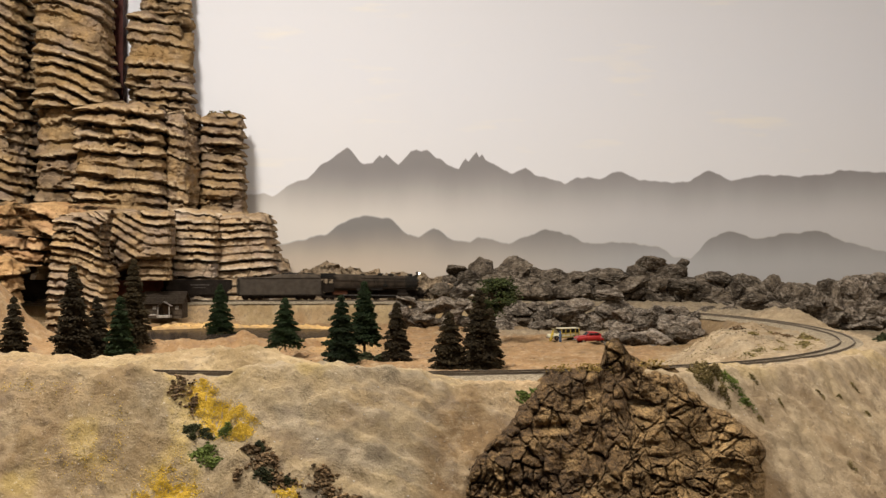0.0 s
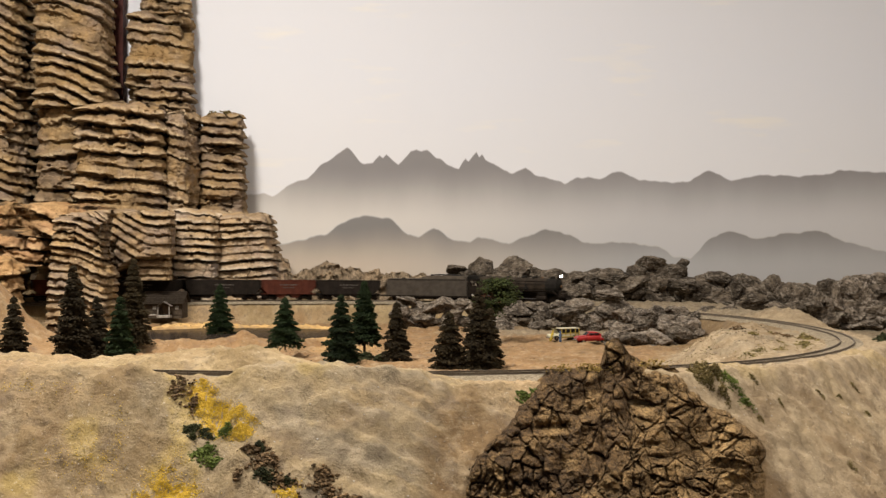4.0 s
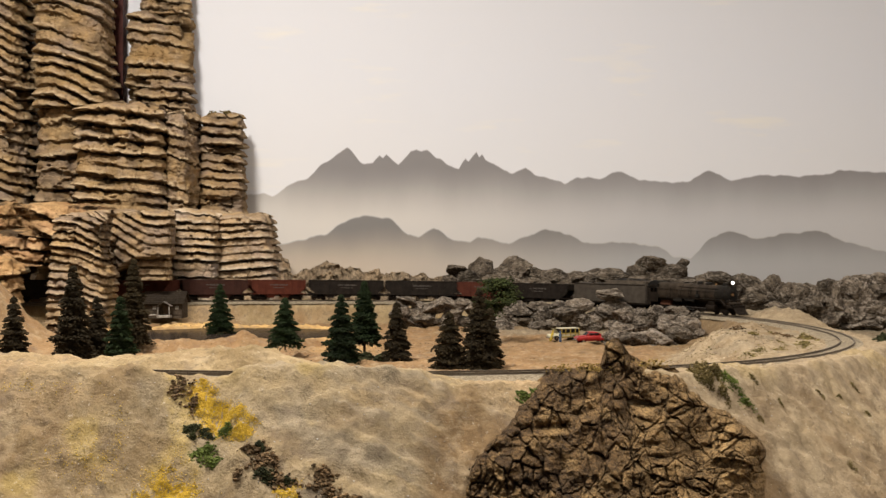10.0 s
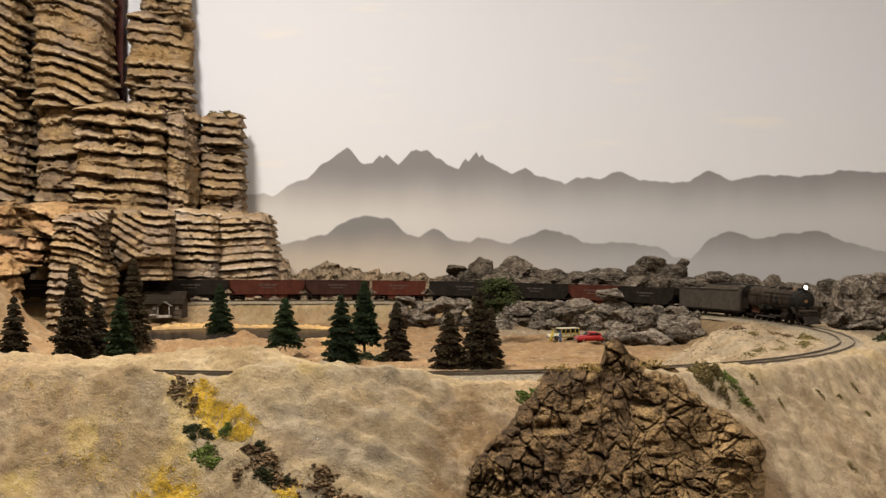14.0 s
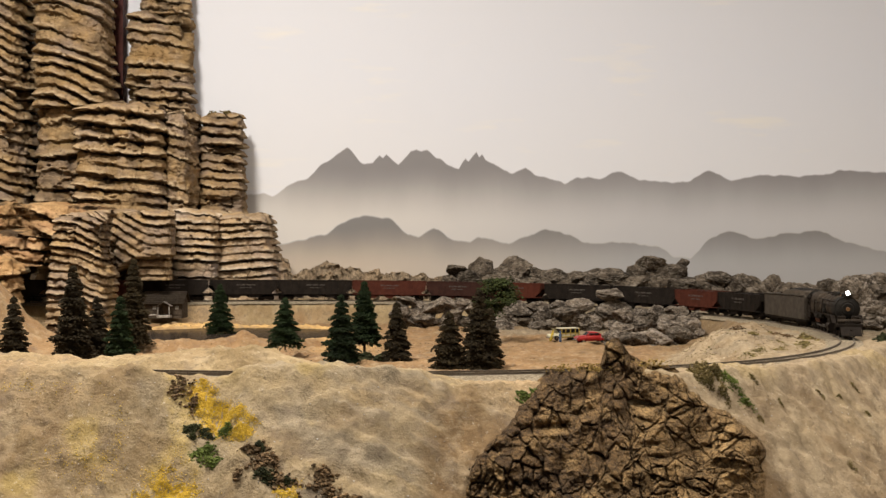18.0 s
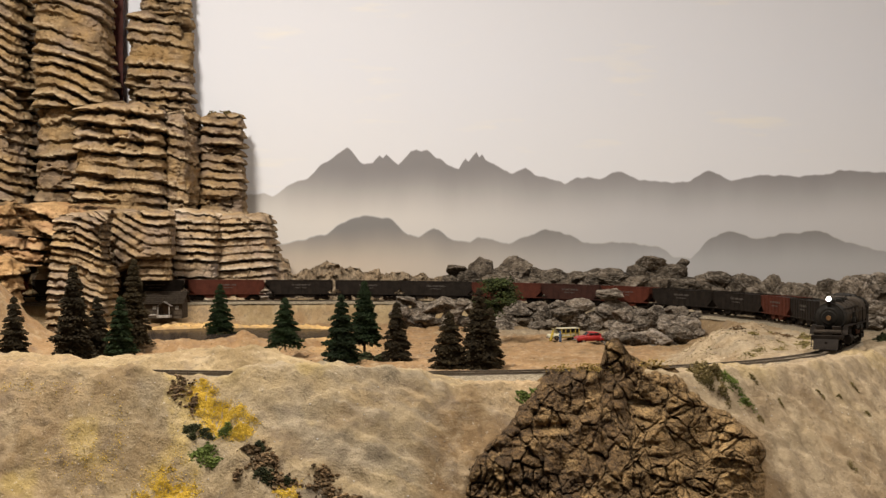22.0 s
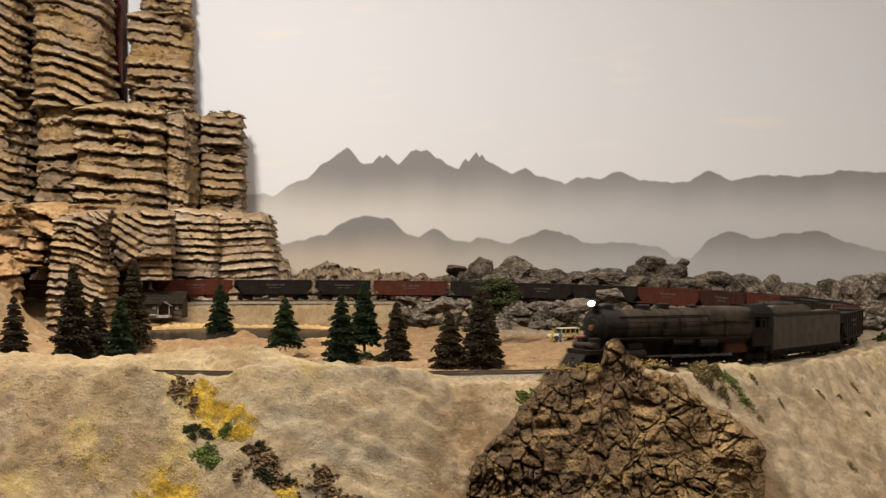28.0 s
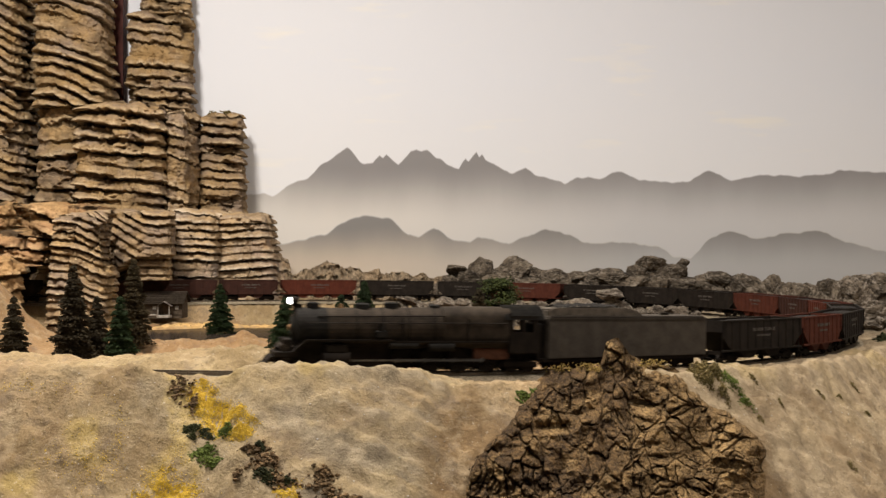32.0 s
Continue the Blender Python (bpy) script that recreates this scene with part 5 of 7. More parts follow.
# ---- cabin by the pond ----
M_LOGS = mat("cabin_boards", (0.035, 0.025, 0.017), (0.075, 0.055, 0.036), 180, 0.85, 0.4, grit=0.5)
M_SHINGLE = mat("roof_shingles", (0.042, 0.031, 0.021), (0.080, 0.060, 0.042), 260, 0.9, 0.6, grit=0.5)
M_STONE = mat("pale_stone", (0.17, 0.145, 0.12), (0.34, 0.31, 0.27), 120, 0.9, 0.5, vary=0.2)
M_GLASS = mat("window_pale", (0.16, 0.15, 0.13), (0.24, 0.22, 0.19), 60, 0.3, 0.0, grit=0.2)


def cabin(x, y, z):
    ob = empty("cabin", pose(x, y, z), "small dark board cabin with a pale weathered porch", "house")
    w, d, h = 0.0353, 0.024, 0.026
    bm = bmesh.new()
    box(bm, -w, w, -d, d, -0.006, h)
    prism_y = [bm.verts.new(q) for q in ((-w, -d, h), (-w, d, h), (-w, 0, h + 0.017), (w, -d, h), (w, d, h), (w, 0, h + 0.017))]
    bm.faces.new((prism_y[0], prism_y[1], prism_y[2]))
    bm.faces.new((prism_y[3], prism_y[5], prism_y[4]))
    part("wall", bm, M_LOGS, ob)
    for k in range(6):
        for a, b in ((-w - 0.0008, -0.004), (0.012, w + 0.0008)):
            bm = bmesh.new()
            box(bm, a, b, -d - 0.0010, -d + 0.0002, 0.0005 + k * 0.0042, 0.0005 + k * 0.0042 + 0.0036, 0.0003)
            part("board", bm, M_LOGS, ob)
    for s in (-1, 1):
        bm = bmesh.new()
        vs = [(-w - 0.005, s * (d + 0.006), h - 0.0045), (w + 0.005, s * (d + 0.006), h - 0.0045), (w + 0.005, 0, h + 0.0185), (-w - 0.005, 0, h + 0.0185)]
        f = bm.faces.new([bm.verts.new(v) for v in vs])
        bmesh.ops.solidify(bm, geom=[f], thickness=0.0014 * s)
        r = part("roof", bm, M_SHINGLE, ob)
        for k in range(7):
            t = k / 7
            bm = bmesh.new()
            y0, z0 = s * (d + 0.006) * (1 - t), (h - 0.0045) + 0.023 * t
            box(bm, -w - 0.005, w + 0.005, y0 - 0.0022, y0 + 0.0022, z0 + 0.0006, z0 + 0.0016)
            part("shingle_course", bm, M_SHINGLE, r)
    for k in (-0.016, 0.026):
        bm = bmesh.new()
        box(bm, k - 0.0042, k + 0.0042, -d - 0.0016, -d - 0.0004, 0.010, 0.0185)
        win = part("window_frame", bm, M_LOGS, ob)
        bm = bmesh.new()
        box(bm, k - 0.0033, k + 0.0033, -d - 0.0021, -d - 0.0012, 0.0109, 0.0176)
        part("pane", bm, M_GLASS, win)
    bm = bmesh.new()
    box(bm, 0.000, 0.0085, -d - 0.0012, -d - 0.0002, 0.0005, 0.0180)
    part("door", bm, M_BARK, ob)
    bm = bmesh.new()
    box(bm, -0.008, 0.017, -d - 0.018, -d, -0.004, 0.0006, 0.0004)
    part("porch_floor", bm, M_STONE, ob)
    for k in (-0.006, 0.015):
        bm = bmesh.new()
        box(bm, k - 0.0008, k + 0.0008, -d - 0.017, -d - 0.0154, 0.0006, 0.0190)
        part("porch_post", bm, M_STONE, ob)
    bm = bmesh.new()
    for s in (-1, 1):
        vs = [(0.0045 + s * 0.0145, -d - 0.020, 0.0175), (0.0045 + s * 0.0145, -d + 0.008, 0.0175), (0.0045, -d + 0.008, 0.0265), (0.0045, -d - 0.020, 0.0265)]
        f = bm.faces.new([bm.verts.new(v) for v in vs])
        bmesh.ops.solidify(bm, geom=[f], thickness=0.0012 * s)
    part("porch_roof", bm, M_STONE, ob)
    bm = bmesh.new()
    box(bm, -0.030, -0.010, -d - 0.011, -d - 0.006, 0.000, 0.0022, 0.0003)
    part("bench", bm, M_STONE, ob)


cabin(-0.526, 2.205, 1.0755)


# ---- the two motor cars ----
M_CARRED = mat("car_red", (0.20, 0.012, 0.012), (0.27, 0.02, 0.016), 60, 0.35, 0.0, grit=0.15)
M_CREAM = mat("car_cream", (0.38, 0.345, 0.23), (0.47, 0.43, 0.30), 60, 0.4, 0.0, grit=0.15)
M_YELLOW = mat("varnished_yellow_wood", (0.27, 0.185, 0.03), (0.38, 0.27, 0.05), 100, 0.5, 0.0, grit=0.3)
M_DARKGLASS = mat("car_glass", (0.012, 0.012, 0.014), (0.02, 0.02, 0.022), 60, 0.12, 0.0, grit=0.1)
M_CHROME = mat("chrome", (0.35, 0.35, 0.35), (0.45, 0.45, 0.45), 60, 0.2, 0.0, metal=1.0, grit=0.1)
M_TYRE = mat("tyre", (0.010, 0.010, 0.010), (0.018, 0.018, 0.018), 60, 0.85, 0.0, grit=0.2)


def loft(rings):
    """Rings of equal count joined into a closed skin; the ends are capped."""
    bm = bmesh.new()
    made = [[bm.verts.new(p) for p in r] for r in rings]
    n = len(made[0])
    for a, b in zip(made[:-1], made[1:]):
        for i in range(n):
            bm.faces.new((a[i], a[(i + 1) % n], b[(i + 1) % n], b[i]))
    bm.faces.new(made[0][::-1])
    bm.faces.new(made[-1])
    bmesh.ops.recalc_face_normals(bm, faces=bm.faces)
    return bm


def section(x, w, z0, z1, n=14, e=0.45):
    out = []
    for k in range(n):
        a = 2 * math.pi * k / n
        c, s = math.cos(a), math.sin(a)
        out.append((x, math.copysign(abs(c) ** e, c) * w, (z0 + z1) / 2 + math.copysign(abs(s) ** e, s) * (z1 - z0) / 2))
    return out


def wheels(ob, xs, w, r=0.0040):
    for x in xs:
        for s in (-1, 1):
            bm = bmesh.new()
            tube(bm, (x, s * w - 0.0011, r), (x, s * w + 0.0011, r), r, seg=16)
            t = part("wheel", bm, M_TYRE, ob)
            bm = bmesh.new()
            tube(bm, (x, s * w - 0.0014, r), (x, s * w + 0.0014, r), r * 0.52, seg=12)
            part("hubcap", bm, M_CHROME, t)


def sedan(x, y, z, turn):
    ob = empty("red_sedan", pose(x, y, z, 0, 0, turn), "glossy red rounded vintage sedan parked on the dirt", "car")
    L = 0.0265
    body = [(-L, 0.0075, 0.0050, 0.0090), (-L + 0.003, 0.0098, 0.0034, 0.0118), (-0.014, 0.0104, 0.0030, 0.0128), (0.0, 0.0106, 0.0030, 0.0128), (0.013, 0.0104, 0.0030, 0.0124), (L - 0.004, 0.0096, 0.0032, 0.0116), (L, 0.0078, 0.0046, 0.0096)]
    part("body", loft([section(*r) for r in body]), M_CARRED, ob, smooth=True)
    cab = [(-0.0185, 0.0070, 0.0110, 0.0126), (-0.0120, 0.0084, 0.0112, 0.0166), (-0.004, 0.0088, 0.0112, 0.0184), (0.004, 0.0086, 0.0112, 0.0180), (0.0105, 0.0078, 0.0112, 0.0130)]
    c = part("roof", loft([section(*r) for r in cab]), M_CARRED, ob, smooth=True)
    for s in (-1, 1):
        for a, b in ((-0.0105, -0.0025), (-0.0015, 0.0060)):
            bm = bmesh.new()
            box(bm, a, b, s * 0.0086 - 0.0005, s * 0.0086 + 0.0005, 0.0130, 0.0162, 0.0004)
            part("side_window", bm, M_DARKGLASS, c)
        bm = bmesh.new()
        bmesh.ops.create_uvsphere(bm, u_segments=10, v_segments=8, radius=0.0013, matrix=Matrix.Translation((L - 0.0006, s * 0.0066, 0.0086)))
        part("headlight", bm, M_CHROME, ob)
        bm = bmesh.new()
        bmesh.ops.create_uvsphere(bm, u_segments=12, v_segments=8, radius=1, matrix=Matrix.Translation((0.0165, s * 0.0092, 0.0070)) @ Matrix.Diagonal((0.0070, 0.0020, 0.0040, 1)))
        bmesh.ops.create_uvsphere(bm, u_segments=12, v_segments=8, radius=1, matrix=Matrix.Translation((-0.0165, s * 0.0094, 0.0068)) @ Matrix.Diagonal((0.0070, 0.0018, 0.0038, 1)))
        part("fender", bm, M_CARRED, ob, smooth=True)
    bm = bmesh.new()
    vs = [(0.0108, -0.0070, 0.0128), (0.0108, 0.0070, 0.0128), (0.0056, 0.0068, 0.0172), (0.0056, -0.0068, 0.0172)]
    f = bm.faces.new([bm.verts.new(v) for v in vs])
    bmesh.ops.solidify(bm, geom=[f], thickness=0.0006)
    part("windshield", bm, M_DARKGLASS, c)
    for e in (-1, 1):
        bm = bmesh.new()
        box(bm, e * (L + 0.0006) - 0.0006, e * (L + 0.0006) + 0.0006, -0.0090, 0.0090, 0.0040, 0.0056, 0.0003)
        part("bumper", bm, M_CHROME, ob)
    bm = bmesh.new()
    box(bm, L - 0.0012, L + 0.0002, -0.0040, 0.0040, 0.0058, 0.0080, 0.0003)
    part("grille", bm, M_CHROME, ob)
    wheels(ob, (-0.0165, 0.0165), 0.0094)


def wagon(x, y, z, turn):
    ob = empty("station_wagon", pose(x, y, z, 0, 0, turn), "cream vintage station wagon with yellow wood sides and raised hood", "car")
    L = 0.0265
    body = [(-L, 0.0094, 0.0040, 0.0118), (-0.010, 0.0100, 0.0032, 0.0122), (0.008, 0.0100, 0.0032, 0.0122), (0.012, 0.0090, 0.0032, 0.0112), (L - 0.003, 0.0082, 0.0034, 0.0104), (L, 0.0066, 0.0044, 0.0092)]
    part("body", loft([section(*r) for r in body]), M_CREAM, ob, smooth=True)
    bm = bmesh.new()
    box(bm, -L + 0.0008, 0.0075, -0.0088, 0.0088, 0.0116, 0.0186, 0.0008)
    c = part("cabin_glass", bm, M_DARKGLASS, ob)
    bm = bmesh.new()
    box(bm, -L, 0.0085, -0.0097, 0.0097, 0.0184, 0.0200, 0.0007)
    part("roof", bm, M_CREAM, ob)
    for s in (-1, 1):
        for k, px in enumerate((-L + 0.0008, -0.0185, -0.0095, -0.0005, 0.0070)):
            bm = bmesh.new()
            box(bm, px - 0.0005, px + 0.0005, s * 0.0098 - 0.0007, s * 0.0098 + 0.0007, 0.0050, 0.0188)
            part("wood_post", bm, M_YELLOW, ob, "yellow wooden post")
        for z0 in (0.0052, 0.0112):
            bm = bmesh.new()
            box(bm, -L, 0.0078, s * 0.0099 - 0.0006, s * 0.0099 + 0.0006, z0, z0 + 0.0009)
            part("wood_rail", bm, M_YELLOW, ob, "yellow wooden rail")
    bm = bmesh.new()
    vs = [(0.010, -0.0070, 0.0116), (0.010, 0.0070, 0.0116), (0.0205, 0.0062, 0.0205), (0.0205, -0.0062, 0.0205)]
    f = bm.faces.new([bm.verts.new(v) for v in vs])
    bmesh.ops.solidify(bm, geom=[f], thickness=0.0009)
    part("hood", bm, M_CREAM, ob, "raised cream hood")
    bm = bmesh.new()
    tube(bm, (-L - 0.0014, 0, 0.0100), (-L + 0.0002, 0, 0.0100), 0.0042, seg=16)
    part("spare_wheel", bm, M_CREAM, ob, "cream spare wheel cover")
    for e in (-1, 1):
        bm = bmesh.new()
        box(bm, e * (L + 0.0006) - 0.0006, e * (L + 0.0006) + 0.0006, -0.0088, 0.0088, 0.0040, 0.0054, 0.0003)
        part("bumper", bm, M_CHROME, ob)
    wheels(ob, (-0.0165, 0.0165), 0.0092)


sedan(0.2385, 1.872, ground_at(0.2385, 1.872) + 0.0006, 196)
wagon(0.1985, 1.925, ground_at(0.1985, 1.925) + 0.0006, 203)


def figurine(x, y, material, label, lean):
    """A plain peg of a figure."""
    rings = [(0.0012, 0.0022), (0.006, 0.0024), (0.010, 0.0018), (0.0135, 0.0026), (0.0160, 0.0016), (0.0170, 0.0010), (0.0185, 0.0015), (0.0200, 0.0008)]
    V, F, n = [], [], 10
    for z, r in rings:
        V += [(math.cos(k * 0.6283) * r + lean * z, math.sin(k * 0.6283) * r * 0.75, z) for k in range(n)]
    for j in range(len(rings) - 1):
        F += [(j * n + k, j * n + (k + 1) % n, (j + 1) * n + (k + 1) % n, (j + 1) * n + k) for k in range(n)]
    F += [tuple(range(n))[::-1], tuple(range((len(rings) - 1) * n, len(rings) * n))]
    ob = mesh_ob("figurine", V, F, material)
    ob.matrix_world = pose(x, y, ground_at(x, y) - 0.001)
    return tagged(ob, label, "figurine", "figurines by the cars")


M_FIGYELLOW = mat("figure_yellow", (0.34, 0.25, 0.03), (0.45, 0.33, 0.05), 90, 0.7, 0.0, grit=0.2)
M_FIGBLUE = mat("figure_blue", (0.045, 0.07, 0.13), (0.08, 0.11, 0.17), 90, 0.7, 0.0, grit=0.2)
figurine(0.176, 1.905, M_FIGYELLOW, "tiny plain yellow figurine leaning by the wagon's hood", 0.25)
figurine(0.1905, 1.885, M_FIGBLUE, "tiny plain blue figurine standing beside the wagon", 0.0)


# ---- ground cover: foam, twigs, gravel ----
def scatter(name, label, category, spots, n, size, material, seed, squash=0.7, lift=0.2, heap=0.0):
    """Grains strewn in soft ellipses (x, y, half width, half depth) on the ground."""
    rng = random.Random(seed)
    nr = np.random.RandomState(seed)
    area = [s[2] * s[3] for s in spots]
    pts = []
    for s, a in zip(spots, area):
        k = max(4, int(n * a / sum(area)))
        seeds = nr.normal(0, 0.48, (14, 2))
        g = np.clip(seeds[nr.randint(0, 14, k)] + nr.normal(0, 0.24, (k, 2)), -1.4, 1.4)
        X, Y = s[0] + g[:, 0] * s[2], s[1] + g[:, 1] * s[3]
        Z = ground_z(X[None], Y[None])[0] + lift * size + heap * np.maximum(0, 1 - (g ** 2).sum(1)) * nr.uniform(0, 1, k)
        pts += list(zip(X, Y, Z))
    V, F = clumps(pts, size, rng, squash)
    return tagged(mesh_ob(name, V, F, material, smooth=False), label, category, kind="stuff")


M_FOAMYELLOW = mat("yellow_foam", (0.40, 0.26, 0.022), (0.54, 0.36, 0.045), 60, 0.95, 0.2, island=0.2, grit=0.5)
M_FOAMGREEN = mat("green_foam", (0.052, 0.070, 0.012), (0.105, 0.130, 0.026), 60, 0.95, 0.2, island=0.4, grit=0.5)
M_FOAMOLIVE = mat("olive_foam", (0.095, 0.076, 0.024), (0.20, 0.155, 0.055), 60, 0.95, 0.2, island=0.4, grit=0.5)
M_FOAMDARK = mat("dark_foam", (0.016, 0.018, 0.007), (0.038, 0.040, 0.014), 60, 0.95, 0.2, island=0.4, grit=0.5)
M_SCRUB = mat("dry_scrub", (0.0825, 0.0644, 0.0224), (0.1950, 0.1470, 0.0560), 60, 0.95, 0.2, island=0.4, grit=0.5)
M_BARKCHIP = mat("bark_chips", (0.075, 0.046, 0.020), (0.16, 0.10, 0.048), 60, 0.9, 0.3, island=0.5, grit=0.5)
M_PEBBLE = mat("pebbles", (0.22, 0.165, 0.10), (0.38, 0.31, 0.20), 60, 0.9, 0.3, island=0.4, grit=0.5)
M_PEBBLEDARK = mat("dark_grit", (0.09, 0.062, 0.034), (0.17, 0.12, 0.07), 60, 0.9, 0.3, island=0.6, grit=0.5)
M_PALEGRIT = mat("pale_grit", (0.34, 0.31, 0.27), (0.5, 0.47, 0.42), 60, 0.9, 0.3, island=0.3, grit=0.3)
scatter("yellow_ground_foam", "mustard yellow ground foam strewn down the bank", "ground foam", [(-0.180, 0.852, 0.008, 0.008), (-0.173, 0.846, 0.010, 0.010), (-0.163, 0.838, 0.012, 0.010), (-0.153, 0.829, 0.016, 0.008), (-0.142, 0.819, 0.012, 0.006)], 15000, 0.00055, M_FOAMYELLOW, 11, 0.5, 0.0)
scatter("yellow_ground_foam", "mustard yellow ground foam at the bank's foot", "ground foam", [(-0.186, 0.789, 0.020, 0.009), (-0.180, 0.780, 0.022, 0.010), (-0.106, 0.783, 0.010, 0.006)], 12000, 0.00055, M_FOAMYELLOW, 12, 0.5, 0.0)
scatter("yellow_ground_foam", "thin dusting of yellow ground foam on tan earth", "ground foam", [(-0.234, 0.826, 0.008, 0.006), (-0.226, 0.812, 0.006, 0.010), (-0.30, 0.842, 0.05, 0.006), (-0.25, 0.80, 0.03, 0.02), (-0.19, 0.80, 0.02, 0.015)], 1200, 0.0005, M_FOAMYELLOW, 13, 0.5, 0.0)
scatter("green_ground_foam", "bright green foam tuft on the bank", "ground foam", [(-0.167, 0.810, 0.008, 0.006), (-0.161, 0.805, 0.006, 0.004), (-0.154, 0.822, 0.005, 0.003)], 900, 0.0010, M_FOAMGREEN, 14, heap=0.003)
scatter("dark_shrub", "low dark green shrub on the bank", "shrub", [(-0.182, 0.8265, 0.004, 0.002), (-0.176, 0.8245, 0.005, 0.002), (-0.170, 0.823, 0.003, 0.002), (-0.166, 0.8205, 0.004, 0.0015), (-0.177, 0.8205, 0.003, 0.0015)], 650, 0.0009, M_FOAMDARK, 15, heap=0.003)
scatter("bark_rubble", "dark brown bark chips and rubble", "rubble", [(-0.191, 0.850, 0.010, 0.008), (-0.181, 0.843, 0.005, 0.005)], 150, 0.0016, M_BARKCHIP, 16, heap=0.002)
scatter("bark_rubble", "dark brown bark chips and rubble", "rubble", [(-0.131, 0.805, 0.010, 0.006), (-0.122, 0.797, 0.013, 0.008), (-0.112, 0.789, 0.010, 0.005), (-0.139, 0.790, 0.006, 0.003)], 230, 0.0019, M_BARKCHIP, 17, heap=0.003)
scatter("dark_shrub", "low dark green shrub among bark chips", "shrub", [(-0.128, 0.808, 0.004, 0.003), (-0.121, 0.790, 0.006, 0.003), (-0.106, 0.789, 0.004, 0.002)], 700, 0.0011, M_FOAMDARK, 18, heap=0.005)
scatter("bark_rubble", "dark brown bark chips and rubble", "rubble", [(-0.083, 0.797, 0.010, 0.004), (-0.079, 0.787, 0.016, 0.006), (-0.069, 0.780, 0.015, 0.008), (-0.090, 0.776, 0.010, 0.006)], 330, 0.0019, M_BARKCHIP, 19, heap=0.003)
scatter("green_ground_foam", "bright green foam on the slope beside the outcrop", "ground foam", [(0.244, 1.000, 0.007, 0.006), (0.252, 0.996, 0.006, 0.006), (0.259, 0.990, 0.006, 0.004), (0.258, 1.099, 0.010, 0.006), (0.287, 1.126, 0.008, 0.005)], 1100, 0.0008, M_FOAMGREEN, 20, heap=0.003)
scatter("olive_shrub", "olive brown foam shrub beside the outcrop", "shrub", [(0.218 + 0.006 * (k % 4) + 0.003 * math.sin(k * 2.3), 0.986 + 0.010 * (k // 4) + 0.004 * math.sin(k * 3.7), 0.0055, 0.0055) for k in range(12)], 2600, 0.0008, M_SCRUB, 21, heap=0.008)
for k, (x, y, w) in enumerate(((0.326, 1.151, 0.003), (0.271, 1.015, 0.005), (0.343, 1.057, 0.005), (0.394, 1.112, 0.005), (0.367, 1.075, 0.003), (0.348, 0.989, 0.005), (0.295, 1.015, 0.003), (0.269, 0.984, 0.004), (0.395, 1.081, 0.004), (0.232, 1.046, 0.006), (0.224, 0.984, 0.006))):
    scatter("scrub_tuft", "dry olive brown scrub tuft on the slope", "shrub", [(x, y, w * 0.7, w * 0.45), (x + w * 0.5, y - w * 0.3, w * 0.4, w * 0.3)], 70, 0.0007, M_SCRUB, 230 + k, heap=0.0025)
scatter("dark_shrub", "low dark green shrub beside the curve", "shrub", [(0.545, 1.43, 0.012, 0.010)], 500, 0.0018, M_FOAMDARK, 24, heap=0.010)
scatter("green_ground_foam", "grey-green foam tuft by the rails", "ground foam", [(0.064, 0.905, 0.006, 0.004), (0.074, 0.908, 0.006, 0.004), (0.070, 0.898, 0.008, 0.003)], 700, 0.0012, M_FOAMGREEN, 25, heap=0.004)
scatter("olive_shrub", "olive brown foam shrub inside the curve", "shrub", [(0.262, 1.22, 0.008, 0.008), (0.275, 1.30, 0.006, 0.006), (0.245, 1.17, 0.006, 0.005)], 700, 0.0014, M_FOAMOLIVE, 26, heap=0.010)
scatter("dark_shrub", "dry dark scrub inside the curve", "shrub", [(0.443, 1.58, 0.014, 0.014), (0.478, 1.53, 0.012, 0.02), (0.45, 1.45, 0.010, 0.015), (0.40, 1.50, 0.010, 0.01)], 900, 0.0013, M_FOAMOLIVE, 27, heap=0.006)
scatter("green_shrub", "green foam shrubs at the foot of the pines", "shrub", [(-0.106, 1.60, 0.014, 0.012), (-0.085, 1.58, 0.010, 0.010), (-0.124, 1.56, 0.012, 0.012), (-0.17, 1.66, 0.006, 0.006)], 1500, 0.0016, M_FOAMDARK, 28, heap=0.010)
scatter("olive_shrub", "olive foam along the crest behind the rails", "shrub", [(-0.075, 1.02, 0.016, 0.010), (-0.10, 1.05, 0.010, 0.008)], 700, 0.0011, M_FOAMOLIVE, 29, heap=0.004)
scatter("pebble_gravel", "fine tan pebbles strewn over the bank", "gravel", [(-0.15, 0.82, 0.22, 0.06), (0.30, 1.0, 0.14, 0.08), (-0.28, 0.82, 0.10, 0.05), (0.0, 0.85, 0.08, 0.06), (0.38, 1.35, 0.12, 0.2)], 3000, 0.0005, M_PEBBLE, 30)
scatter("pale_gravel", "scattered whitish chips on the bank", "gravel", [(-0.15, 0.82, 0.25, 0.06), (0.32, 1.0, 0.12, 0.08)], 200, 0.0007, M_PALEGRIT, 32)
scatter("dark_gravel", "fine dark grit along the pond and basin", "gravel", [(-0.35, 1.72, 0.14, 0.06), (0.0, 1.75, 0.25, 0.25), (-0.45, 2.16, 0.15, 0.03)], 1200, 0.0011, M_PEBBLEDARK, 33)
scatter("pebble_gravel", "tan and pinkish pebbles strewn over the slope", "gravel", [(0.33, 0.98, 0.09, 0.07), (0.40, 1.08, 0.10, 0.09), (0.30, 0.90, 0.08, 0.06)], 1500, 0.00055, M_PEBBLE, 51)
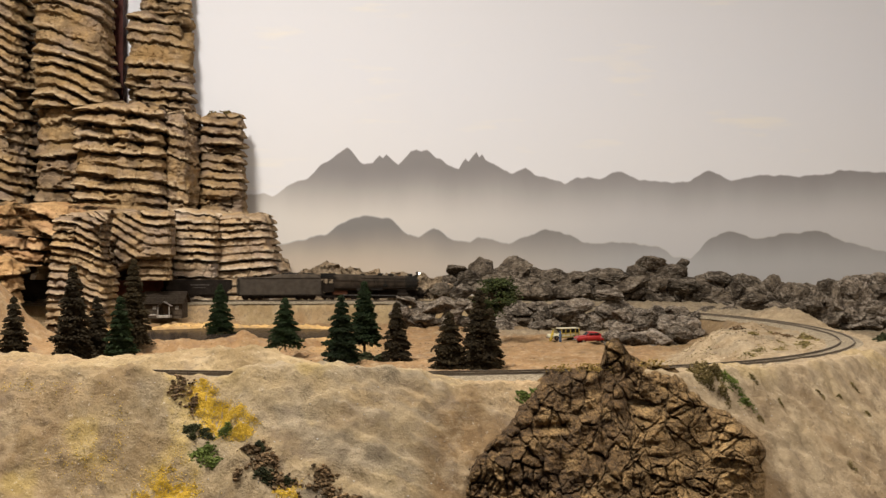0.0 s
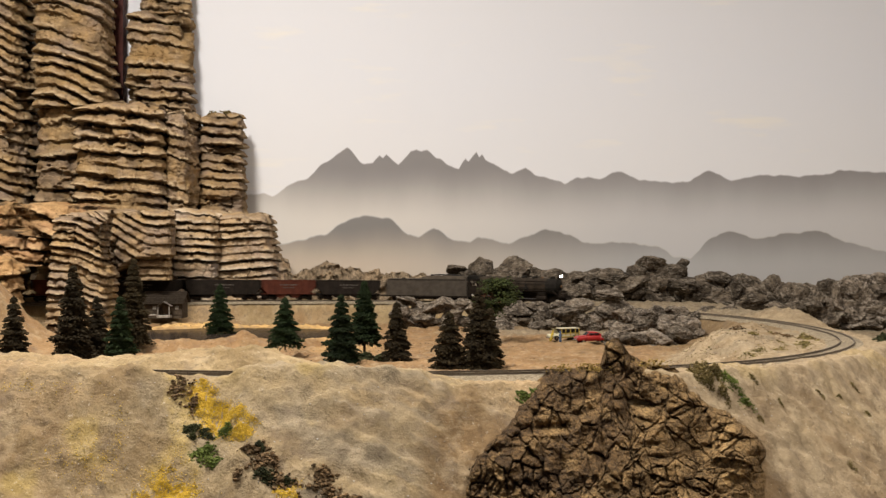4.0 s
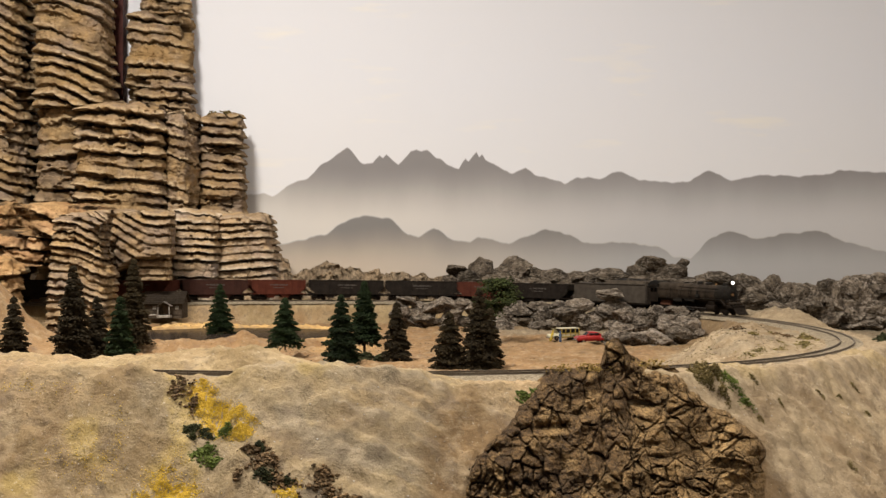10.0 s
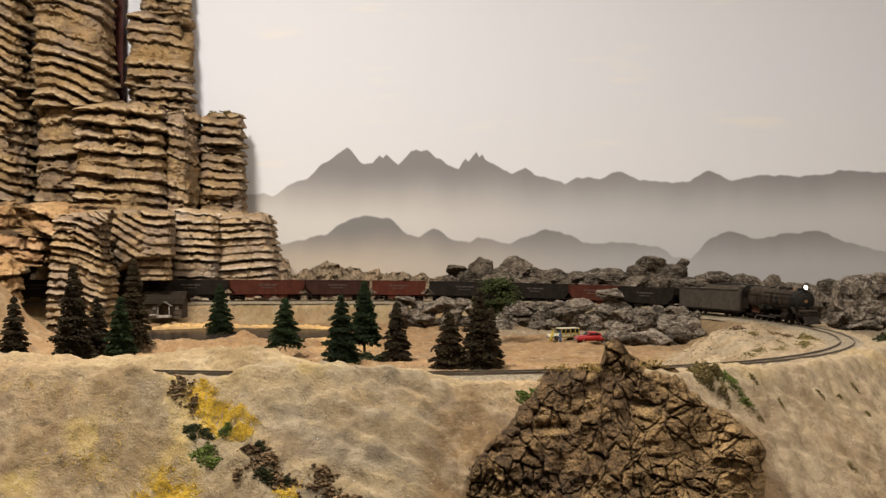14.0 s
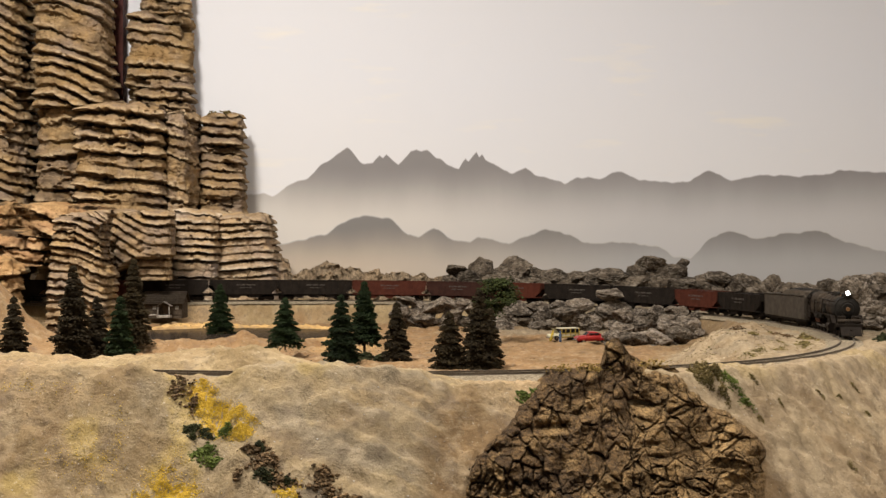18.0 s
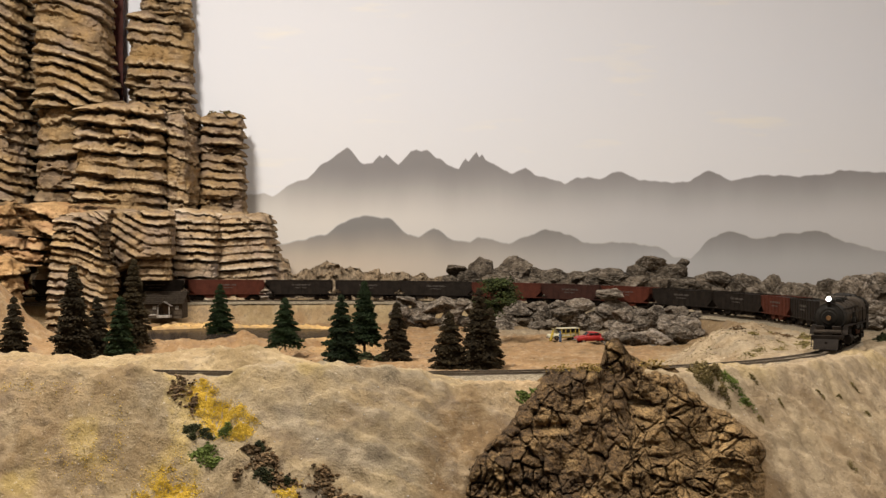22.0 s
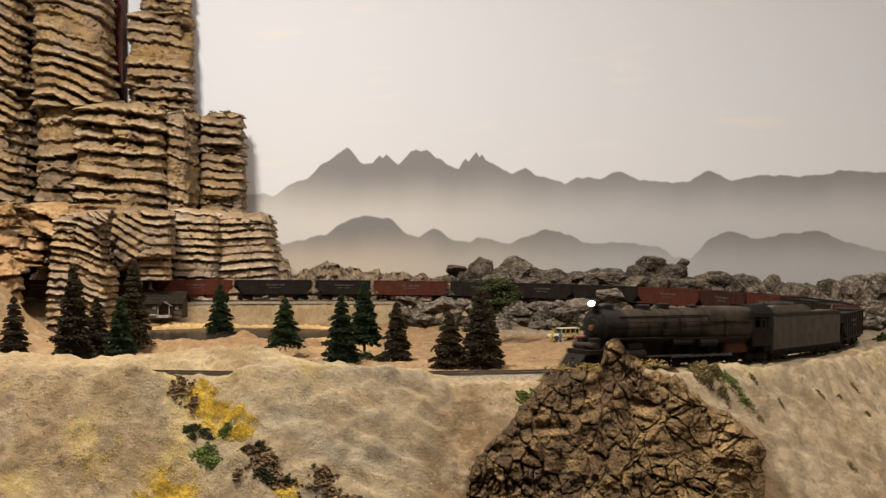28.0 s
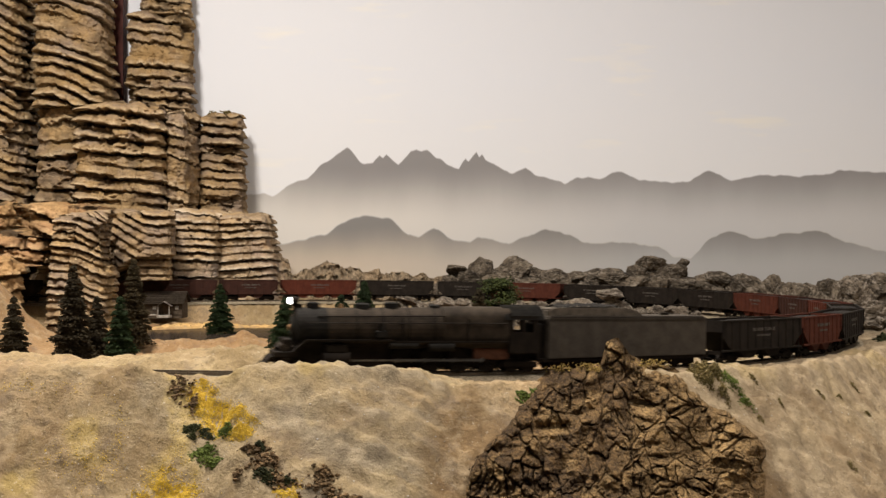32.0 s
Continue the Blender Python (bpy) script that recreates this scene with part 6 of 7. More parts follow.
scatter("dark_gravel", "fine dark grit strewn over the slope", "gravel", [(0.33, 0.97, 0.09, 0.07), (0.40, 1.08, 0.10, 0.09)], 260, 0.00055, M_PEBBLEDARK, 52)
_v, _f = clumps(moss, 0.0022, random.Random(3))
tagged(mesh_ob("moss_tuft", _v, _f, M_FOAMOLIVE, smooth=False), "olive moss foam on the cliff's top", "ground foam", kind="stuff")
scatter("pebble_gravel", "pale pebbles on the mound inside the curve", "gravel", [(0.36, 1.45, 0.10, 0.18), (0.55, 1.45, 0.05, 0.2)], 260, 0.0008, M_PEBBLE, 35)
scatter("green_ground_foam", "thin grey-green foam along the foot of the mound", "ground foam", [(0.27 + 0.022 * k, 1.17 + 0.033 * k + 0.008 * math.sin(k * 2.1), 0.013, 0.012) for k in range(9)], 1500, 0.0008, M_FOAMOLIVE, 61, heap=0.002)
scatter("dark_gravel", "small brown stones strewn over the mound inside the curve", "gravel", [(0.36, 1.42, 0.09, 0.14), (0.45, 1.56, 0.05, 0.10), (0.42, 1.70, 0.06, 0.10)], 800, 0.0011, M_PEBBLEDARK, 62)
scatter("dark_shrub", "dry brown scrub behind the mound", "shrub", [(0.40 + 0.016 * k, 1.66 - 0.03 * k + 0.02 * math.sin(k * 1.7), 0.014, 0.012) for k in range(7)], 1500, 0.0013, M_BARKCHIP, 63, heap=0.004)
scatter("olive_shrub", "sparse olive foam on the mound inside the curve", "shrub", [(0.33, 1.40, 0.05, 0.08), (0.42, 1.36, 0.03, 0.05)], 260, 0.0010, M_FOAMOLIVE, 36)
scatter("olive_shrub", "thin olive foam dusting on the bank", "ground foam", [(-0.29, 0.835, 0.05, 0.02), (-0.17, 0.80, 0.03, 0.02), (-0.205, 0.83, 0.02, 0.015)], 180, 0.0005, M_FOAMOLIVE, 37)
_r = random.Random(9)
_p = [(_r.gauss(x, 0.006), _r.gauss(0.946, 0.005), z + _r.uniform(-0.002, 0.004)) for x, z in ((0.097, 1.102), (0.118, 1.103), (0.126, 1.100), (0.170, 1.106)) for _ in range(110)]
M_FOAMOCHRE = mat("ochre_foam", (0.19, 0.125, 0.035), (0.34, 0.235, 0.07), 60, 0.95, 0.2, island=0.4, grit=0.5)
_v, _f = clumps(_p, 0.0009, _r)
tagged(mesh_ob("moss_tuft", _v, _f, M_FOAMOCHRE, smooth=False), "yellowish olive foam on the outcrop's shoulder", "ground foam", kind="stuff")


# ---- rolling stock ----
def wheelset(parent, x, r, gauge=0.0083, name="wheelset"):
    bm = bmesh.new()
    for s in (-1, 1):
        tube(bm, (x, s * gauge - 0.0012, r), (x, s * gauge + 0.0012, r), r, seg=16)
    tube(bm, (x, -gauge, r), (x, gauge, r), 0.001, seg=6)
    return part(name, bm, M_BLACK, parent)


def truck(parent, x, r=0.0048, base=0.020):
    bm = bmesh.new()
    for s in (-1, 1):
        box(bm, x - base * 0.72, x + base * 0.72, s * 0.0108 - 0.001, s * 0.0108 + 0.001, 0.0040, 0.0064, 0.0004)
        box(bm, x - 0.004, x + 0.004, s * 0.0108 - 0.0012, s * 0.0108 + 0.0012, 0.0018, 0.0078, 0.0004)
        for e in (-1, 1):
            box(bm, x + e * base / 2 - 0.0016, x + e * base / 2 + 0.0016, s * 0.0108 - 0.0014, s * 0.0108 + 0.0014, 0.0034, 0.0066, 0.0004)
    box(bm, x - 0.003, x + 0.003, -0.0105, 0.0105, 0.006, 0.0085)
    f = part("truck_frame", bm, M_BLACK, parent)
    for e in (-1, 1):
        wheelset(f, x + e * base / 2, r)


def coupler(parent, x, way):
    bm = bmesh.new()
    box(bm, min(x, x + way * 0.006), max(x, x + way * 0.006), -0.0012, 0.0012, 0.0088, 0.0112)
    box(bm, min(x + way * 0.005, x + way * 0.0075), max(x + way * 0.005, x + way * 0.0075), -0.002, 0.002, 0.0084, 0.0116, 0.0004)
    part("coupler", bm, M_BLACK, parent)


def prism(bm, outline, y0, y1):
    """A closed outline in x and z, carried from y0 to y1."""
    a = [bm.verts.new((x, y0, z)) for x, z in outline]
    b = [bm.verts.new((x, y1, z)) for x, z in outline]
    n = len(a)
    bm.faces.new(a)
    bm.faces.new(b[::-1])
    for i in range(n):
        bm.faces.new((a[i], b[i], b[(i + 1) % n], a[(i + 1) % n]))


def hopper(length, material, colour, marks):
    """An open hopper: side sheets with posts, slope sheets, bays, coal, trucks."""
    ob = empty("hopper_car", pose(0, 0, 0), "%s open coal hopper car in the train" % colour, "rail car", "hopper cars")
    h, w, top, sill = length / 2, 0.0172, 0.0400, 0.0135
    bays = 2 if length < 0.14 else 3
    bm = bmesh.new()
    for s in (-1, 1):
        prism(bm, [(-h, top), (-h, 0.0250), (-h + 0.013, sill), (h - 0.013, sill), (h, 0.0250), (h, top)], s * w - 0.0005, s * w + 0.0005)
        box(bm, -h - 0.0004, h + 0.0004, s * w - 0.0011, s * w + 0.0011, top - 0.0004, top + 0.0009)
        box(bm, -h, h, s * w - 0.0011, s * w + 0.0011, sill - 0.0012, sill + 0.0004)
    for e in (-1, 1):
        box(bm, e * h - 0.0005, e * h + 0.0005, -w, w, 0.0300, top + 0.0009)
    part("body", bm, material, ob)
    n = int(length / 0.0118)
    for s in (-1, 1):
        for k in range(n):
            x = -h + 0.001 + (length - 0.002) * k / (n - 1)
            low = max(sill, 0.0250 - (x + h) * 0.88, 0.0250 - (h - x) * 0.88)
            bm = bmesh.new()
            box(bm, x - 0.0007, x + 0.0007, s * (w + 0.0005) - 0.0008, s * (w + 0.0005) + 0.0008, low, top, 0.0002)
            part("side_post", bm, material, ob)
    for e in (-1, 1):
        bm = bmesh.new()
        prism(bm, [(e * h, 0.0305), (e * (h - 0.026), 0.0105), (e * (h - 0.028), 0.0115), (e * (h - 0.001), 0.0320)], -w + 0.0006, w - 0.0006)
        part("slope_sheet", bm, material, ob)
    for k in range(bays):
        x = (k - (bays - 1) / 2) * (length - 0.052) / bays
        d = (length - 0.056) / bays / 2
        bm = bmesh.new()
        prism(bm, [(x - d, sill + 0.001), (x - d * 0.35, 0.0052), (x + d * 0.35, 0.0052), (x + d, sill + 0.001)], -w + 0.002, w - 0.002)
        part("hopper_bay", bm, material, ob)
    bm = bmesh.new()
    box(bm, -h - 0.0015, h + 0.0015, -0.003, 0.003, 0.0085, 0.0115)
    for e in (-1, 1):
        box(bm, e * (h + 0.0005) - 0.001, e * (h + 0.0005) + 0.001, -0.0155, 0.0155, 0.0095, 0.0125)
        for s in (-1, 1):
            tube(bm, (e * (h - 0.001), s * 0.0158, 0.0120), (e * (h - 0.001), s * 0.0158, 0.0305), 0.0005, seg=5)
    part("underframe", bm, M_BLACK, ob)
    for e, s in ((-1, -1), (-1, 1), (1, -1), (1, 1)):
        bm = bmesh.new()
        for k in range(4):
            box(bm, e * (h - 0.0020) - 0.0018, e * (h - 0.0020) + 0.0018, s * (w + 0.0010) - 0.0002, s * (w + 0.0010) + 0.0002, 0.0255 + k * 0.0036, 0.0259 + k * 0.0036)
        for k in (-0.0018, 0.0018):
            box(bm, e * (h - 0.0020) + k - 0.0002, e * (h - 0.0020) + k + 0.0002, s * (w + 0.0010) - 0.0002, s * (w + 0.0010) + 0.0002, 0.0250, 0.0395)
        part("ladder", bm, material, ob)
    nx, ny = 34, 12
    X, Y = np.meshgrid(np.linspace(-h + 0.0012, h - 0.0012, nx), np.linspace(-w + 0.001, w - 0.001, ny), indexing="ij")
    Zc = top - 0.0035 + 0.0035 * np.cos(X / h * 1.4) * np.cos(Y / w * 1.3) + 0.0012 * vnoise(X * 400, Y * 400, 0, 71)
    tagged(grid_ob("coal_load", np.stack([X, Y, Zc], -1), M_COAL, ob), "heap of black coal")
    for s in (-1, 1):
        for a, b, z0, z1 in marks:
            bm = bmesh.new()
            k = a
            while k < b:
                box(bm, min(s * k, s * (k + 0.0022)), max(s * k, s * (k + 0.0022)), -s * (w + 0.0008) - 0.0002, -s * (w + 0.0008) + 0.0002, z0, z1)
                k += 0.0034
            part("lettering", bm, M_LETTER, ob, "worn pale lettering")
    for e in (-1, 1):
        truck(ob, e * (h - 0.019))
        coupler(ob, e * (h + 0.0008), e)
    return ob


M_LETTER = mat("pale_lettering", (0.055, 0.046, 0.038), (0.09, 0.077, 0.064), 300, 0.7, 0.05)
SHORT, MIDDLE, LONG = 0.112, 0.132, 0.153


def tender():
    ob = empty("steam_tender", pose(0, 0, 0), "long grey-black tender coupled behind the steam engine", "tender")
    h, w = 0.0845, 0.0175
    bm = bmesh.new()
    prism(bm, [(-h, 0.0105), (h, 0.0105), (h, 0.0455), (h - 0.004, 0.0470), (-h + 0.003, 0.0455), (-h, 0.0430)], -w, w)
    bmesh.ops.bevel(bm, geom=bm.edges[:], offset=0.0012, segments=2, affect="EDGES")
    part("tank", bm, M_TENDER, ob)
    bm = bmesh.new()
    box(bm, -h - 0.002, h + 0.004, -w + 0.001, w - 0.001, 0.0085, 0.0112)
    box(bm, -0.030, 0.030, -0.0125, 0.0125, 0.0042, 0.0090, 0.0008)
    part("underframe", bm, M_BLACK, ob)
    bm = bmesh.new()
    prism(bm, [(-0.016, 0.0450), (h - 0.002, 0.0450), (h - 0.002, 0.0520), (h - 0.010, 0.0532), (0.002, 0.0528), (-0.012, 0.0490)], -w + 0.0022, w - 0.0022)
    bmesh.ops.bevel(bm, geom=bm.edges[:], offset=0.0012, segments=2, affect="EDGES")
    part("coal_bunker", bm, M_BUNKER, ob, "dusty brown coal bunker")
    X, Y = np.meshgrid(np.linspace(0.006, h - 0.012, 26), np.linspace(-w + 0.005, w - 0.005, 12), indexing="ij")
    Zc = 0.0520 + 0.0040 * np.cos((X - 0.040) / 0.05 * 1.4) * np.cos(Y / w * 1.4) + 0.0015 * vnoise(X * 350, Y * 350, 0, 72)
    tagged(grid_ob("coal_load", np.stack([X, Y, Zc], -1), M_COAL, ob), "heap of black coal")
    bm = bmesh.new()
    tube(bm, (-0.05, 0, 0.0450), (-0.05, 0, 0.0478), 0.004, seg=14)
    part("water_hatch", bm, M_BLACK, ob)
    for s in (-1, 1):
        bm = bmesh.new()
        tube(bm, (-h + 0.002, s * (w + 0.0008), 0.0440), (h - 0.002, s * (w + 0.0008), 0.0455), 0.0004, seg=5)
        part("handrail", bm, M_BLACK, ob)
        bm = bmesh.new()
        for k in range(7):
            box(bm, -h - 0.0012, -h - 0.0006, s * 0.011 - 0.003, s * 0.011 + 0.003, 0.013 + k * 0.0045, 0.0134 + k * 0.0045)
        part("ladder", bm, M_BLACK, ob)
    for x in (-0.055, 0.055):
        bm = bmesh.new()
        for s in (-1, 1):
            box(bm, x - 0.020, x + 0.020, s * 0.0112 - 0.001, s * 0.0112 + 0.001, 0.0036, 0.0082, 0.0006)
        f = part("truck_frame", bm, M_BLACK, ob)
        for d in (-0.0145, 0, 0.0145):
            wheelset(f, x + d, 0.0052)
    # added black block that darkens the gap behind the cab
    bm = bmesh.new()
    box(bm, h - 0.001, h + 0.0075, -0.0125, 0.0125, 0.0095, 0.0400, 0.0008)
    part("gangway", bm, M_BLACK, ob)
    coupler(ob, -h - 0.001, -1)
    return ob


STRETCH = 1.06
DRIVER_X = tuple(0.088 + (x - 0.088) * STRETCH for x in (-0.062, -0.0395, -0.017, 0.0055))
DRIVER_R = 0.0104


def engine():
    """x runs forward; x = 0 lies under the middle; the headlight sits over x = 0.088."""
    ob = empty("steam_engine", pose(0, 0, 0), "black eight-coupled steam engine with a lit headlight, running on the curve", "locomotive")
    bm = bmesh.new()
    tube(bm, (-0.030, 0, 0.0358), (0.062, 0, 0.0358), 0.0168, 0.0156, 32)
    part("boiler", bm, M_BOILER, ob, "dusty grey-black boiler", smooth=False)
    for x in (-0.02, 0.0, 0.02, 0.04):
        bm = bmesh.new()
        tube(bm, (x, 0, 0.0358), (x + 0.0012, 0, 0.0358), 0.0171 - (x + 0.03) * 0.013, 0.0170 - (x + 0.03) * 0.013, 32)
        part("boiler_band", bm, M_BLACK, ob)
    bm = bmesh.new()
    tube(bm, (0.062, 0, 0.0358), (0.085, 0, 0.0358), 0.0158, 0.0158, 32)
    tube(bm, (0.085, 0, 0.0358), (0.0872, 0, 0.0358), 0.0145, 0.010, 32)
    part("smokebox", bm, M_SMOKEBOX, ob)
    rings = [(-0.081, 0.0168, 0.0190, 0.0528), (-0.079, 0.0174, 0.0185, 0.0536), (-0.040, 0.0174, 0.0195, 0.0534), (-0.028, 0.0170, 0.0205, 0.0530), (-0.026, 0.0160, 0.0215, 0.0522)]
    part("firebox", loft([section(x, w, a, b, 28, 0.62) for x, w, a, b in rings]), M_BOILER, ob, smooth=True)
    bm = bmesh.new()
    box(bm, -0.080, -0.052, -0.0105, 0.0105, 0.0105, 0.0200, 0.001)
    part("ash_pan", bm, M_RUST, ob, "rusty brown ash pan")
    cab = bmesh.new()
    box(cab, -0.101, -0.078, -0.0178, 0.0178, 0.0165, 0.0185)
    for s in (-1, 1):
        box(cab, -0.101, -0.078, s * 0.0172 - 0.0006, s * 0.0172 + 0.0006, 0.0185, 0.0335)
        for a, b in ((-0.101, -0.0975), (-0.0905, -0.088), (-0.081, -0.078)):
            box(cab, a, b, s * 0.0172 - 0.0006, s * 0.0172 + 0.0006, 0.0335, 0.0435)
        box(cab, -0.101, -0.078, s * 0.0172 - 0.0006, s * 0.0172 + 0.0006, 0.0435, 0.0470)
    box(cab, -0.0790, -0.0778, -0.0172, 0.0172, 0.0185, 0.0490)
    c = part("cab", cab, M_BLACK, ob)
    bm = bmesh.new()
    pts = [(math.sin(a) * 0.0192, 0.0375 + math.cos(a) * 0.0168) for a in np.linspace(-1.25, 1.25, 13)]
    for (y0, z0), (y1, z1) in zip(pts[:-1], pts[1:]):
        vs = [bm.verts.new(q) for q in ((-0.106, y0, z0 + 0.0008), (-0.074, y0, z0 + 0.0008), (-0.074, y1, z1 + 0.0008), (-0.106, y1, z1 + 0.0008))]
        bm.faces.new(vs)
    g = bmesh.ops.solidify(bm, geom=bm.faces[:], thickness=0.0009)
    part("cab_roof", bm, M_SMOKEBOX, c)
    for name, x, r, z in (("smokestack", 0.072, 0.0056, 0.0560), ("steam_dome", 0.012, 0.0062, 0.0565), ("sand_dome", 0.034, 0.0068, 0.0555), ("turret", -0.022, 0.005, 0.0548)):
        bm = bmesh.new()
        tube(bm, (x, 0, 0.0465), (x, 0, z - 0.001), r, r * 0.88, 16)
        tube(bm, (x, 0, z - 0.001), (x, 0, z), r * 0.88, r * 0.5, 16)
        part(name, bm, M_SMOKEBOX, ob)
    bm = bmesh.new()
    tube(bm, (0.083, 0, 0.0565), (0.0885, 0, 0.0565), 0.0034, 0.0040, 16)
    box(bm, 0.080, 0.087, -0.002, 0.002, 0.0485, 0.0540)
    lamp = part("headlight", bm, M_BLACK, ob)
    bm = bmesh.new()
    bmesh.ops.create_uvsphere(bm, u_segments=16, v_segments=10, radius=0.0025, matrix=Matrix.Translation((0.0883, 0, 0.0565)))
    part("lens", bm, M_LIGHT, lamp, "glowing white lens")
    for s in (-1, 1):
        bm = bmesh.new()
        prism(bm, [(-0.078, 0.0250), (0.010, 0.0250), (0.016, 0.0262), (0.078, 0.0262), (0.088, 0.0180), (0.089, 0.0180), (0.079, 0.0274), (0.015, 0.0274), (0.009, 0.0262), (-0.078, 0.0262)], s * 0.0168 - 0.0030, s * 0.0168 + 0.0024)
        part("running_board", bm, M_BLACK, ob)
        bm = bmesh.new()
        tube(bm, (-0.076, s * 0.0182, 0.0405), (0.080, s * 0.0172, 0.0405), 0.0005, seg=5)
        part("handrail", bm, M_BLACK, ob)
        bm = bmesh.new()
        tube(bm, (0.046, s * 0.0150, 0.0120), (0.066, s * 0.0150, 0.0120), 0.0056, seg=18)
        box(bm, 0.048, 0.064, s * 0.0140 - 0.004, s * 0.0140 + 0.004, 0.0170, 0.0235, 0.001)
        part("cylinder", bm, M_BLACK, ob)
        bm = bmesh.new()
        tube(bm, (-0.006, s * 0.0172, 0.0228), (0.016, s * 0.0172, 0.0228), 0.0026, seg=12)
        tube(bm, (-0.034, s * 0.0172, 0.0215), (-0.014, s * 0.0172, 0.0215), 0.0034, seg=12)
        part("air_tank", bm, M_SMOKEBOX, ob)
        bm = bmesh.new()
        box(bm, 0.018, 0.027, s * 0.0168 - 0.002, s * 0.0168 + 0.002, 0.0285, 0.0345, 0.0008)
        tube(bm, (0.022, s * 0.0168, 0.0345), (0.022, s * 0.0168, 0.0405), 0.0022, seg=10)
        part("air_pump", bm, M_SMOKEBOX, ob)
        bm = bmesh.new()
        tube(bm, (-0.03, s * 0.0150, 0.0462), (0.07, s * 0.0136, 0.0452), 0.0006, seg=6)
        tube(bm, (0.006, s * 0.0160, 0.0455), (0.006, s * 0.0180, 0.0262), 0.0006, seg=6)
        tube(bm, (-0.045, s * 0.0175, 0.0440), (-0.045, s * 0.0180, 0.0262), 0.0006, seg=6)
        part("piping", bm, M_BLACK, ob)
        bm = bmesh.new()
        box(bm, -0.008, 0.048, s * 0.0132 - 0.0006, s * 0.0132 + 0.0006, 0.0100, 0.0114)
        part("guide_bar", bm, M_STEEL, ob)
    # carried low so the engine's underside looks dark, without bright ground behind
    bm = bmesh.new()
    box(bm, -0.095, 0.100, -0.0052, 0.0052, 0.0042, 0.0210)
    part("frame", bm, M_BLACK, ob)
    bm = bmesh.new()
    box(bm, 0.086, 0.102, -0.0160, 0.0160, 0.0135, 0.0178, 0.0005)
    prism(bm, [(0.101, 0.0135), (0.112, 0.0030), (0.113, 0.0030), (0.104, 0.0140)], -0.0125, 0.0125)
    pilot = part("pilot", bm, M_BLACK, ob)
    for k in range(-4, 5):
        bm = bmesh.new()
        tube(bm, (0.102, k * 0.0030, 0.0138), (0.1135, k * 0.0024, 0.0032), 0.0006, seg=5)
        part("pilot_bar", bm, M_BLACK, pilot)
    # added black fill that stands in for the dark under the boiler
    bm = bmesh.new()
    box(bm, -0.080, 0.084, -0.0105, 0.0105, 0.0200, 0.0262, 0.001)
    part("boiler_saddle", bm, M_BLACK, ob)
    bm = bmesh.new()
    tube(bm, (0.0868, 0, 0.0358), (0.0882, 0, 0.0358), 0.0085, 0.0070, 24)
    tube(bm, (0.0880, 0, 0.0358), (0.0892, 0, 0.0358), 0.0016, 0.0012, 10)
    part("smokebox_door", bm, M_SMOKEBOX, ob)
    bm = bmesh.new()
    tube(bm, (0.0888, 0, 0.0358), (0.0898, 0, 0.0358), 0.0026, 0.0024, 14)
    part("number_plate", bm, M_BRASS, ob, "small dull brass plate")
    bm = bmesh.new()
    tube(bm, (0.0945, -0.0140, 0.0205), (0.0945, 0.0140, 0.0205), 0.0030, seg=14)
    part("front_air_tank", bm, M_BOILER, ob)
    bm = bmesh.new()
    tube(bm, (0.0505, 0, 0.0505), (0.0505, 0, 0.0548), 0.0024, 0.0012, 12)
    part("bell", bm, M_BRASS, ob, "small dull brass bell")
    for s in (-1, 1):
        bm = bmesh.new()
        box(bm, 0.0885, 0.0950, s * 0.0085 - 0.0045, s * 0.0085 + 0.0045, 0.0175, 0.0275, 0.0008)
        part("pump_shield", bm, M_BLACK, ob)
        bm = bmesh.new()
        for k in range(3):
            box(bm, 0.0900 + k * 0.003, 0.0945 + k * 0.003, s * 0.0150 - 0.0022, s * 0.0150 + 0.0022, 0.0118 - k * 0.0034, 0.0124 - k * 0.0034)
        box(bm, 0.0925, 0.0935, s * 0.0170 - 0.0004, s * 0.0170 + 0.0004, 0.0045, 0.0150)
        part("pilot_step", bm, M_BLACK, ob)
    bm = bmesh.new()
    box(bm, 0.100, 0.108, -0.0012, 0.0012, 0.0088, 0.0112)
    part("coupler", bm, M_BLACK, ob)
    for x in (0.061, 0.083):
        wheelset(ob, x, 0.0052, name="pilot_wheelset")
    for x in (-0.082, -0.096):
        wheelset(ob, x, 0.0058, name="trailing_wheelset")
    for s in (-1, 1):
        bm = bmesh.new()
        box(bm, -0.103, -0.075, s * 0.0112 - 0.0008, s * 0.0112 + 0.0008, 0.0046, 0.0092, 0.0004)
        part("trailing_truck_frame", bm, M_BLACK, ob)
    for o in ob.children_recursive:
        if o.type == "MESH" and o.name != "lens":
            xs = [v.co.x for v in o.data.vertices]
            mid = (min(xs) + max(xs)) / 2
            for v in o.data.vertices:
                v.co.x = 0.088 + (mid - 0.088) * STRETCH + (v.co.x - mid) * (1 if "wheelset" in o.name else STRETCH)
    drivers, rods = [], []
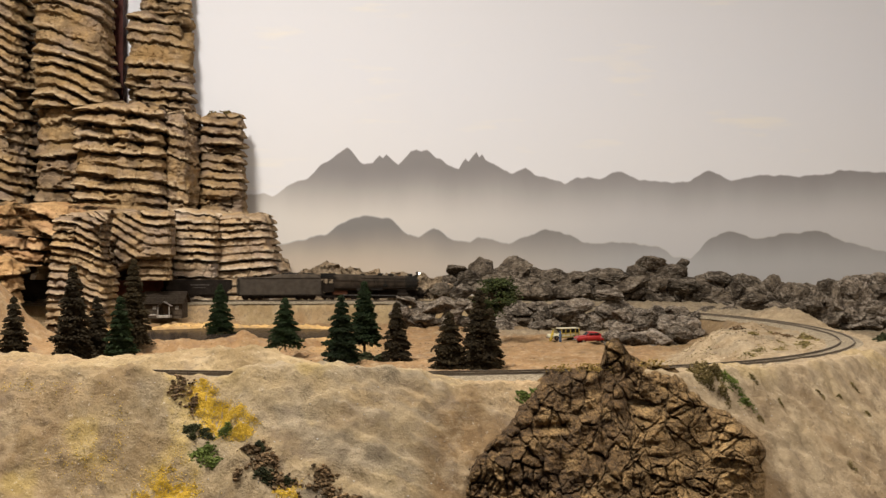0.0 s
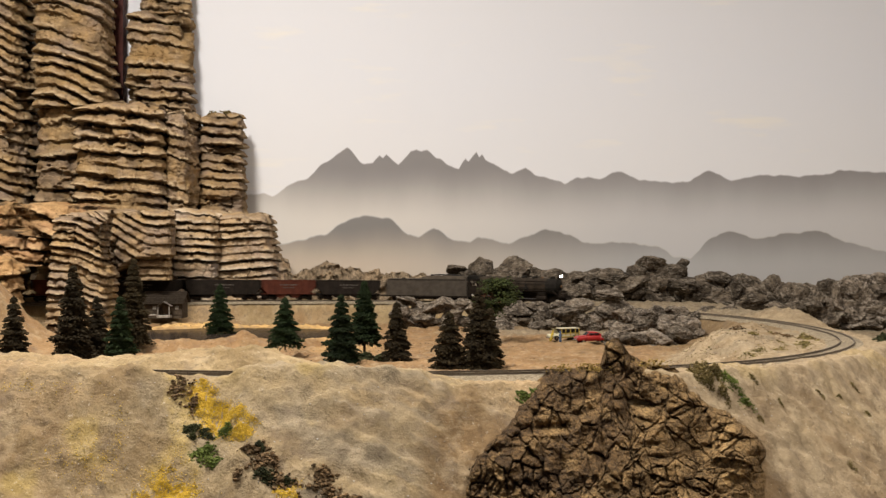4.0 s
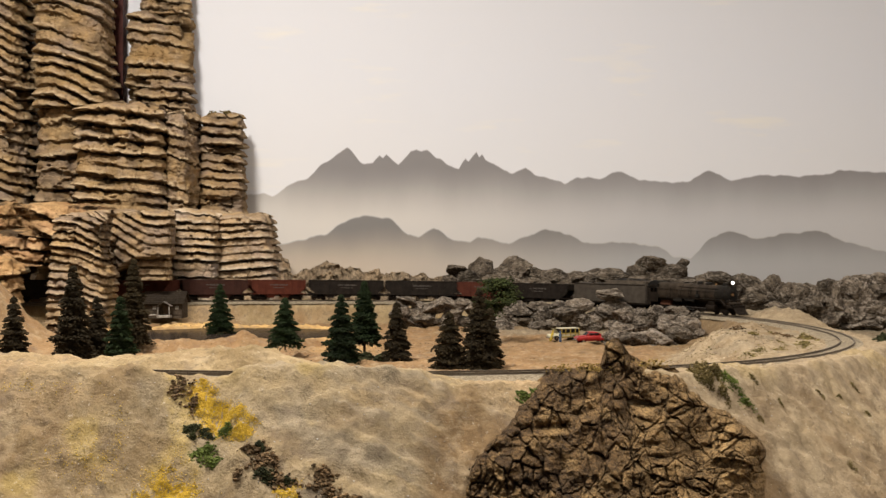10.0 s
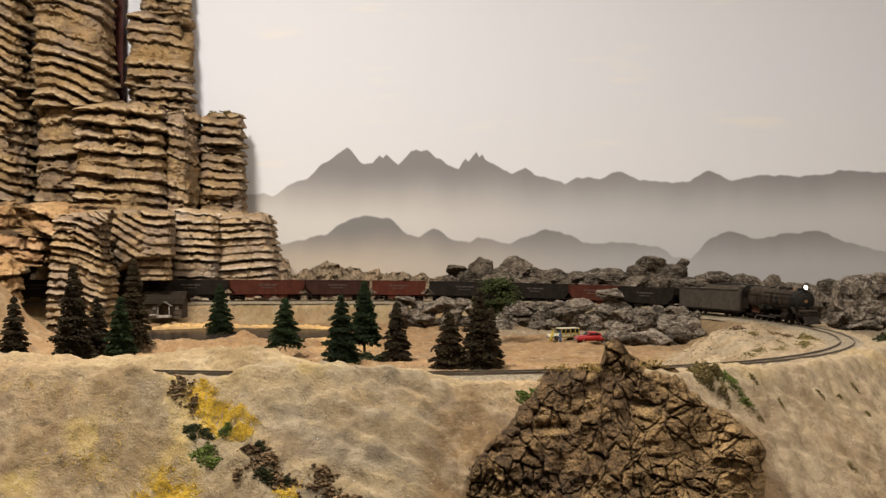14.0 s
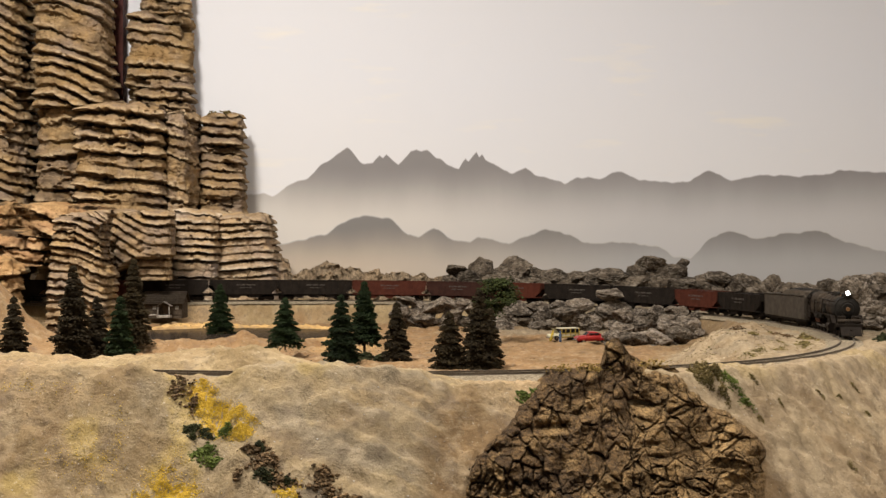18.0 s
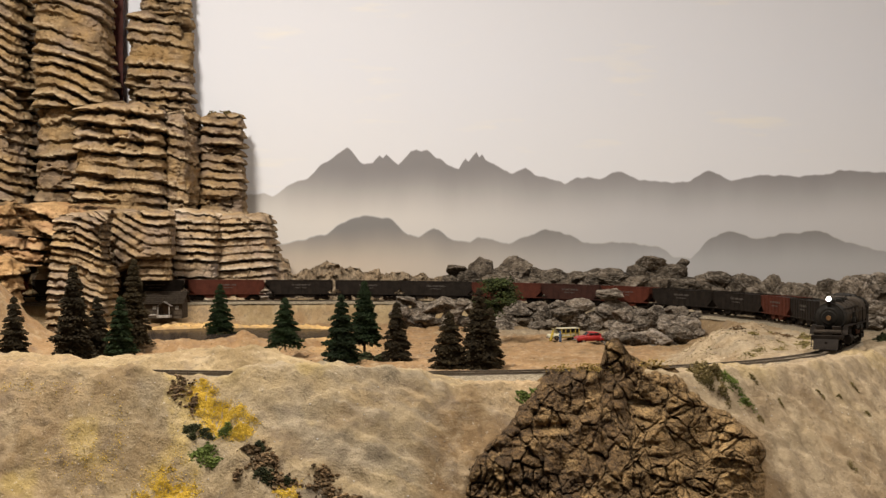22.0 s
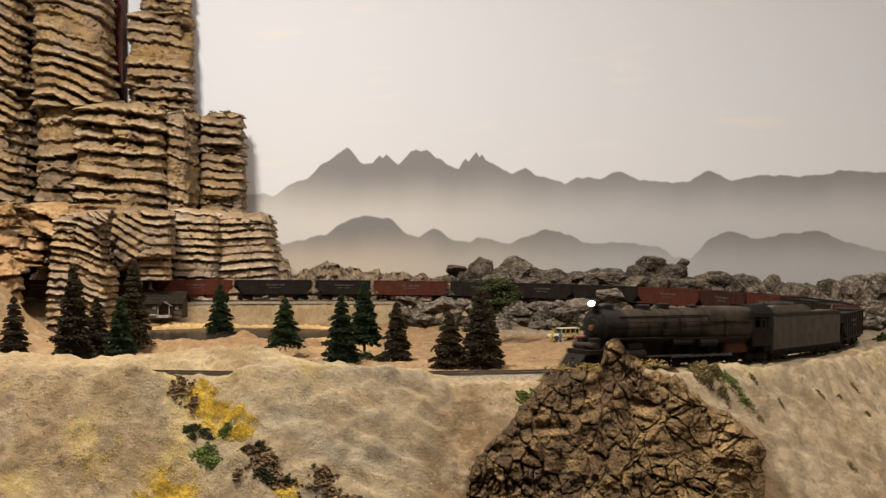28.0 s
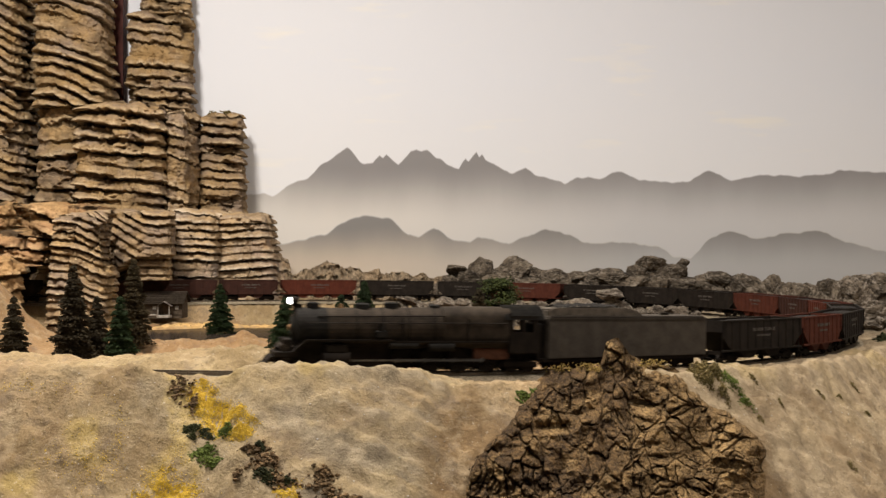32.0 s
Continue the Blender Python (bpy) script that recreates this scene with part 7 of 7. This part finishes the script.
    for x in DRIVER_X:
        bm = bmesh.new()
        for s in (-1, 1):
            m = Matrix.Translation((0, s * 0.0083, 0)) @ Matrix.Rotation(math.pi / 2, 4, "X")
            bmesh.ops.create_cone(bm, cap_ends=False, segments=28, radius1=DRIVER_R, radius2=DRIVER_R, depth=0.0028, matrix=m)
            bmesh.ops.create_cone(bm, cap_ends=False, segments=28, radius1=DRIVER_R * 0.86, radius2=DRIVER_R * 0.86, depth=0.0028, matrix=m)
            for k in range(12):
                a = k * math.pi / 6
                tube(bm, (0, s * 0.0083, 0), (math.cos(a) * DRIVER_R * 0.9, s * 0.0083, math.sin(a) * DRIVER_R * 0.9), 0.0007, seg=4)
            bmesh.ops.create_cone(bm, cap_ends=True, segments=28, radius1=DRIVER_R * 0.88, radius2=DRIVER_R * 0.88, depth=0.0008, matrix=Matrix.Translation((0, s * 0.0076, 0)) @ Matrix.Rotation(math.pi / 2, 4, "X"))
            box(bm, -0.006, 0.006, s * 0.0083 - 0.0013, s * 0.0083 + 0.0013, -DRIVER_R * 0.86, -DRIVER_R * 0.45)
            tube(bm, (0, s * 0.0065, 0), (0, s * 0.0102, 0), 0.0022, seg=10)
        tube(bm, (0, -0.0083, 0), (0, 0.0083, 0), 0.0015, seg=8)
        w = part("driving_wheelset", bm, M_BLACK, ob)
        w.location = (x, 0, DRIVER_R)
        drivers.append(w)
    for s in (-1, 1):
        bm = bmesh.new()
        box(bm, DRIVER_X[0], DRIVER_X[-1], s * 0.0112 - 0.0004, s * 0.0112 + 0.0004, -0.0009, 0.0009)
        for x in DRIVER_X:
            tube(bm, (x, s * 0.0106, 0), (x, s * 0.0118, 0), 0.0017, seg=10)
        r = part("side_rod", bm, M_STEEL, ob, "bright steel side rod")
        rods.append(r)
    return ob, drivers, rods


M_SMOKEBOX = mat("graphite_grey", (0.0091, 0.0080, 0.0065), (0.0181, 0.0157, 0.0126), 120, 0.72, 0.15, grit=0.4, spec=0.08)
M_RUST = mat("rusty_brown", (0.075, 0.03, 0.017), (0.115, 0.05, 0.028), 200, 0.8, 0.2)
M_BOILER = mat("dusty_boiler", (0.0204, 0.0150, 0.0104), (0.0449, 0.0338, 0.0232), 60, 0.75, 0.15, grit=0.5, spec=0.08)
M_BUNKER = mat("dusty_bunker", (0.0540, 0.0432, 0.0312), (0.1020, 0.0816, 0.0600), 120, 0.8, 0.15, grit=0.4)
M_BRASS = mat("dull_brass", (0.16, 0.085, 0.035), (0.24, 0.135, 0.06), 200, 0.5, 0.05, metal=0.5)
M_STEEL = mat("rod_steel", (0.10, 0.098, 0.095), (0.16, 0.155, 0.15), 200, 0.35, 0.05, metal=0.8)

ENGINE, DRIVERS, RODS = engine()
TENDER = tender()
BAND = [(-0.018, 0.004, 0.0300, 0.0330), (0.006, 0.018, 0.0300, 0.0330), (-0.012, 0.010, 0.0250, 0.0268)]
STOCK = {}
for key, length, m, colour in (("bs", SHORT, M_HOPBLACK, "short black"), ("bm", MIDDLE, M_HOPBLACK, "black"), ("bl", LONG, M_HOPBLACK, "long black"), ("rs", SHORT, M_HOPRED, "short red"), ("rl", LONG, M_HOPRED, "long dull red"), ("os", SHORT, M_HOPORANGE, "short bright red"), ("ol", LONG, M_HOPORANGE, "long orange-red"), ("nm", MIDDLE, M_HOPBROWN, "brown-red"), ("ns", SHORT, M_HOPBROWN, "short brown-red"), ("nl", LONG, M_HOPBROWN, "long brown-red")):
    STOCK[key] = (length, m, colour)
ORDER = ["bm", "rs", "bl", "bl", "os", "nm", "rl", "bl", "bm", "bm", "rl", "bs", "bl", "ol", "ns", "nl", "nl", "bs"]
# couplings behind the headlight, car by car
COUPLED = [0.390, 0.530, 0.645, 0.800, 0.968, 1.090, 1.230, 1.388, 1.546, 1.682, 1.832, 1.992, 2.118, 2.284, 2.448, 2.575, 2.740, 2.905, 3.030]
CARS, _made = [], {}
for key in ORDER:
    if key in _made:
        ob = copy_thing(_made[key], pose(0, 0, 0))
    else:
        length, m, colour = STOCK[key]
        ob = _made[key] = hopper(length, m, colour, BAND)
    CARS.append((ob, STOCK[key][0]))


def on_line(s, half):
    """The pose of a vehicle whose middle is at s and whose trucks stand half a wheelbase away."""
    a, b = Vector(line_at(s + half)), Vector(line_at(s - half))
    d = a - b
    return Matrix.LocRotScale((a + b) / 2, Euler((0, -math.asin(d.z / d.length), math.atan2(d.y, d.x))), None)


def motions():
    """The train runs along the line; the wheels and rods of the engine turn with it."""
    times = [k * 0.5 for k in range(65)]
    mid = -0.088
    walk(ENGINE, [(t, on_line(travelled(t) + mid, 0.035)) for t in times])
    walk(TENDER, [(t, on_line(travelled(t) - 0.2915, 0.055)) for t in times])
    for (ob, length), a, b in zip(CARS, COUPLED[:-1], COUPLED[1:]):
        walk(ob, [(t, on_line(travelled(t) - (a + b) / 2, length / 2 - 0.019)) for t in times])
    fine = [k * 0.2 for k in range(161)]
    for w, x in zip(DRIVERS, DRIVER_X):
        walk(w, [(t, pose(x, 0, DRIVER_R, 0, math.degrees(travelled(t) / DRIVER_R), 0)) for t in fine])
    for r in RODS:
        rows = []
        for t in fine:
            a = travelled(t) / DRIVER_R
            rows.append((t, pose(0.0042 * math.cos(a), 0, DRIVER_R - 0.0042 * math.sin(a))))
        walk(r, rows)


motions()
